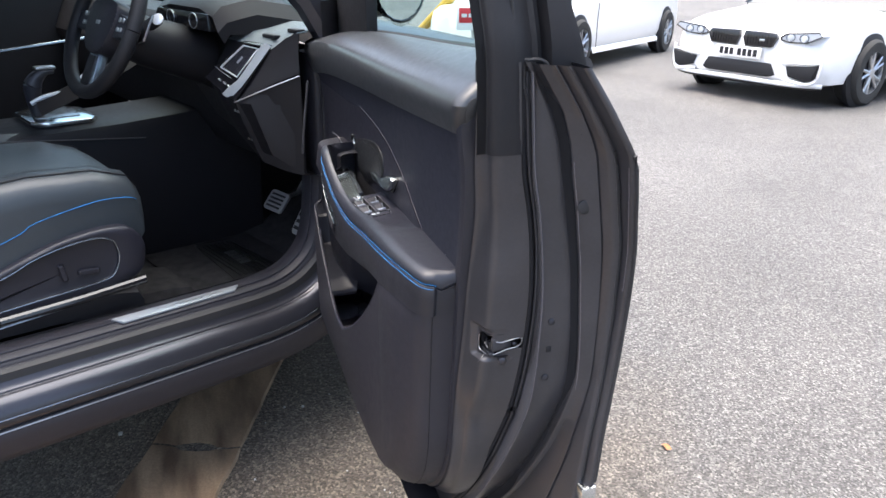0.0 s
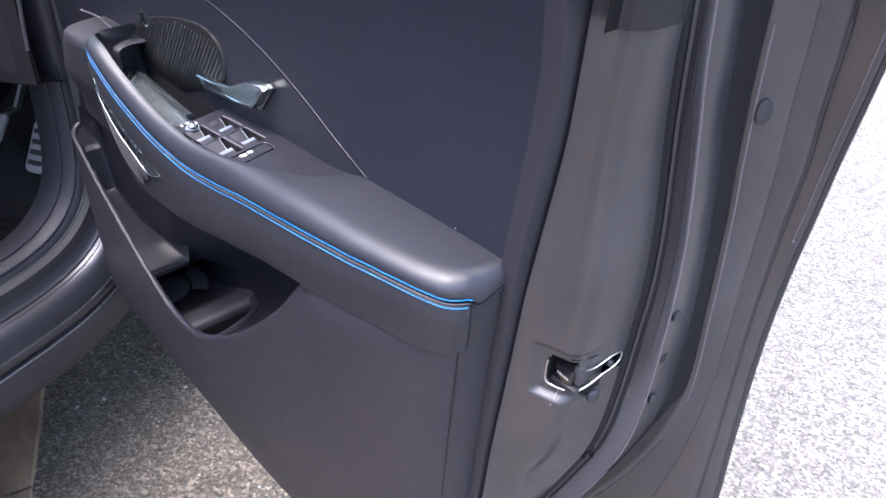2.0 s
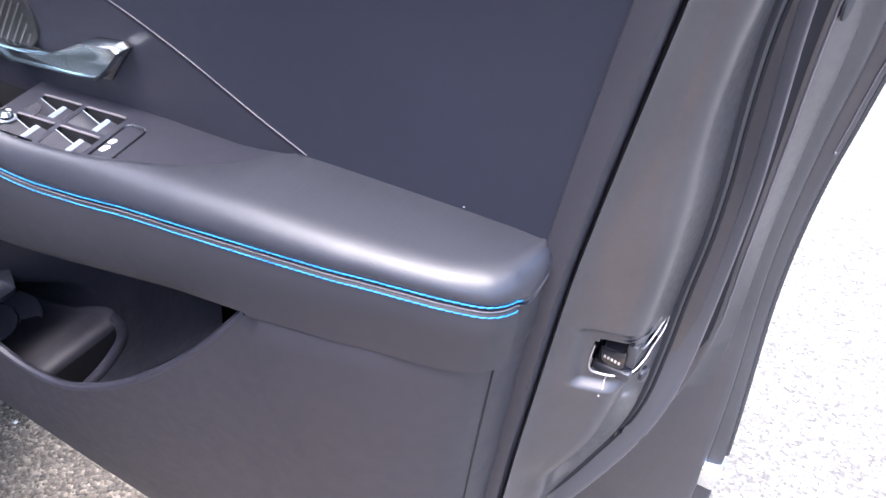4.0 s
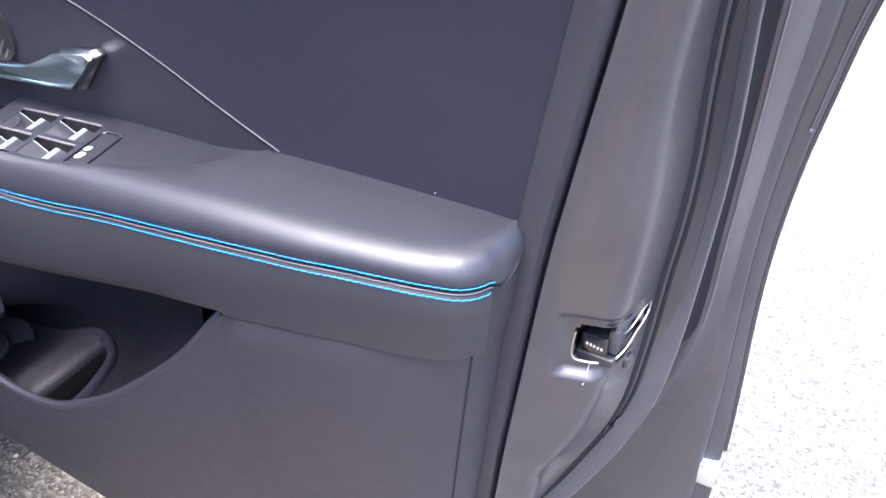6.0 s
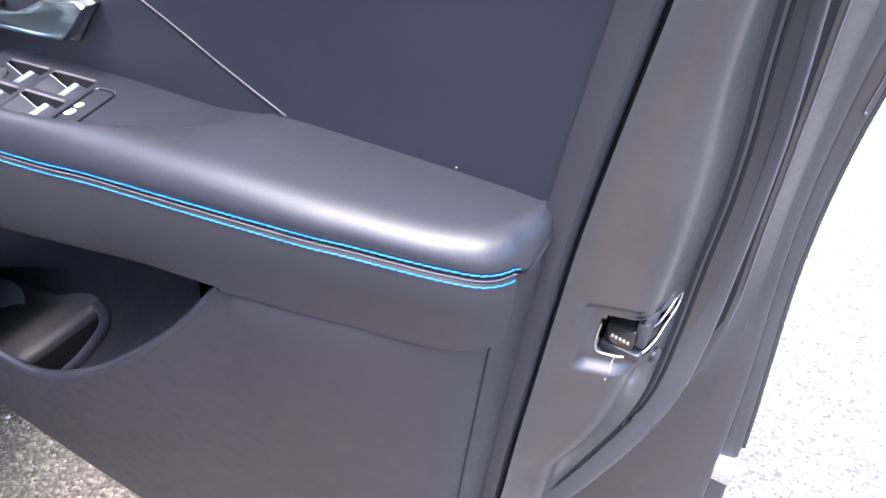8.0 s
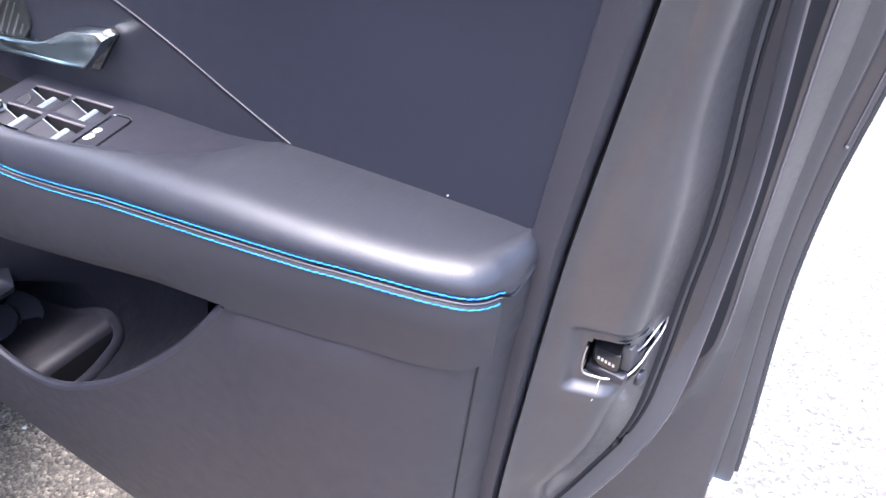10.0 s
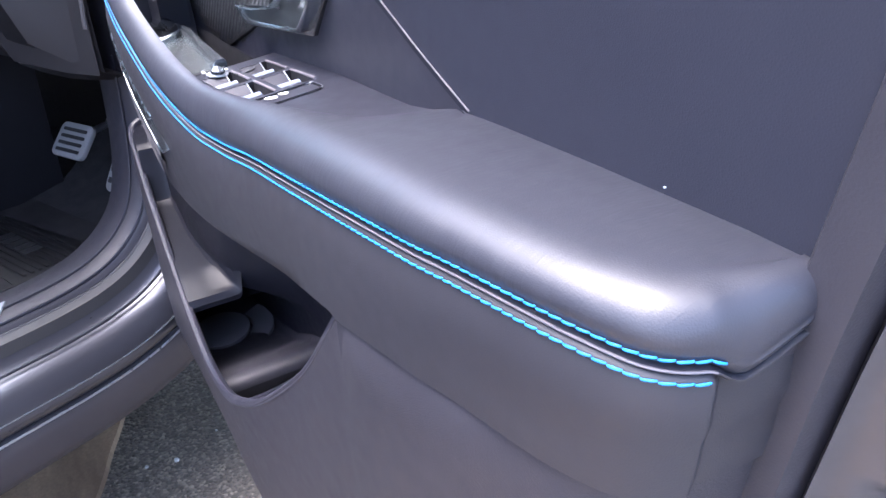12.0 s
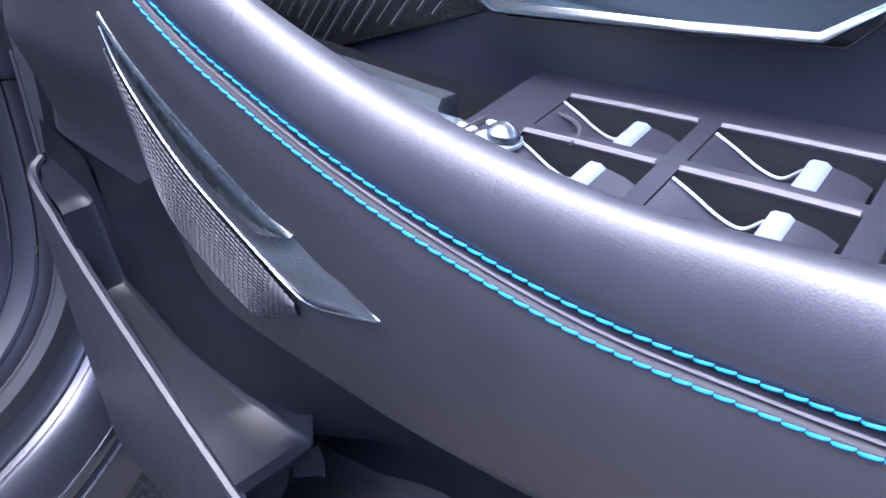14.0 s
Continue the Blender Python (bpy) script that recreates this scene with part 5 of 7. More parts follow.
for pts, w in (([(0.0675, 0.031, 1.20), (0.0685, 0.037, 1.156), (0.0695, 0.042, 1.136), (0.070, 0.051, 1.131), (0.0715, 0.064, 1.131), (0.073, 0.075, 1.124), (0.074, 0.079, 1.10), (0.074, 0.080, 1.075)], 0.0022), ([(0.070, 0.0445, 1.132), (0.070, 0.0475, 1.118), (0.0705, 0.0485, 1.102), (0.071, 0.0555, 1.087), (0.072, 0.068, 1.078), (0.073, 0.078, 1.070), (0.0735, 0.083, 1.05)], 0.0024)):
    part("post_seal", tube(curve(pts, 5), w, 8), RUBBER, door, "black rubber loop at the foot of the window post")
part("post_bolt", disc((0.0735, 0.0715, 1.111), (1, -0.1, 0), 0.004, 0.003, 14, 0.001), STEEL, door)
part("edge_clip", box(0.098, 0.124, 0.134, 0.156, 0.553, 0.577, 0.003), CHROME, door, "bright metal clip at the skin's lower edge")
part("panel_seam", tube([corner_at(-0.0146, -0.0302, z) for z in seam_zs], 0.0008, 6), PLASTIC_DARK, door)
part("speck", box(-0.0508, -0.0502, 0.0008, 0.0014, 0.8640, 0.8645), WHITE_MARK, door, smooth=0)

# --- window: post, frame, glass, sail panel, mirror ---
BELT = Matrix.Translation((0.006, 0.016, 0.002))
rings = []
for k in range(33):
    z = 1.0275 + 0.50 * k / 32
    foot = min(z, 1.125)
    dx, dy = -0.22 * max(0.0, z - 1.15), -0.10 * max(0.0, z - 1.125)
    row = [(x + 0.0015 + dx, y - 0.0028 + dy, z) for x, y in shut_section(foot)[1:30]]
    row = [(max(x, groove_x(foot) + 0.013 + dx), y, z) for x, y, z in row]
    rings.append(row + [(seal_x(foot) - 0.001 + dx, seal_y(foot) + 0.012 + dy, z), (groove_x(foot) + 0.012 + dx, 0.062 + dy, z)])
part("window_post_cover", loft(rings, True, True), PLASTIC_DARK, door, "matt black window post cover", 55)
rings = []
for k in range(21):
    z = 1.10 + 0.42 * k / 20
    ln = -0.10 * (z - 1.03)
    xo = -0.22 * max(0, z - 1.15)
    e = 0.105 - 0.30 * (z - 1.10) if z < 1.19 else 0.082 - 0.08 * (z - 1.19)
    e = max(e, 0.06)
    rings.append([(0.02 + xo, 0.050 + ln, z), (0.060 + xo, 0.052 + ln, z), (0.064 + xo, 0.058 + ln, z), (0.052 + xo, 0.062 + ln, z), (0.052 + xo, 0.068 + ln, z), (0.070 + xo, 0.072 + ln, z), (0.080 + xo, e - 0.008, z), (0.080 + xo, e, z), (0.03 + xo, e + 0.004, z)])
part("window_post", loft(rings, True, True), PLASTIC_DARK, door, m=BELT)
part("frame_rail", tube(curve([(-0.04, -0.005, 1.515), (-0.2, -0.01, 1.53), (-0.45, -0.01, 1.50), (-0.75, 0.01, 1.35), (-1.0, 0.035, 1.14), (-1.02, 0.04, 1.07)]), 0.022, 10), PLASTIC_DARK, door, m=BELT)
rings = []
for k in range(21):
    x = -0.98 + 1.02 * k / 20
    zt = table([(-0.98, 1.15), (-0.75, 1.34), (-0.45, 1.49), (-0.2, 1.52), (0.04, 1.51)])(x)
    zb = pad_z(x) + 0.06
    rings.append([(x, 0.058 - 0.10 * (zb + (zt - zb) * s - 1.05), zb + (zt - zb) * s) for s in (0, 0.33, 0.66, 1)])
pane = part("window_pane", loft(rings), GLASS, door, "green-tinted side window", m=BELT)
pane.visible_shadow = False
part("waist_seal", loft([[(x, 0.046, pad_z(x) + 0.080), (x, 0.054, pad_z(x) + 0.088), (x, 0.060, pad_z(x) + 0.080)] for x in [-0.95 + 0.98 * k / 20 for k in range(21)]]), RUBBER, door, m=BELT)
part("waist_moulding", tube([(x, 0.082 + 0.020 * (1 if x < 0.02 else 0.8), 1.115 + 0.075 * x) for x in (-0.93, -0.6, -0.3, -0.1, 0.03, 0.075)], 0.011, 8), RUBBER_GREY, door, "grey window waist moulding", m=BELT)
part("sail_panel", prism([(-1.0, 1.03), (-0.66, 1.085), (-0.66, 1.30), (-0.72, 1.33), (-0.98, 1.12)], "y", 0.030, 0.054, 0.004), PLASTIC_DARK, door, "matt black mirror mount panel", m=BELT)
part("door_mirror", loft([[(-0.80 + dx, 0.150 + 0.058 * w * math.cos(t), 1.168 + 0.095 * w * math.sin(t) * (1.0 if math.sin(t) > 0 else 0.85)) for t in [2 * math.pi * k / 20 for k in range(20)]]
                                     for dx, w in ((-0.12, 0.25), (-0.10, 0.6), (-0.05, 0.9), (0.0, 1.0), (0.03, 0.98), (0.035, 0.92), (0.025, 0.88))], True, True), GLOSS, door, "black door mirror housing")
part("mirror_glass", loft([[(-0.771, 0.150 + 0.050 * w * math.cos(t), 1.168 + 0.086 * w * math.sin(t)) for t in [2 * math.pi * k / 20 for k in range(20)]] for w in (1.0, 0.5, 0.05)], True), CHROME, door)
part("mirror_arm", box(-0.86, -0.80, 0.05, 0.13, 1.10, 1.14, 0.012), GLOSS, door)

# ================= the car that the door belongs to =================


def cpart(name, bm, mat, parent=None, label="", smooth=35):
    return part(name, bm, mat, parent or car, label, smooth, CAR)


# door opening: a section swept along the sill and up the front post
line = [(-1.25, 0.45), (-0.9, 0.45), (-0.5, 0.449), (-0.22, 0.450), (-0.11, 0.453), (-0.045, 0.464), (0.0, 0.486), (0.034, 0.522), (0.052, 0.575), (0.060, 0.65), (0.062, 0.75), (0.060, 0.85), (0.055, 1.0)]
sill_path = curve([(0, a, b) for a, b in line], 6)


def sill_part(name, section, mat, label="", keep=99):
    rings = []
    for i, p in enumerate(sill_path[:keep]):
        d = (sill_path[min(i + 1, len(sill_path) - 1)] - sill_path[max(i - 1, 0)]).normalized()
        n = Vector((0, d.z, -d.y))
        rings.append([(r, p.y + n.y * q, p.z + n.z * q) for r, q in section])
    return cpart(name, loft(rings), mat, None, label, 45)


sill_part("sill_trim", [(-0.17, 0.05), (-0.160, 0.012), (-0.152, 0.002), (-0.115, -0.003), (-0.078, 0.0), (-0.070, 0.008), (-0.067, 0.022)], PLASTIC, "charcoal plastic sill trim")
sill_part("opening_seal", [(-0.067, 0.020), (-0.062, 0.010), (-0.054, 0.008), (-0.046, 0.014), (-0.044, 0.030)], RUBBER, "black rubber door opening seal")
sill_part("sill_panel", [(-0.046, 0.026), (-0.040, 0.040), (-0.030, 0.047), (-0.024, 0.049), (-0.020, 0.044), (-0.014, 0.045), (-0.002, 0.058), (0.006, 0.072), (0.010, 0.086), (0.009, 0.096), (0.002, 0.103), (-0.004, 0.106)], PAINT, "dark grey painted door sill")
sill_part("rocker_moulding", [(-0.004, 0.104), (0.004, 0.107), (0.007, 0.112), (0.006, 0.130), (0.004, 0.160), (-0.002, 0.176), (-0.012, 0.182), (-0.06, 0.186)], PLASTIC, "dark plastic rocker moulding")
# ridges along the sill; the chrome and silver tubes paint its highlight lines
for r_, q_, w_, m_, nm in ((-0.100, -0.0035, 0.0016, PLASTIC_SMOOTH, "trim_ridge"), (-0.074, 0.002, 0.0020, PLASTIC_SMOOTH, "trim_ridge"), (-0.057, 0.0085, 0.0024, RUBBER_GREY, "seal_bead"), (-0.032, 0.0455, 0.0018, PAINT, "sill_flange"), (0.0085, 0.082, 0.0016, CHROME_DARK, "sill_highlight"), (0.0065, 0.109, 0.0016, SILVER, "moulding_highlight")):
    pts = []
    for i, p in enumerate(sill_path[:60] if "moulding" not in nm else sill_path[:40]):
        d = (sill_path[min(i + 1, len(sill_path) - 1)] - sill_path[max(i - 1, 0)]).normalized()
        pts.append((r_, p.y + d.z * q_, p.z - d.y * q_))
    cpart(nm, tube(pts, w_, 6), m_)
kick = cpart("kick_plate", prism([(-0.112, -0.457), (-0.080, -0.440), (-0.085, -0.175), (-0.112, -0.152)], "z", 0.4515, 0.4575, 0.002), SATIN, None, "brushed metal sill plate")
cpart("kick_plate_inlay", prism([(-0.105, -0.36), (-0.093, -0.355), (-0.095, -0.195), (-0.104, -0.185)], "z", 0.4572, 0.4580, 0.0), SILVER, kick)

# cabin floor, toe board, tunnel
rings = [[(r, f, z) for f, z in ((-1.3, 0.385), (-0.6, 0.38), (-0.2, 0.378), (0.10, 0.38), (0.20, 0.40), (0.36, 0.52), (0.48, 0.72), (0.55, 1.0))] for r in (-0.15, -0.3, -0.45, -0.62)]
cpart("carpet", loft(rings), CARPET, None, "black cabin carpet")
cpart("sill_carpet", loft([[(-0.155, f, 0.45), (-0.165, f, 0.40), (-0.19, f, 0.378)] for f in (-1.25, -0.5, -0.1, 0.0, 0.05)]), CARPET)
cpart("foot_well_side", loft([[(r, f, 0.32), (r, f, 0.7), (r - 0.01, f, 0.98)] for r, f in ((-0.155, 0.11), (-0.17, 0.2), (-0.185, 0.35), (-0.20, 0.55))]), CABIN)
cpart("seat_rail_cover", loft([[(-0.185, f, z - 0.05), (-0.183, f, z), (-0.20, f, z + 0.014), (-0.23, f, z + 0.01), (-0.235, f, z - 0.05)] for f, z in ((-1.1, 0.50), (-0.55, 0.492), (-0.40, 0.478), (-0.365, 0.470), (-0.355, 0.45))], False), PLASTIC_DARK)
cpart("floor_duct", loft([[(-0.25, f, 0.37), (-0.275, f, z), (-0.44, f, z), (-0.48, f, 0.37)] for f, z in ((-0.40, 0.42), (-0.25, 0.415), (-0.20, 0.405), (-0.18, 0.37))]), CARPET)

# floor mat with its heel pad
b = box(-0.605, -0.225, -0.20, 0.17, 0.3805, 0.386, 0.002)
mat = thing("floor_mat", CAR @ Vector((-0.4, 0.0, 0.38)), "black carpet floor mat with a ribbed rubber heel pad", "floor mat")
part("mat_carpet", b, CARPET, mat, m=CAR)
pad = part("heel_pad", prism([(-0.585, -0.050), (-0.568, 0.055), (-0.275, 0.078), (-0.272, -0.075)], "z", 0.386, 0.389, 0.001), MAT_RUBBER, mat, "ribbed black rubber heel pad", m=CAR)
for k in range(9):
    f = -0.052 + 0.0125 * k
    part("rib", box(-0.555, -0.295, f, f + 0.006, 0.389, 0.393, 0.0015), MAT_RUBBER, pad, m=CAR)
for k in range(5):
    part("badge_bar", box(-0.47 + 0.022 * k, -0.453 + 0.022 * k, -0.012, 0.018, 0.393, 0.3942), STEEL, pad, smooth=0, m=CAR)


def pedal(name, r, f, z, w, h, tilt):
    m = CAR @ pose(r, f, z, tilt, 0, 4)
    ob = part(name, prism(rounded(w, h, 0.012), "z", -0.006, 0.004, 0.003), PEDAL, car, "brushed steel pedal with rubber bars", m=m)
    for k in range(4):
        part("pedal_bar", box(-w * 0.36, w * 0.36, -h * 0.36 + k * h * 0.2, -h * 0.36 + k * h * 0.2 + h * 0.10, 0.003, 0.0065, 0.002), RUBBER, ob, m=m)
    part("pedal_arm", tube([m @ Vector((0, h * 0.2, -0.01)), m @ Vector((0.0, h * 0.9, -0.05)), m @ Vector((0.01, 0.30, -0.02))], 0.007, 8), STEEL, ob)


pedal("brake_pedal", -0.420, 0.142, 0.535, 0.088, 0.064, 50)
pedal("accelerator_pedal", -0.280, 0.142, 0.520, 0.045, 0.10, 58)

# driver's seat
rings = []
for f, zc, zb, hw in ((-0.318, 0.665, 0.62, 0.20), (-0.322, 0.695, 0.60, 0.235), (-0.345, 0.728, 0.58, 0.245), (-0.42, 0.752, 0.56, 0.25), (-0.55, 0.758, 0.55, 0.255), (-0.75, 0.74, 0.54, 0.26), (-0.95, 0.70, 0.52, 0.26)):
    c = -0.455
    rings.append([(c + hw, f, zb), (c + hw + 0.004, f, zc - 0.05), (c + hw - 0.004, f, zc - 0.012), (c + hw - 0.03, f, zc + 0.010), (c + hw - 0.06, f, zc + 0.012), (c + hw - 0.085, f, zc - 0.006), (c + hw - 0.10, f, zc - 0.004),
                  (c, f, zc), (c - hw + 0.10, f, zc - 0.004), (c - hw + 0.085, f, zc - 0.006), (c - hw + 0.05, f, zc + 0.012), (c - hw + 0.004, f, zc - 0.03), (c - hw, f, zb)])
seat_rows = rings
seat = part("seat", loft(rings, True, True), SEAT_LEATHER, car, "slate-black leather driver's seat with blue piping", 50, m=CAR)
part("seat_insert", loft([[Vector(q) + Vector((0, 0, 0.003)) for q in (row[6], row[7], row[8])] for row in seat_rows[2:]]), SEAT_INSERT, seat, "smooth slate-blue seat centre panel", m=CAR)
for k in (6, 8):
    part("seat_seam", tube([Vector(row[k]) + Vector((0, 0, 0.002)) for row in seat_rows[1:]], 0.0030, 6), PLASTIC_DARK, seat, m=CAR)
part("bolster_seam", tube([Vector(row[3]) + Vector((0.004, 0, -0.002)) for row in seat_rows[1:]], 0.0016, 6), PLASTIC_DARK, seat, m=CAR)
part("piping", tube(curve([(-0.232, -0.322, 0.672), (-0.205, -0.345, 0.690), (-0.200, -0.372, 0.697), (-0.199, -0.434, 0.697), (-0.197, -0.552, 0.674), (-0.194, -0.61, 0.648), (-0.19, -0.9, 0.56)]), 0.0009, 6), THREAD, seat, "thin blue piping", m=CAR)
outer_v = curve([(-1.0, 0, 0.50), (-0.80, 0, 0.535), (-0.627, 0, 0.592), (-0.574, 0, 0.612), (-0.511, 0, 0.630), (-0.433, 0, 0.640), (-0.372, 0, 0.632), (-0.343, 0, 0.600), (-0.340, 0, 0.560), (-0.352, 0, 0.524), (-0.39, 0, 0.502), (-0.448, 0, 0.492), (-0.606, 0, 0.486), (-1.0, 0, 0.46)], 5)
inner_v = curve([(-1.0, 0, 0.485), (-0.80, 0, 0.522), (-0.627, 0, 0.578), (-0.574, 0, 0.601), (-0.511, 0, 0.617), (-0.445, 0, 0.623), (-0.412, 0, 0.612), (-0.401, 0, 0.590), (-0.401, 0, 0.560), (-0.416, 0, 0.530), (-0.440, 0, 0.521), (-0.500, 0, 0.515), (-0.606, 0, 0.508), (-1.0, 0, 0.475)], 5)
rings = []
for a, c in zip(outer_v, inner_v):
    rings.append([(-0.205, a.x, a.z), (-0.184, a.x, a.z), (-0.179, a.x + 0.12 * (c.x - a.x), a.z + 0.12 * (c.z - a.z)), (-0.176, a.x + 0.6 * (c.x - a.x), a.z + 0.6 * (c.z - a.z)), (-0.178, c.x, c.z), (-0.186, c.x + 0.02 * (-0.5 - c.x), c.z + 0.04 * (0.56 - c.z)), (-0.188, c.x + 0.2 * (-0.5 - c.x) if c.x > -0.7 else c.x, c.z + 0.2 * (0.56 - c.z)), (-0.188, -0.5 if c.x > -0.7 else c.x, 0.56 if c.x > -0.7 else 0.5)])
part("seat_valance", loft(rings), PLASTIC_SMOOTH, seat, "dark plastic seat side cover with a sunk panel", 50, m=CAR)
part("valance_edge", tube([(-0.178, p.x, p.z) for p in inner_v], 0.0018, 8), CHROME_DARK, seat, "smoked edge line", m=CAR)
part("seat_adjuster", prism(rounded(0.046, 0.012, 0.005), "x", -0.190, -0.178, 0.003), PLASTIC_SMOOTH, seat, m=CAR @ pose(0, -0.466, 0.549, -4, 0, 0))
part("recline_adjuster", prism(rounded(0.012, 0.040, 0.005), "x", -0.190, -0.178, 0.003), PLASTIC_SMOOTH, seat, m=CAR @ pose(0, -0.518, 0.557, 8, 0, 0))
rings = []
for z, f, hw in ((0.62, -0.93, 0.24), (0.75, -0.96, 0.26), (0.95, -1.02, 0.26), (1.15, -1.09, 0.23), (1.28, -1.13, 0.18)):
    c = -0.455
    rings.append([(c + hw, f + 0.02, z), (c + hw * 0.8, f + 0.06, z), (c + hw * 0.5, f + 0.02, z), (c, f + 0.01, z), (c - hw * 0.5, f + 0.02, z), (c - hw * 0.8, f + 0.06, z), (c - hw, f + 0.02, z), (c - hw * 0.9, f - 0.10, z), (c + hw * 0.9, f - 0.10, z)])
part("seat_rail", tube([(-0.150, -0.657, 0.496), (-0.150, -0.492, 0.503), (-0.150, -0.358, 0.514)], 0.010, 10), GLOSS, seat, "black seat runner with a rounded end", m=CAR)
part("rail_line", tube([(-0.150, -0.659, 0.482), (-0.150, -0.516, 0.493), (-0.150, -0.381, 0.509)], 0.0014, 6), STEEL, seat, "bright line along the runner", m=CAR)
part("backrest", loft(rings, True, True), SEAT_LEATHER, seat, "slate-black leather backrest", 50, m=CAR)

# dashboard with its outer vent
rows = []
for r, *v in ((-0.058, 0.100, 0.700, 0.020, 0.723, 0.012, 0.930, 0.008, 0.990, 0.012, 1.050),
                (-0.075, 0.080, 0.700, 0.010, 0.725, 0.000, 0.940, 0.000, 0.995, 0.008, 1.048),
                (-0.130, 0.040, 0.700, -0.030, 0.760, -0.080, 0.888, -0.016, 1.004, 0.020, 1.030),
                (-0.165, 0.030, 0.700, -0.042, 0.765, -0.094, 0.887, -0.021, 1.008, 0.015, 1.030),
                (-0.230, 0.030, 0.700, -0.045, 0.775, -0.098, 0.898, -0.028, 1.010, 0.010, 1.032),
                (-0.315, 0.040, 0.700, -0.035, 0.800, -0.088, 0.922, -0.030, 1.012, 0.010, 1.040),
                (-0.350, 0.060, 0.700, 0.000, 0.800, -0.030, 0.920, 0.010, 1.010, 0.040, 1.040),
                (-0.600, 0.060, 0.700, 0.000, 0.800, -0.030, 0.920, 0.010, 1.010, 0.040, 1.040),
                (-1.800, 0.080, 0.700, 0.020, 0.800, -0.010, 0.920, 0.030, 1.010, 0.060, 1.040)):
    rows.append([(r, 0.45, 0.62)] + [(r, v[k], v[k + 1]) for k in range(0, 10, 2)] + [(r, 0.12, 1.056), (r, 0.18, 1.050)])
dash = cpart("dashboard", loft(rows), CABIN, None, "black grained dashboard with a slate-grey top pad", 30)
cpart("dash_top_pad", loft([[(r, f - 0.001, z + 0.003) for r, f, z in row[4:8]] for row in rows[2:6]]), DASH, dash, "slate-grey dash top pad")
# end of the dash: dark side panel below a thin silver line
cpart("dash_end_panel", loft([[(-0.056, 0.009, 0.953), (-0.100, -0.045, 0.925), (-0.168, -0.098, 0.886)], [(-0.056, 0.010, 0.90), (-0.100, -0.030, 0.87), (-0.168, -0.082, 0.84)], [(-0.056, 0.012, 0.72), (-0.100, -0.005, 0.722), (-0.168, -0.035, 0.735)]]), CABIN, dash, "matt black dash end panel")
cpart("end_panel_line", tube([(-0.056, 0.007, 0.956), (-0.100, -0.048, 0.927), (-0.168, -0.102, 0.888)], 0.0016, 6), SILVER, dash)
cpart("dash_end_pad", loft([[(-0.054, 0.006, 0.962), (-0.100, -0.042, 0.935), (-0.150, -0.088, 0.900)], [(-0.054, 0.004, 1.01), (-0.095, -0.022, 0.985), (-0.140, -0.050, 0.955)], [(-0.054, 0.006, 1.05), (-0.095, -0.002, 1.035), (-0.132, -0.016, 1.010)]]), CABIN, dash, "black padded dash end")
# vent panel on the sloping dash face
V_TL, V_TR, V_BR, V_BL = Vector((-0.226, -0.034, 1.014)), Vector((-0.132, -0.018, 1.011)), Vector((-0.166, -0.098, 0.889)), Vector((-0.314, -0.100, 0.926))
V_N = Vector((0.15, -0.85, 0.5)).normalized()


def on_vent(u, v, h=0.0):
    """u runs across the vent panel, v from its foot to its top."""
    return (V_BL.lerp(V_BR, u)).lerp(V_TL.lerp(V_TR, u), v) + V_N * (h + 0.002)


def vent_strip(name, line, w, mat, lab="", h=0.002):
    return cpart(name, tube([on_vent(u, v, h) for u, v in line], w, 8), mat, vent, lab)


vent = cpart("air_vent", loft([[on_vent(u / 4, v / 4) for u in range(5)] for v in range(5)]), GLOSS, None, "outer air vent in a satin silver surround")
cpart("vent_mouth", loft([[on_vent(0.14, 0.36, 0.001), on_vent(0.66, 0.36, 0.001)], [on_vent(0.14, 0.90, 0.001), on_vent(0.62, 0.90, 0.001)]]), PLASTIC_DARK, vent)
for k in range(7):
    u = 0.18 + 0.07 * k
    vent_strip("vent_slat", [(u, 0.38), (u - 0.005, 0.88)], 0.0016, PLASTIC_SMOOTH)
vent_strip("vent_tab", [(0.40, 0.56), (0.40, 0.70)], 0.0028, STEEL)
vent_strip("vent_frame", [(0.12, 0.34), (0.10, 0.92), (0.64, 0.93), (0.68, 0.34), (0.12, 0.34)], 0.0022, VENT_SILVER)
cpart("vent_blade", loft([[on_vent(0.66, 1.03, 0.002), on_vent(0.80, 1.04, 0.007), on_vent(1.0, 1.03, 0.002)], [on_vent(0.72, 0.55, 0.002), on_vent(0.82, 0.55, 0.008), on_vent(0.97, 0.55, 0.002)], [on_vent(0.74, 0.30, 0.002), on_vent(0.82, 0.26, 0.008), on_vent(0.94, 0.25, 0.002)], [on_vent(0.66, 0.12, 0.002), on_vent(0.74, 0.08, 0.006), on_vent(0.88, 0.06, 0.001)], [on_vent(0.62, -0.03, 0.0), on_vent(0.68, -0.04, 0.003), on_vent(0.76, -0.04, 0.0)]]), SATIN, vent, "satin silver vent blade", 60)
vent_strip("vent_foot_line", [(-0.02, 0.30), (0.2, 0.28), (0.55, 0.27)], 0.0012, SILVER)
vent_strip("vent_top_line", [(0.0, 1.02), (0.5, 1.03), (1.0, 1.03)], 0.0016, CHROME)
for u in (0.32, 0.48, 0.62):
    vent_strip("vent_button", [(u, 0.14), (u + 0.07, 0.13)], 0.0022, STEEL)
for (r0, f0), (r1, f1) in (((-0.205, 0.000), (-0.150, 0.018)), ((-0.165, 0.045), (-0.125, 0.070))):
    cpart("dash_slot", box(r0, r1, f0, f1, 1.028 + 0.3 * f0, 1.037 + 0.3 * f0, 0.002), PLASTIC_DARK, dash)
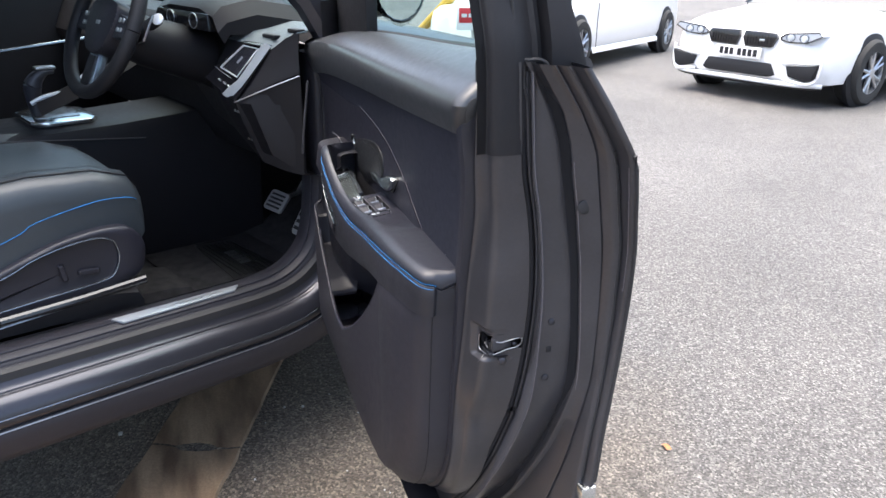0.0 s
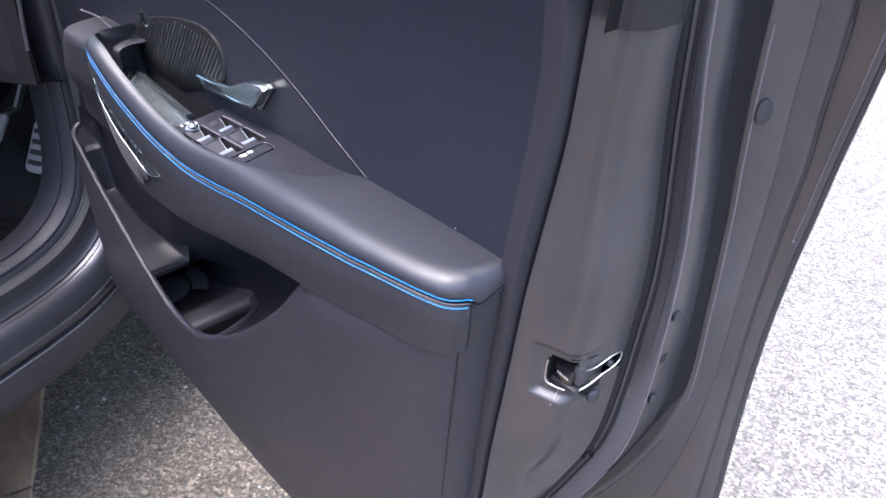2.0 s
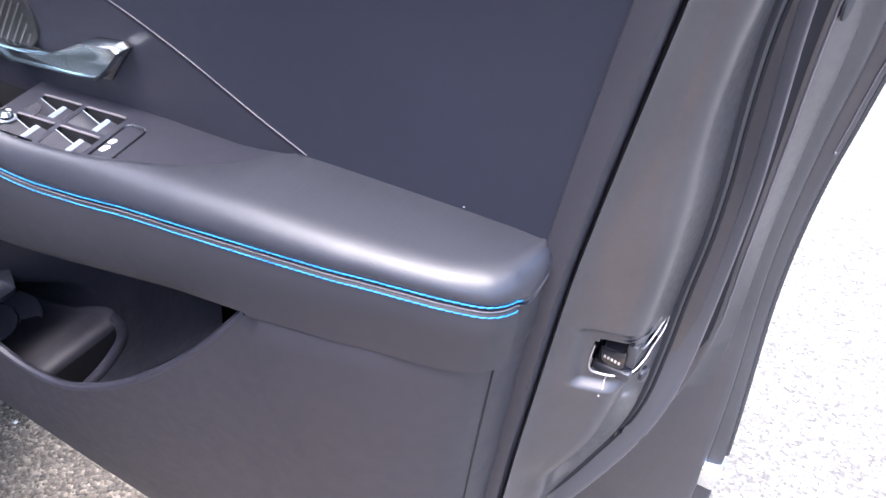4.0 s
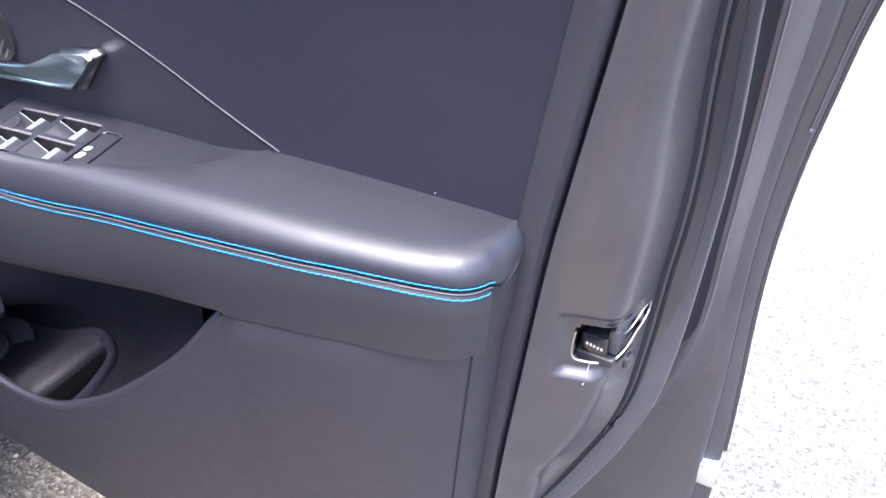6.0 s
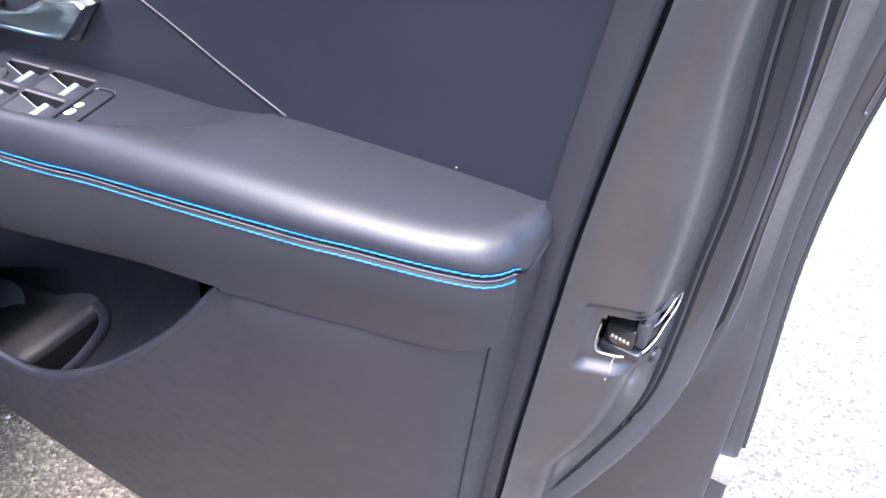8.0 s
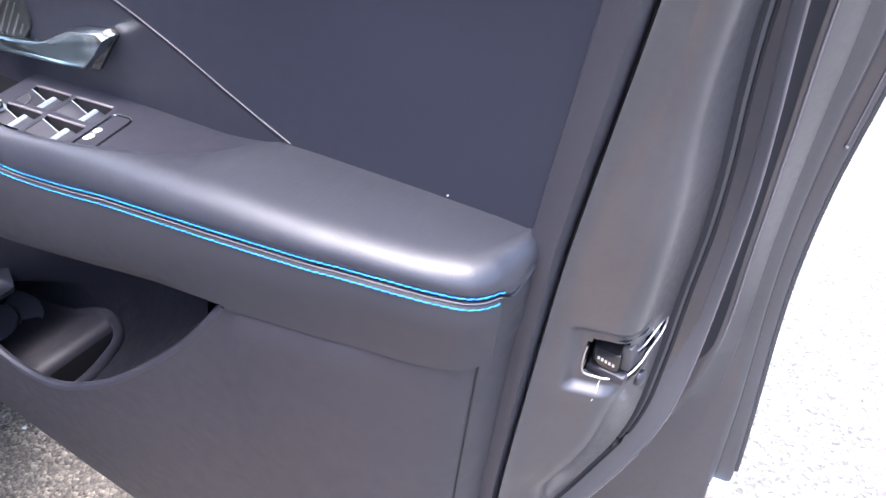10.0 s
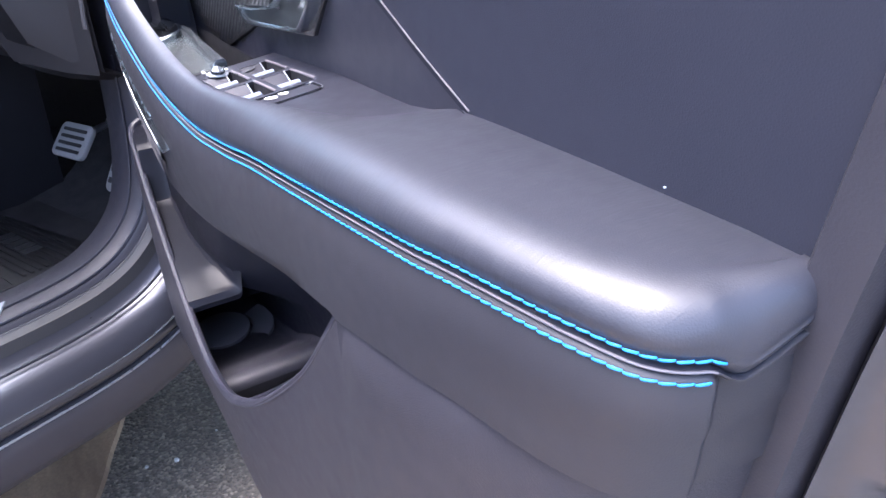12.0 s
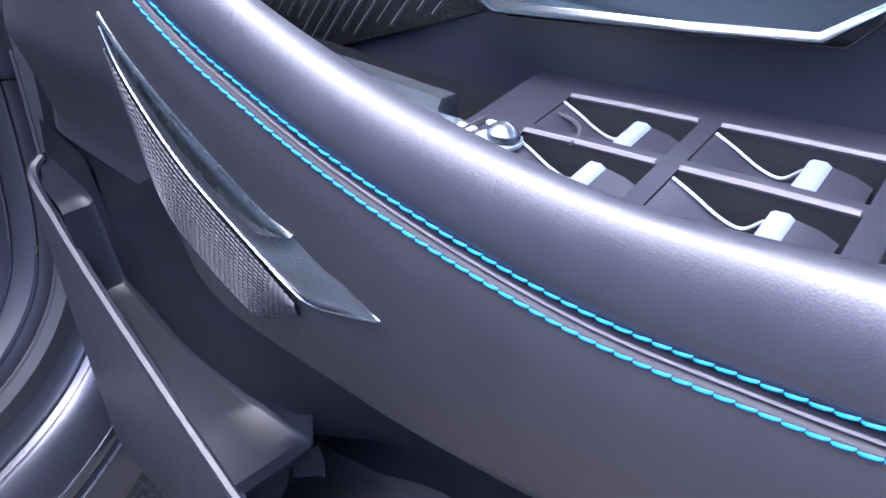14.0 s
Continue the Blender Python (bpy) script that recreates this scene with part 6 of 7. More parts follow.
cpart("lower_dash", loft([[(r, -0.085 + df, 0.885), (r, -0.05 + df, 0.80), (r, 0.02 + df, 0.725), (r, 0.15, 0.70), (r, 0.5, 0.69)] for r, df in ((-0.165, 0.0), (-0.25, 0.0), (-0.34, 0.03), (-0.6, 0.07))]), CABIN)
cpart("pillar_strip", tube([(-0.022, -0.012, 0.784), (-0.021, -0.009, 0.83), (-0.019, -0.003, 0.89), (-0.017, 0.004, 0.95)], 0.003, 8), RUBBER_GREY, None, "pale strip down the front pillar")
for k, (r, f, z) in enumerate(((-0.185, -0.082, 0.862), (-0.200, -0.082, 0.862), (-0.20, -0.050, 0.79), (-0.185, -0.050, 0.79), (-0.165, -0.045, 0.785))):
    cpart("dash_button", box(r - 0.004, r + 0.004, f - 0.004, f + 0.002, z - 0.003, z + 0.003, 0.001), STEEL)

# steering wheel, stalk, binnacle
SW = CAR @ pose(-0.435, -0.285, 1.045, 66, 0, 0)
circ = [Vector((0.178 * math.cos(t), 0.176 * math.sin(t) * (0.93 if math.sin(t) < 0 else 1), 0)) for t in [2 * math.pi * k / 48 for k in range(49)]]
wheel = part("steering_wheel", tube(circ, 0.0165, 12), PLASTIC_DARK, car, "black leather steering wheel with silver spoke trim", m=SW)
part("hub", prism([(p.x, p.z) for p in curve([(x, 0, y) for x, y in ((-0.075, 0.05), (0.0, 0.062), (0.075, 0.05), (0.082, 0.0), (0.055, -0.055), (0.0, -0.072), (-0.055, -0.055), (-0.082, 0.0), (-0.075, 0.05))], 5)[:-1]], "z", -0.03, 0.012, 0.008), PLASTIC, wheel, m=SW)
part("hub_mark", box(-0.012, 0.012, -0.003, 0.006, 0.012, 0.0135, 0.0005), SILVER, wheel, m=SW)
for s in (-1, 1):
    part("spoke", prism([(s * 0.07, 0.035), (s * 0.170, 0.02), (s * 0.170, -0.02), (s * 0.075, -0.025)], "z", -0.022, 0.002, 0.004), PLASTIC_SMOOTH, wheel, m=SW)
    for k in range(4):
        part("spoke_button", disc((s * (0.10 + 0.018 * (k % 2)), 0.018 - 0.022 * (k // 2), 0.002), (0, 0, 1), 0.006, 0.003, 12), STEEL, wheel, m=SW)
part("lower_spoke", prism([(-0.030, -0.065), (0.030, -0.065), (0.040, -0.160), (-0.040, -0.160)], "z", -0.022, 0.0, 0.004), CHROME_DARK, wheel, m=SW)
part("spoke_inset", prism([(-0.020, -0.075), (0.020, -0.075), (0.026, -0.148), (-0.026, -0.148)], "z", -0.005, 0.003, 0.002), PLASTIC_DARK, wheel, m=SW)
part("column", tube([SW @ Vector((0, 0, -0.02)), SW @ Vector((0, 0.0, -0.10)), SW @ Vector((0, 0.02, -0.26))], [0.05, 0.06, 0.07], 16), CABIN, wheel)
part("stalk", tube([SW @ Vector((0.07, 0.02, -0.06)), SW @ Vector((0.13, 0.03, -0.055)), SW @ Vector((0.17, 0.045, -0.05))], [0.008, 0.009, 0.010], 10), PLASTIC, wheel)
part("stalk_end", disc(SW @ Vector((0.172, 0.046, -0.046)), SW.to_3x3() @ Vector((0.5, 0.2, 0.9)), 0.0135, 0.004, 18, 0.002), VENT_SILVER, wheel, "bright round stalk end")
part("shift_paddle", prism([(0.115, 0.02), (0.175, 0.05), (0.170, -0.01), (0.12, -0.025)], "z", -0.035, -0.030, 0.001), STEEL, wheel, m=SW)
cpart("binnacle", loft([[(r, -0.055, 1.030), (r, -0.070, 1.06 + h), (r, -0.085, 1.085 + h), (r, -0.060, 1.108 + h), (r, 0.02, 1.125 + h), (r, 0.16, 1.105 + h), (r, 0.16, 1.03)] for r, h in ((-0.63, -0.05), (-0.60, -0.015), (-0.52, 0.0), (-0.35, 0.0), (-0.285, -0.015), (-0.26, -0.05))], True, True), CABIN, None, "black instrument hood")
cpart("display", prism([(-0.585, 1.035), (-0.575, 1.075), (-0.30, 1.075), (-0.29, 1.035)], "y", -0.092, -0.080, 0.002), GLOSS, None, "dark instrument display")
for r in (-0.50, -0.37):
    circ = [CAR @ Vector((r + 0.022 * math.cos(t), -0.094, 1.055 + 0.018 * math.sin(t))) for t in [2 * math.pi * k / 24 for k in range(25)]]
    part("dial_ring", tube(circ, 0.0012, 6), SILVER, car)

# centre console
rings = [[(-0.615, f, 0.33), (-0.610, f, z - 0.03), (-0.622, f, z - 0.006), (-0.645, f, z), (-0.86, f, z), (-0.885, f, z - 0.01), (-0.89, f, 0.33)] for f, z in ((-1.1, 0.70), (-0.6, 0.735), (-0.45, 0.765), (-0.2, 0.775), (0.0, 0.79), (0.2, 0.85))]
console = cpart("centre_console", loft(rings), CABIN, None, "black centre console")
cpart("gear_surround", prism([(-0.68, -0.415), (-0.655, -0.38), (-0.655, -0.27), (-0.69, -0.245), (-0.83, -0.245), (-0.865, -0.28), (-0.865, -0.38), (-0.84, -0.415)], "z", 0.770, 0.786, 0.005), CHROME, console, "satin chrome gear surround")
cpart("gear_inlay", prism([(-0.71, -0.395), (-0.695, -0.37), (-0.70, -0.285), (-0.79, -0.275), (-0.82, -0.30), (-0.82, -0.385)], "z", 0.786, 0.789, 0.001), CHROME_DARK, console)
cpart("gear_lever", tube(curve([(-0.75, -0.375, 0.78), (-0.75, -0.38, 0.83), (-0.748, -0.378, 0.87), (-0.742, -0.355, 0.898), (-0.735, -0.325, 0.902)]), [0.016, 0.0165, 0.017, 0.0172, 0.0175, 0.018, 0.0185, 0.019, 0.0195, 0.020, 0.0205, 0.021, 0.0215, 0.022, 0.0225, 0.023, 0.022, 0.021, 0.020, 0.019, 0.018, 0.017, 0.016, 0.015, 0.014, 0.013, 0.012, 0.010, 0.008, 0.007, 0.006, 0.005, 0.004][:33], 12), LEATHER, console, "black gear lever")
cpart("lever_cap", box(-0.760, -0.730, -0.37, -0.32, 0.908, 0.916, 0.003), SILVER, console)
cpart("console_grab", tube(curve([(-0.665, -0.41, 0.835), (-0.66, -0.378, 0.850), (-0.66, -0.324, 0.861), (-0.66, -0.294, 0.882), (-0.66, -0.26, 0.91)]), 0.006, 8), VENT_SILVER, console, "satin chrome grab rail")
cpart("console_wing", loft([[(-0.62, f, z), (-0.66, f, z + 0.03), (-0.70, f, z + 0.02)] for f, z in ((-0.40, 0.81), (-0.25, 0.87), (-0.10, 0.95), (0.0, 1.0))]), CABIN)
cpart("console_edge", tube([(-0.608, -0.75, 0.757), (-0.608, -0.493, 0.757), (-0.608, -0.353, 0.744), (-0.608, -0.15, 0.726)], 0.002, 6), RUBBER_GREY, console)
cpart("passenger_trim", tube([(-1.32, -0.32, 0.89), (-1.33, -0.10, 0.915), (-1.33, 0.02, 0.93)], 0.006, 8), CHROME_DARK)

# body shell: roof, far side, posts, bonnet, tail, wheels
out = [(-0.02, 0.60), (0.0, 0.70), (-0.01, 0.95), (-0.06, 1.10)]
cpart("roof", loft([[(-0.22 - q, f, z - 0.10), (-0.27 - q, f, z - 0.03), (-0.45, f, z), (-0.95, f, z + 0.015), (-1.45, f, z), (-1.63 + q, f, z - 0.03), (-1.68 + q, f, z - 0.10)] for f, z, q in ((-0.15, 1.46, 0.02), (-0.35, 1.58, 0.0), (-0.8, 1.635, 0), (-1.6, 1.62, 0), (-2.3, 1.54, 0.05), (-2.6, 1.45, 0.08))]), PAINT)
cpart("headlining", loft([[(r, f, z - dz) for r, dz in ((-0.30, 0.12), (-0.5, 0.085), (-0.95, 0.07), (-1.4, 0.085), (-1.6, 0.12))] for f, z in ((-0.2, 1.48), (-0.35, 1.56), (-0.8, 1.61), (-1.6, 1.59), (-2.3, 1.50))]), CARPET)
cpart("front_post", tube([(-0.05, 0.12, 1.0), (-0.09, 0.06, 1.12), (-0.17, -0.08, 1.30), (-0.25, -0.22, 1.47)], 0.04, 10), PAINT)
cpart("far_front_post", tube([(-1.85, 0.12, 1.0), (-1.81, 0.06, 1.12), (-1.73, -0.08, 1.30), (-1.65, -0.22, 1.47)], 0.04, 10), PAINT)
cpart("middle_post", tube([(-0.05, -1.22, 0.45), (-0.06, -1.20, 0.9), (-0.14, -1.24, 1.25), (-0.26, -1.30, 1.55)], 0.05, 10), PAINT)
cpart("rear_quarter", loft([[(0.0, f, zb), (0.012, f, 0.75), (0.0, f, 1.0), (-0.06, f, 1.10)] for f, zb in ((-1.24, 0.28), (-1.6, 0.30), (-1.9, 0.62), (-2.2, 0.72), (-2.5, 0.62), (-2.8, 0.35), (-3.05, 0.4))]), PAINT)
rsg = cpart("rear_side_glass", loft([[(-0.06, f, 1.10), (-0.20, f, 1.48)] for f in (-1.28, -1.8, -2.4)]), GLASS_DARK)
cpart("far_side", loft([[(-1.90, f, zb), (-1.915, f, 0.75), (-1.90, f, 1.0), (-1.84, f, 1.10)] for f, zb in ((0.15, 0.28), (-0.5, 0.28), (-1.3, 0.28), (-1.7, 0.30), (-1.9, 0.62), (-2.2, 0.72), (-2.5, 0.62), (-2.8, 0.35), (-3.05, 0.4))]), PAINT)
fsg = cpart("far_side_glass", loft([[(-1.84, f, 1.10), (-1.70, f, z)] for f, z in ((0.0, 1.15), (-0.25, 1.46), (-1.3, 1.52), (-2.4, 1.46))]), GLASS_DARK)
cpart("far_door_trim", loft([[(-1.78, f, 0.40), (-1.77, f, 0.8), (-1.80, f, 1.08)] for f in (0.15, -0.6, -1.3, -2.2)]), CABIN)
wsc = cpart("windscreen", loft([[(-0.16, 0.13, 1.07), (-0.6, 0.20, 1.06), (-0.95, 0.22, 1.06), (-1.3, 0.20, 1.06), (-1.74, 0.13, 1.07)], [(-0.30, -0.20, 1.44), (-0.6, -0.15, 1.47), (-0.95, -0.14, 1.48), (-1.3, -0.15, 1.47), (-1.60, -0.20, 1.44)]]), GLASS)
for pane_ob in (rsg, fsg, wsc):
    pane_ob.visible_shadow = False
cpart("bonnet", loft([[(-0.10, f, z - 0.06), (-0.25, f, z), (-0.95, f, z + 0.03), (-1.65, f, z), (-1.80, f, z - 0.06)] for f, z in ((0.16, 1.06), (0.5, 1.03), (0.9, 0.97), (1.15, 0.86), (1.22, 0.75))]), PAINT)
cpart("nose", loft([[(-0.02, f - 0.25, z), (-0.25, f, z), (-0.95, f + 0.05, z), (-1.65, f, z), (-1.88, f - 0.25, z)] for f, z in ((1.22, 0.75), (1.27, 0.6), (1.27, 0.4), (1.2, 0.28))]), PAINT)
cpart("front_wing", loft([[(0.0, f, zb), (0.01, f, 0.78), (-0.02, f, 0.95), (-0.10, f, 1.0 - 0.05 * f)] for f, zb in ((0.10, 0.30), (0.2, 0.32), (0.28, 0.60), (0.55, 0.76), (0.82, 0.60), (0.95, 0.35), (0.98, 0.40))]), PAINT)
cpart("far_front_wing", loft([[(-1.90, f, zb), (-1.91, f, 0.78), (-1.88, f, 0.95), (-1.80, f, 1.0 - 0.05 * f)] for f, zb in ((0.10, 0.30), (0.2, 0.32), (0.28, 0.60), (0.55, 0.76), (0.82, 0.60), (0.95, 0.35), (0.98, 0.40))]), PAINT)
cpart("tail", loft([[(-s, max(-3.05, f + 0.1), z), (-0.3 - 0.5 * s, f, z), (-0.95, f - 0.05, z), (-1.6 + 0.5 * s, f, z), (-1.9 + s, max(-3.05, f + 0.1), z)] for f, z, s in ((-3.15, 0.35, 0.0), (-3.2, 0.7, 0.0), (-3.1, 1.05, 0.03), (-2.95, 1.15, 0.08), (-2.62, 1.45, 0.26))]), PAINT)
cpart("bulkhead", loft([[(r, 0.56, z) for z in (0.3, 0.7, 0.92)] for r in (-0.06, -0.95, -1.85)]), PLASTIC_DARK)
cpart("underside", loft([[(r, f, 0.30) for r in (-0.03, -0.95, -1.87)] for f in (-2.9, -1.3, 0.2, 1.15)]), PLASTIC_DARK)
cpart("rear_bulkhead", loft([[(r, -2.5, z) for z in (0.3, 0.8, 1.2)] for r in (-0.06, -0.95, -1.85)]), PLASTIC_DARK)
cpart("rear_bench", box(-1.75, -0.15, -2.2, -1.6, 0.45, 0.75, 0.08), SEAT_LEATHER)


def road_wheel(m, parent, r=0.34, w=0.23, spokes=5, name="wheel"):
    """Tyre, rim and spokes about the local y axis."""
    ring = [(0.62, -0.5), (0.66, -0.52), (0.90, -0.5), (0.985, -0.36), (1.0, -0.2), (1.0, 0.2), (0.985, 0.36), (0.90, 0.5), (0.66, 0.52), (0.62, 0.5)]
    rows = [[(q * r * math.cos(t), s * w, q * r * math.sin(t)) for q, s in ring] for t in [2 * math.pi * k / 36 for k in range(37)]]
    part("tyre", loft(rows), TYRE, parent, m=m)
    b = bmesh.new()
    prof = [(0.66, 0.50), (0.62, 0.48), (0.60, 0.36), (0.58, -0.4)]
    loft([[(q * r * math.cos(t), s * w, q * r * math.sin(t)) for q, s in prof] for t in [2 * math.pi * k / 36 for k in range(37)]], bm=b)
    rim_ob = part("rim", b, ALLOY, parent, "silver alloy wheel", m=m)
    for k in range(spokes):
        for off in (-0.16, 0.16):
            t = 2 * math.pi * k / spokes + off * 0.5
            t2 = 2 * math.pi * k / spokes + off * 1.3
            pts = [m @ Vector((0.12 * r * math.cos(t), 0.40 * w, 0.12 * r * math.sin(t))), m @ Vector((0.63 * r * math.cos(t2), 0.46 * w, 0.63 * r * math.sin(t2)))]
            part("spoke", tube(pts, [0.022, 0.014], 6), ALLOY, rim_ob)
    part("hub_cap", disc(m @ Vector((0, 0.36 * w, 0)), m.to_3x3() @ Vector((0, 1, 0)), 0.16 * r, 0.03, 16, 0.004), ALLOY, rim_ob)
    part("brake_disc", disc(m @ Vector((0, -0.05 * w, 0)), m.to_3x3() @ Vector((0, 1, 0)), 0.5 * r, 0.01, 24, 0.0), STEEL, rim_ob)


for r_, f_, turn in ((-0.09, 0.55, -90), (-1.81, 0.55, 90), (-0.09, -2.15, -90), (-1.81, -2.15, 90)):
    road_wheel(CAR @ pose(r_, f_, 0.306, 0, 0, turn), car, 0.355, 0.23)


# ================= parked white cars =================
def parked_car(m, label, sporty, longer=0.0):
    """A white saloon, nose at y = 0 pointing along -y, x across."""
    ob = thing("parked_car", m @ Vector((0, 1.5, 0)), label, "car", "parked white cars")

    def p(name, bm, mat, parent=None, lab="", smooth=40):
        return part(name, bm, mat, parent or ob, lab, smooth, m)
    st = ((0.0, 0.50, 0.30, 0.62), (0.03, 0.70, 0.24, 0.69), (0.10, 0.84, 0.21, 0.745), (0.22, 0.91, 0.20, 0.79), (0.5, 0.935, 0.20, 0.84), (1.0, 0.935, 0.20, 0.90), (1.35, 0.935, 0.20, 0.94), (2.6, 0.93, 0.20, 0.96), (3.6, 0.93, 0.22, 0.98), (4.3, 0.90, 0.26, 0.98), (4.6, 0.80, 0.32, 0.90), (4.67, 0.6, 0.40, 0.80))
    st = [(y if y < 2 else y + longer, w, b, h) for y, w, b, h in st]
    rings = []
    for y, w, b, h in st:
        half = [(0, b), (w * 0.8, b), (w * 0.96, b + 0.04), (w, b + 0.16), (w * 1.0, b + 0.36), (w * 0.97, h - 0.10), (w * 0.86, h - 0.03), (w * 0.55, h + 0.005), (0, h + 0.02)]
        rings.append([(x, y, z) for x, z in half] + [(-x, y, z) for x, z in half[-2:0:-1]])
    p("body", loft(rings, True, True), WHITE_PAINT)
    cab = ((1.25, 0.80, 0.95, 0.93), (1.75, 0.72, 1.30, 0.95), (2.1, 0.66, 1.385, 0.96), (2.8, 0.66, 1.39, 0.97), (3.4 + longer, 0.68, 1.30, 0.98), (4.0 + longer, 0.76, 1.0, 0.98))
    p("roof", loft([[(x * w, y, z - 0.02 * x * x) for x in (-0.97, -0.5, 0, 0.5, 0.97)] for y, w, z, b in cab[1:5]]), WHITE_PAINT)
    p("cabin_glass", loft([[(-0.86, y, b), (-w, y, z - 0.03), (w, y, z - 0.03), (0.86, y, b)] for y, w, z, b in cab]), GLASS_DARK)
    for sx in (-1, 1):
        for wy in (0.83, 3.64 + longer):
            p("arch_liner", disc((sx * 0.875, wy, 0.335), (sx, 0, 0), 0.385, 0.065, 28), PLASTIC_DARK)
            road_wheel(m @ pose(sx * 0.86, wy, 0.335, 0, 0, -90 if sx > 0 else 90), ob, 0.335, 0.24)
        p("door_line", tube([(sx * 0.94, 1.38, 0.28), (sx * 0.942, 1.36, 0.6), (sx * 0.925, 1.42, 0.93)], 0.004, 6), PLASTIC_DARK)
        p("side_skirt", loft([[(sx * 0.90, y, 0.20), (sx * 0.955, y, 0.215), (sx * 0.95, y, 0.26), (sx * 0.93, y, 0.29)] for y in (1.25, 2.2, 3.2 + longer)]), WHITE_PAINT)
    if sporty:
        for sx in (-1, 1):
            g = p("kidney_grille", prism([(sx * a + sx * 0.205, b) for a, b in ((-0.185, 0.640), (-0.165, 0.705), (0.155, 0.700), (0.190, 0.655), (0.145, 0.560), (-0.150, 0.552))], "y", -0.035, 0.03, 0.006), GLOSS, None, "gloss black kidney-shaped grille")
            for k in range(9):
                p("grille_bar", box(sx * 0.205 - 0.13 + 0.032 * k - 0.004, sx * 0.205 - 0.13 + 0.032 * k + 0.004, -0.042, -0.034, 0.57, 0.69, 0.002), GLOSS, g)
            p("lamp_outline", tube([(a, -0.004, b) for a, b in ((sx * 0.42, 0.665), (sx * 0.48, 0.705), (sx * 0.60, 0.715), (sx * 0.80, 0.735), (sx * 0.835, 0.70), (sx * 0.70, 0.635), (sx * 0.52, 0.625), (sx * 0.43, 0.64), (sx * 0.42, 0.665))], 0.007, 6), PLASTIC_DARK)
            lamp = p("headlight", prism([(sx * 0.42, 0.665), (sx * 0.48, 0.705), (sx * 0.60, 0.715), (sx * 0.80, 0.735), (sx * 0.835, 0.70), (sx * 0.70, 0.635), (sx * 0.52, 0.625), (sx * 0.43, 0.64)], "y", 0.0, 0.20, 0.008), LAMP, None, "clear glass headlight")
            for kx in (0.52, 0.66):
                p("lamp_ring", tube([(sx * kx + 0.045 * math.cos(t), -0.004 + 0.0, 0.672 + 0.036 * math.sin(t)) for t in [2 * math.pi * k / 20 for k in range(21)]], 0.006, 6), CHROME_DARK, lamp)
                p("lamp_lens", disc((sx * kx, 0.0, 0.672), (0, -1, 0), 0.03, 0.006, 16, 0.004), LAMP, lamp)
            p("side_inlet", prism([(sx * 0.52, 0.40), (sx * 0.76, 0.42), (sx * 0.84, 0.44), (sx * 0.80, 0.29), (sx * 0.74, 0.265), (sx * 0.56, 0.30)], "y", -0.008, 0.16, 0.006), PLASTIC_DARK, None, "black bumper inlet")
            p("inlet_edge", tube(curve([(sx * 0.84, 0.03, 0.50), (sx * 0.855, 0.035, 0.42), (sx * 0.83, 0.03, 0.29), (sx * 0.74, 0.0, 0.245), (sx * 0.52, -0.01, 0.27)]), 0.016, 8), WHITE_PAINT)
            p("inlet_blade", tube(curve([(sx * 0.48, -0.012, 0.42), (sx * 0.66, -0.004, 0.437), (sx * 0.84, 0.03, 0.452)]), 0.013, 8), WHITE_PAINT)
        p("lower_inlet", prism([(-0.42, 0.30), (-0.36, 0.405), (0.36, 0.405), (0.42, 0.30), (0.36, 0.275), (-0.36, 0.275)], "y", -0.030, 0.05, 0.006), PLASTIC_DARK, None, "black mesh lower air intake")
        p("splitter", tube(curve([(-0.86, 0.12, 0.23), (-0.6, 0.0, 0.225), (0, -0.035, 0.23), (0.6, 0.0, 0.225), (0.86, 0.12, 0.23)]), 0.022, 8), WHITE_PAINT)
        p("chin", tube(curve([(-0.84, 0.14, 0.20), (-0.6, 0.03, 0.195), (0, -0.01, 0.195), (0.6, 0.03, 0.195), (0.84, 0.14, 0.20)]), 0.014, 8), PLASTIC_DARK)
        plate_ob = p("number_plate", box(-0.26, 0.26, -0.052, -0.036, 0.435, 0.545, 0.003), PLATE, None, "white number plate with dark bars")
        for k in range(7):
            x = 0.195 - 0.060 * k - (0.03 if k > 3 else 0)
            p("plate_bar", box(x - 0.022, x + 0.022, -0.0535, -0.0515, 0.455, 0.525), PLASTIC_DARK, plate_ob, smooth=0)
        p("bonnet_line", tube(curve([(-0.80, 0.22, 0.765), (-0.40, 0.06, 0.735), (0, 0.02, 0.725), (0.40, 0.06, 0.735), (0.80, 0.22, 0.765)]), 0.003, 6), PLASTIC_DARK)
        p("badge", box(0.215, 0.275, -0.044, -0.036, 0.615, 0.635, 0.002), CHROME, None)
    return ob


parked_car(SLOPE @ pose(-5.62, 5.17, 0, 0, 0, 16.7), "white sports saloon with black grille and wide air inlets", True)
parked_car(SLOPE @ pose(-7.93, 3.20, 0, 0, 0, 37.8), "long white saloon parked side-on on asphalt", False, 0.7)

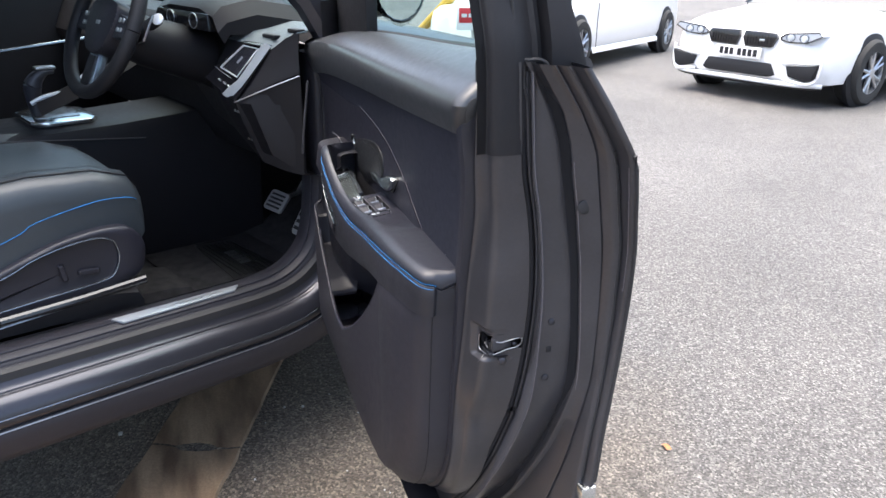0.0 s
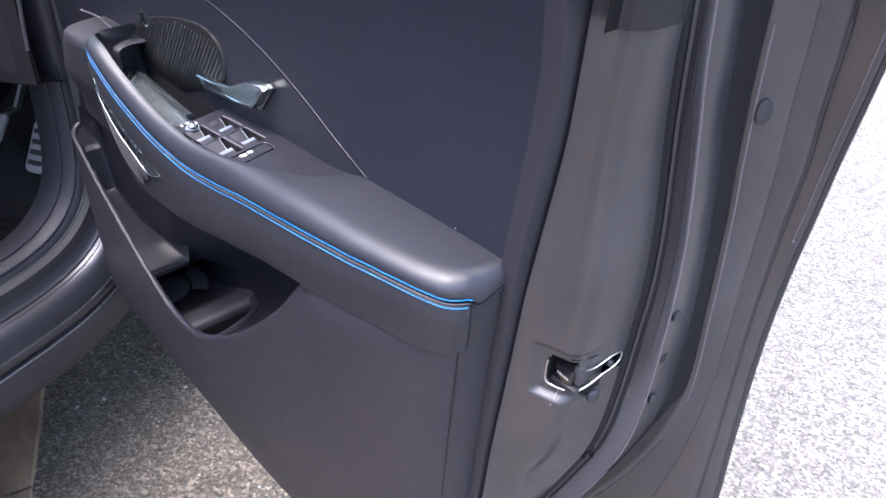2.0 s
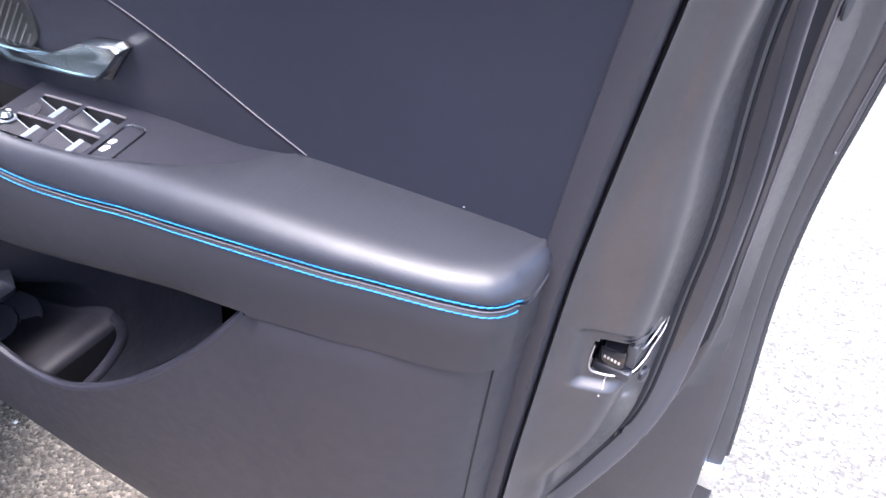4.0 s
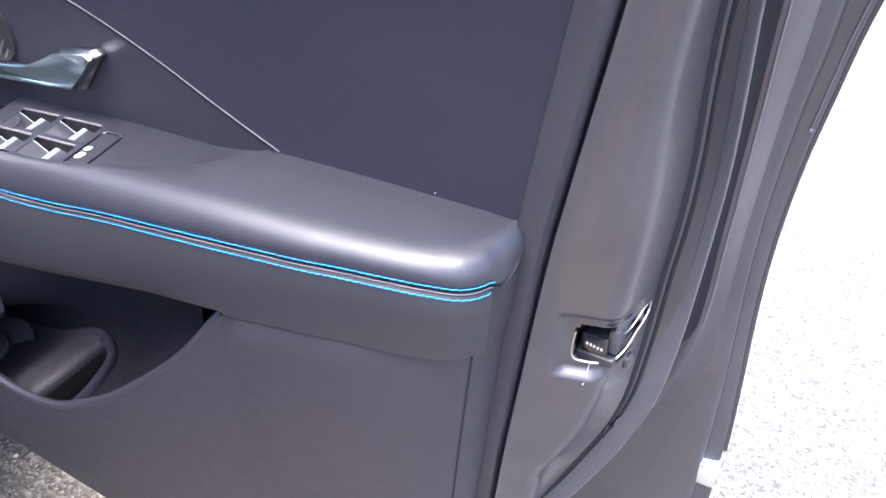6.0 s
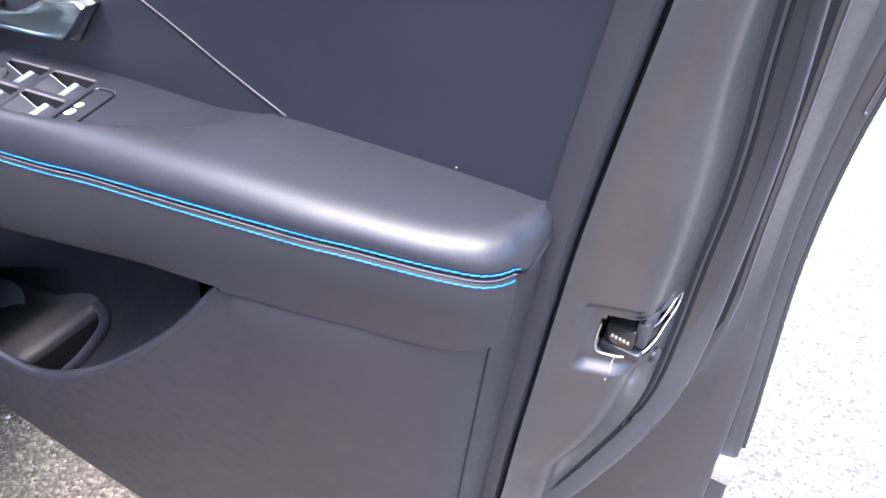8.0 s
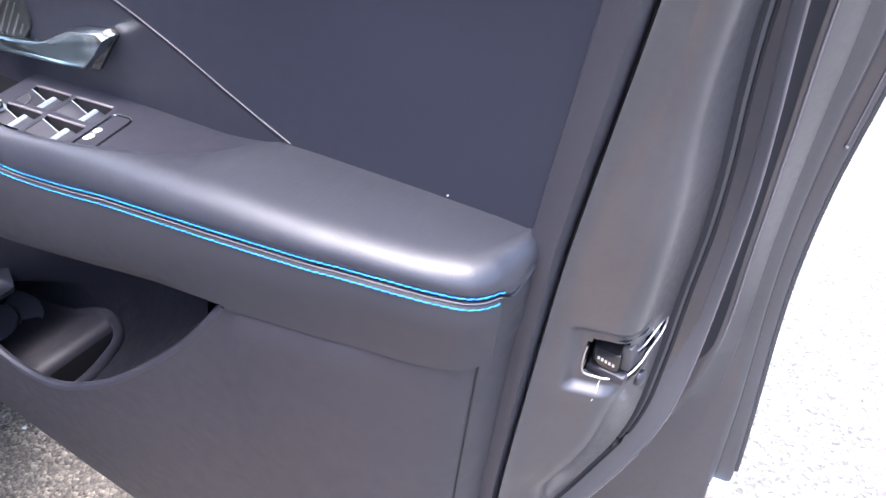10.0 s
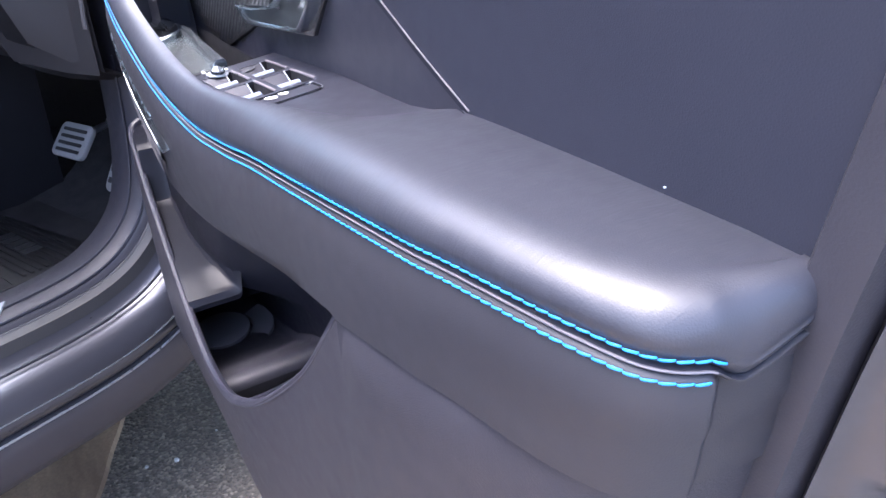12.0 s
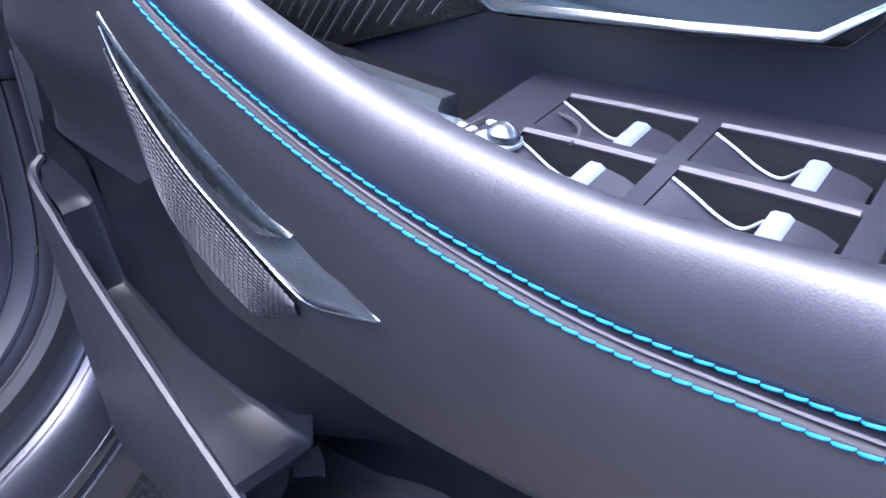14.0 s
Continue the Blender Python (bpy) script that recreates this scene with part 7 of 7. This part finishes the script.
# sign board and yellow rail seen through the side window
sign = thing("sign_board", (-7.3, 2.85, -0.232), "white sign board with a red panel on a post", "sign")
SG = pose(-7.3, 2.85, -0.73, 0, 0, 68)
part("board", box(-0.20, 0.20, -0.012, 0.012, 1.07, 1.33, 0.006), WHITE_PAINT, sign, m=SG)
part("red_panel", box(-0.17, 0.17, -0.017, -0.011, 1.15, 1.31, 0.002), RED, sign, m=SG)
for k, w in enumerate((0.10, 0.07, 0.12, 0.06)):
    part("word_bar", box(-0.11 + 0.07 * k - 0.3 * w, -0.11 + 0.07 * k + 0.3 * w, -0.020, -0.016, 1.21, 1.25), WHITE_MARK, sign, smooth=0, m=SG)
part("post", tube([SG @ Vector((0.0, 0.02, 0.49)), SG @ Vector((0.0, 0.02, 1.2))], 0.03, 10), STEEL, sign)
rail = thing("yellow_rail", (-9.85, 2.64, -0.27), "yellow painted steel prop", "rail")
part("prop", tube([(-9.85, 2.64, -0.27), (-9.25, 2.85, 0.17), (-7.81, 3.35, 1.23)], 0.06, 10), YELLOW, rail)

# ---- stitches: two rows of separate threads on the armrest ----
b = bmesh.new()
tube([(-0.0020, 0, -0.0003), (-0.0016, 0, 0.0), (-0.0008, 0, 0.0001), (0.0008, 0, 0.0001), (0.0016, 0, 0.0), (0.0020, 0, -0.0003)], [0.00026, 0.00038, 0.00044, 0.00044, 0.00038, 0.00026], 7, b)
stitch_mesh = finish(b, THREAD, 60)
stitch_mesh.name = "stitch"
late = []


def stitch_row(frames):
    pitch, carry = 0.0043, 0.0
    for (a, d, nn), (c, _, _) in zip(frames, frames[1:]):
        seg = (c - a)
        L = seg.length
        while carry < L:
            pos = a + seg * (carry / L)
            t = seg.normalized()
            up = nn
            side = up.cross(t).normalized()
            t2 = (t + side * 0.12).normalized()
            side = up.cross(t2).normalized()
            mat_ = Matrix((t2, side, up)).transposed().to_4x4()
            mat_.translation = pos
            late.append(mat_)
            carry += pitch
        carry -= L


stitch_row(seams_a)
stitch_row(seams_b)
near = [q for q in late if -0.55 < q.translation.x < 0.02]
near = sorted(near, key=lambda q: abs(q.translation.x + 0.24))[:300]
chosen = {id(q) for q in near}
for q in near:
    ob = new("stitch", stitch_mesh)
    ob.parent = door
    ob.matrix_basis = q
rest = bmesh.new()
for q in late:
    if id(q) not in chosen:
        tmp = bmesh.new()
        tmp.from_mesh(stitch_mesh)
        tmp.transform(q)
        me = bpy.data.meshes.new("tmp")
        tmp.to_mesh(me)
        tmp.free()
        rest.from_mesh(me)
        bpy.data.meshes.remove(me)
far_stitches = part("far_stitches", rest, THREAD, door, "blue stitching towards the pull handle")
far_stitches["kind"] = "stuff"
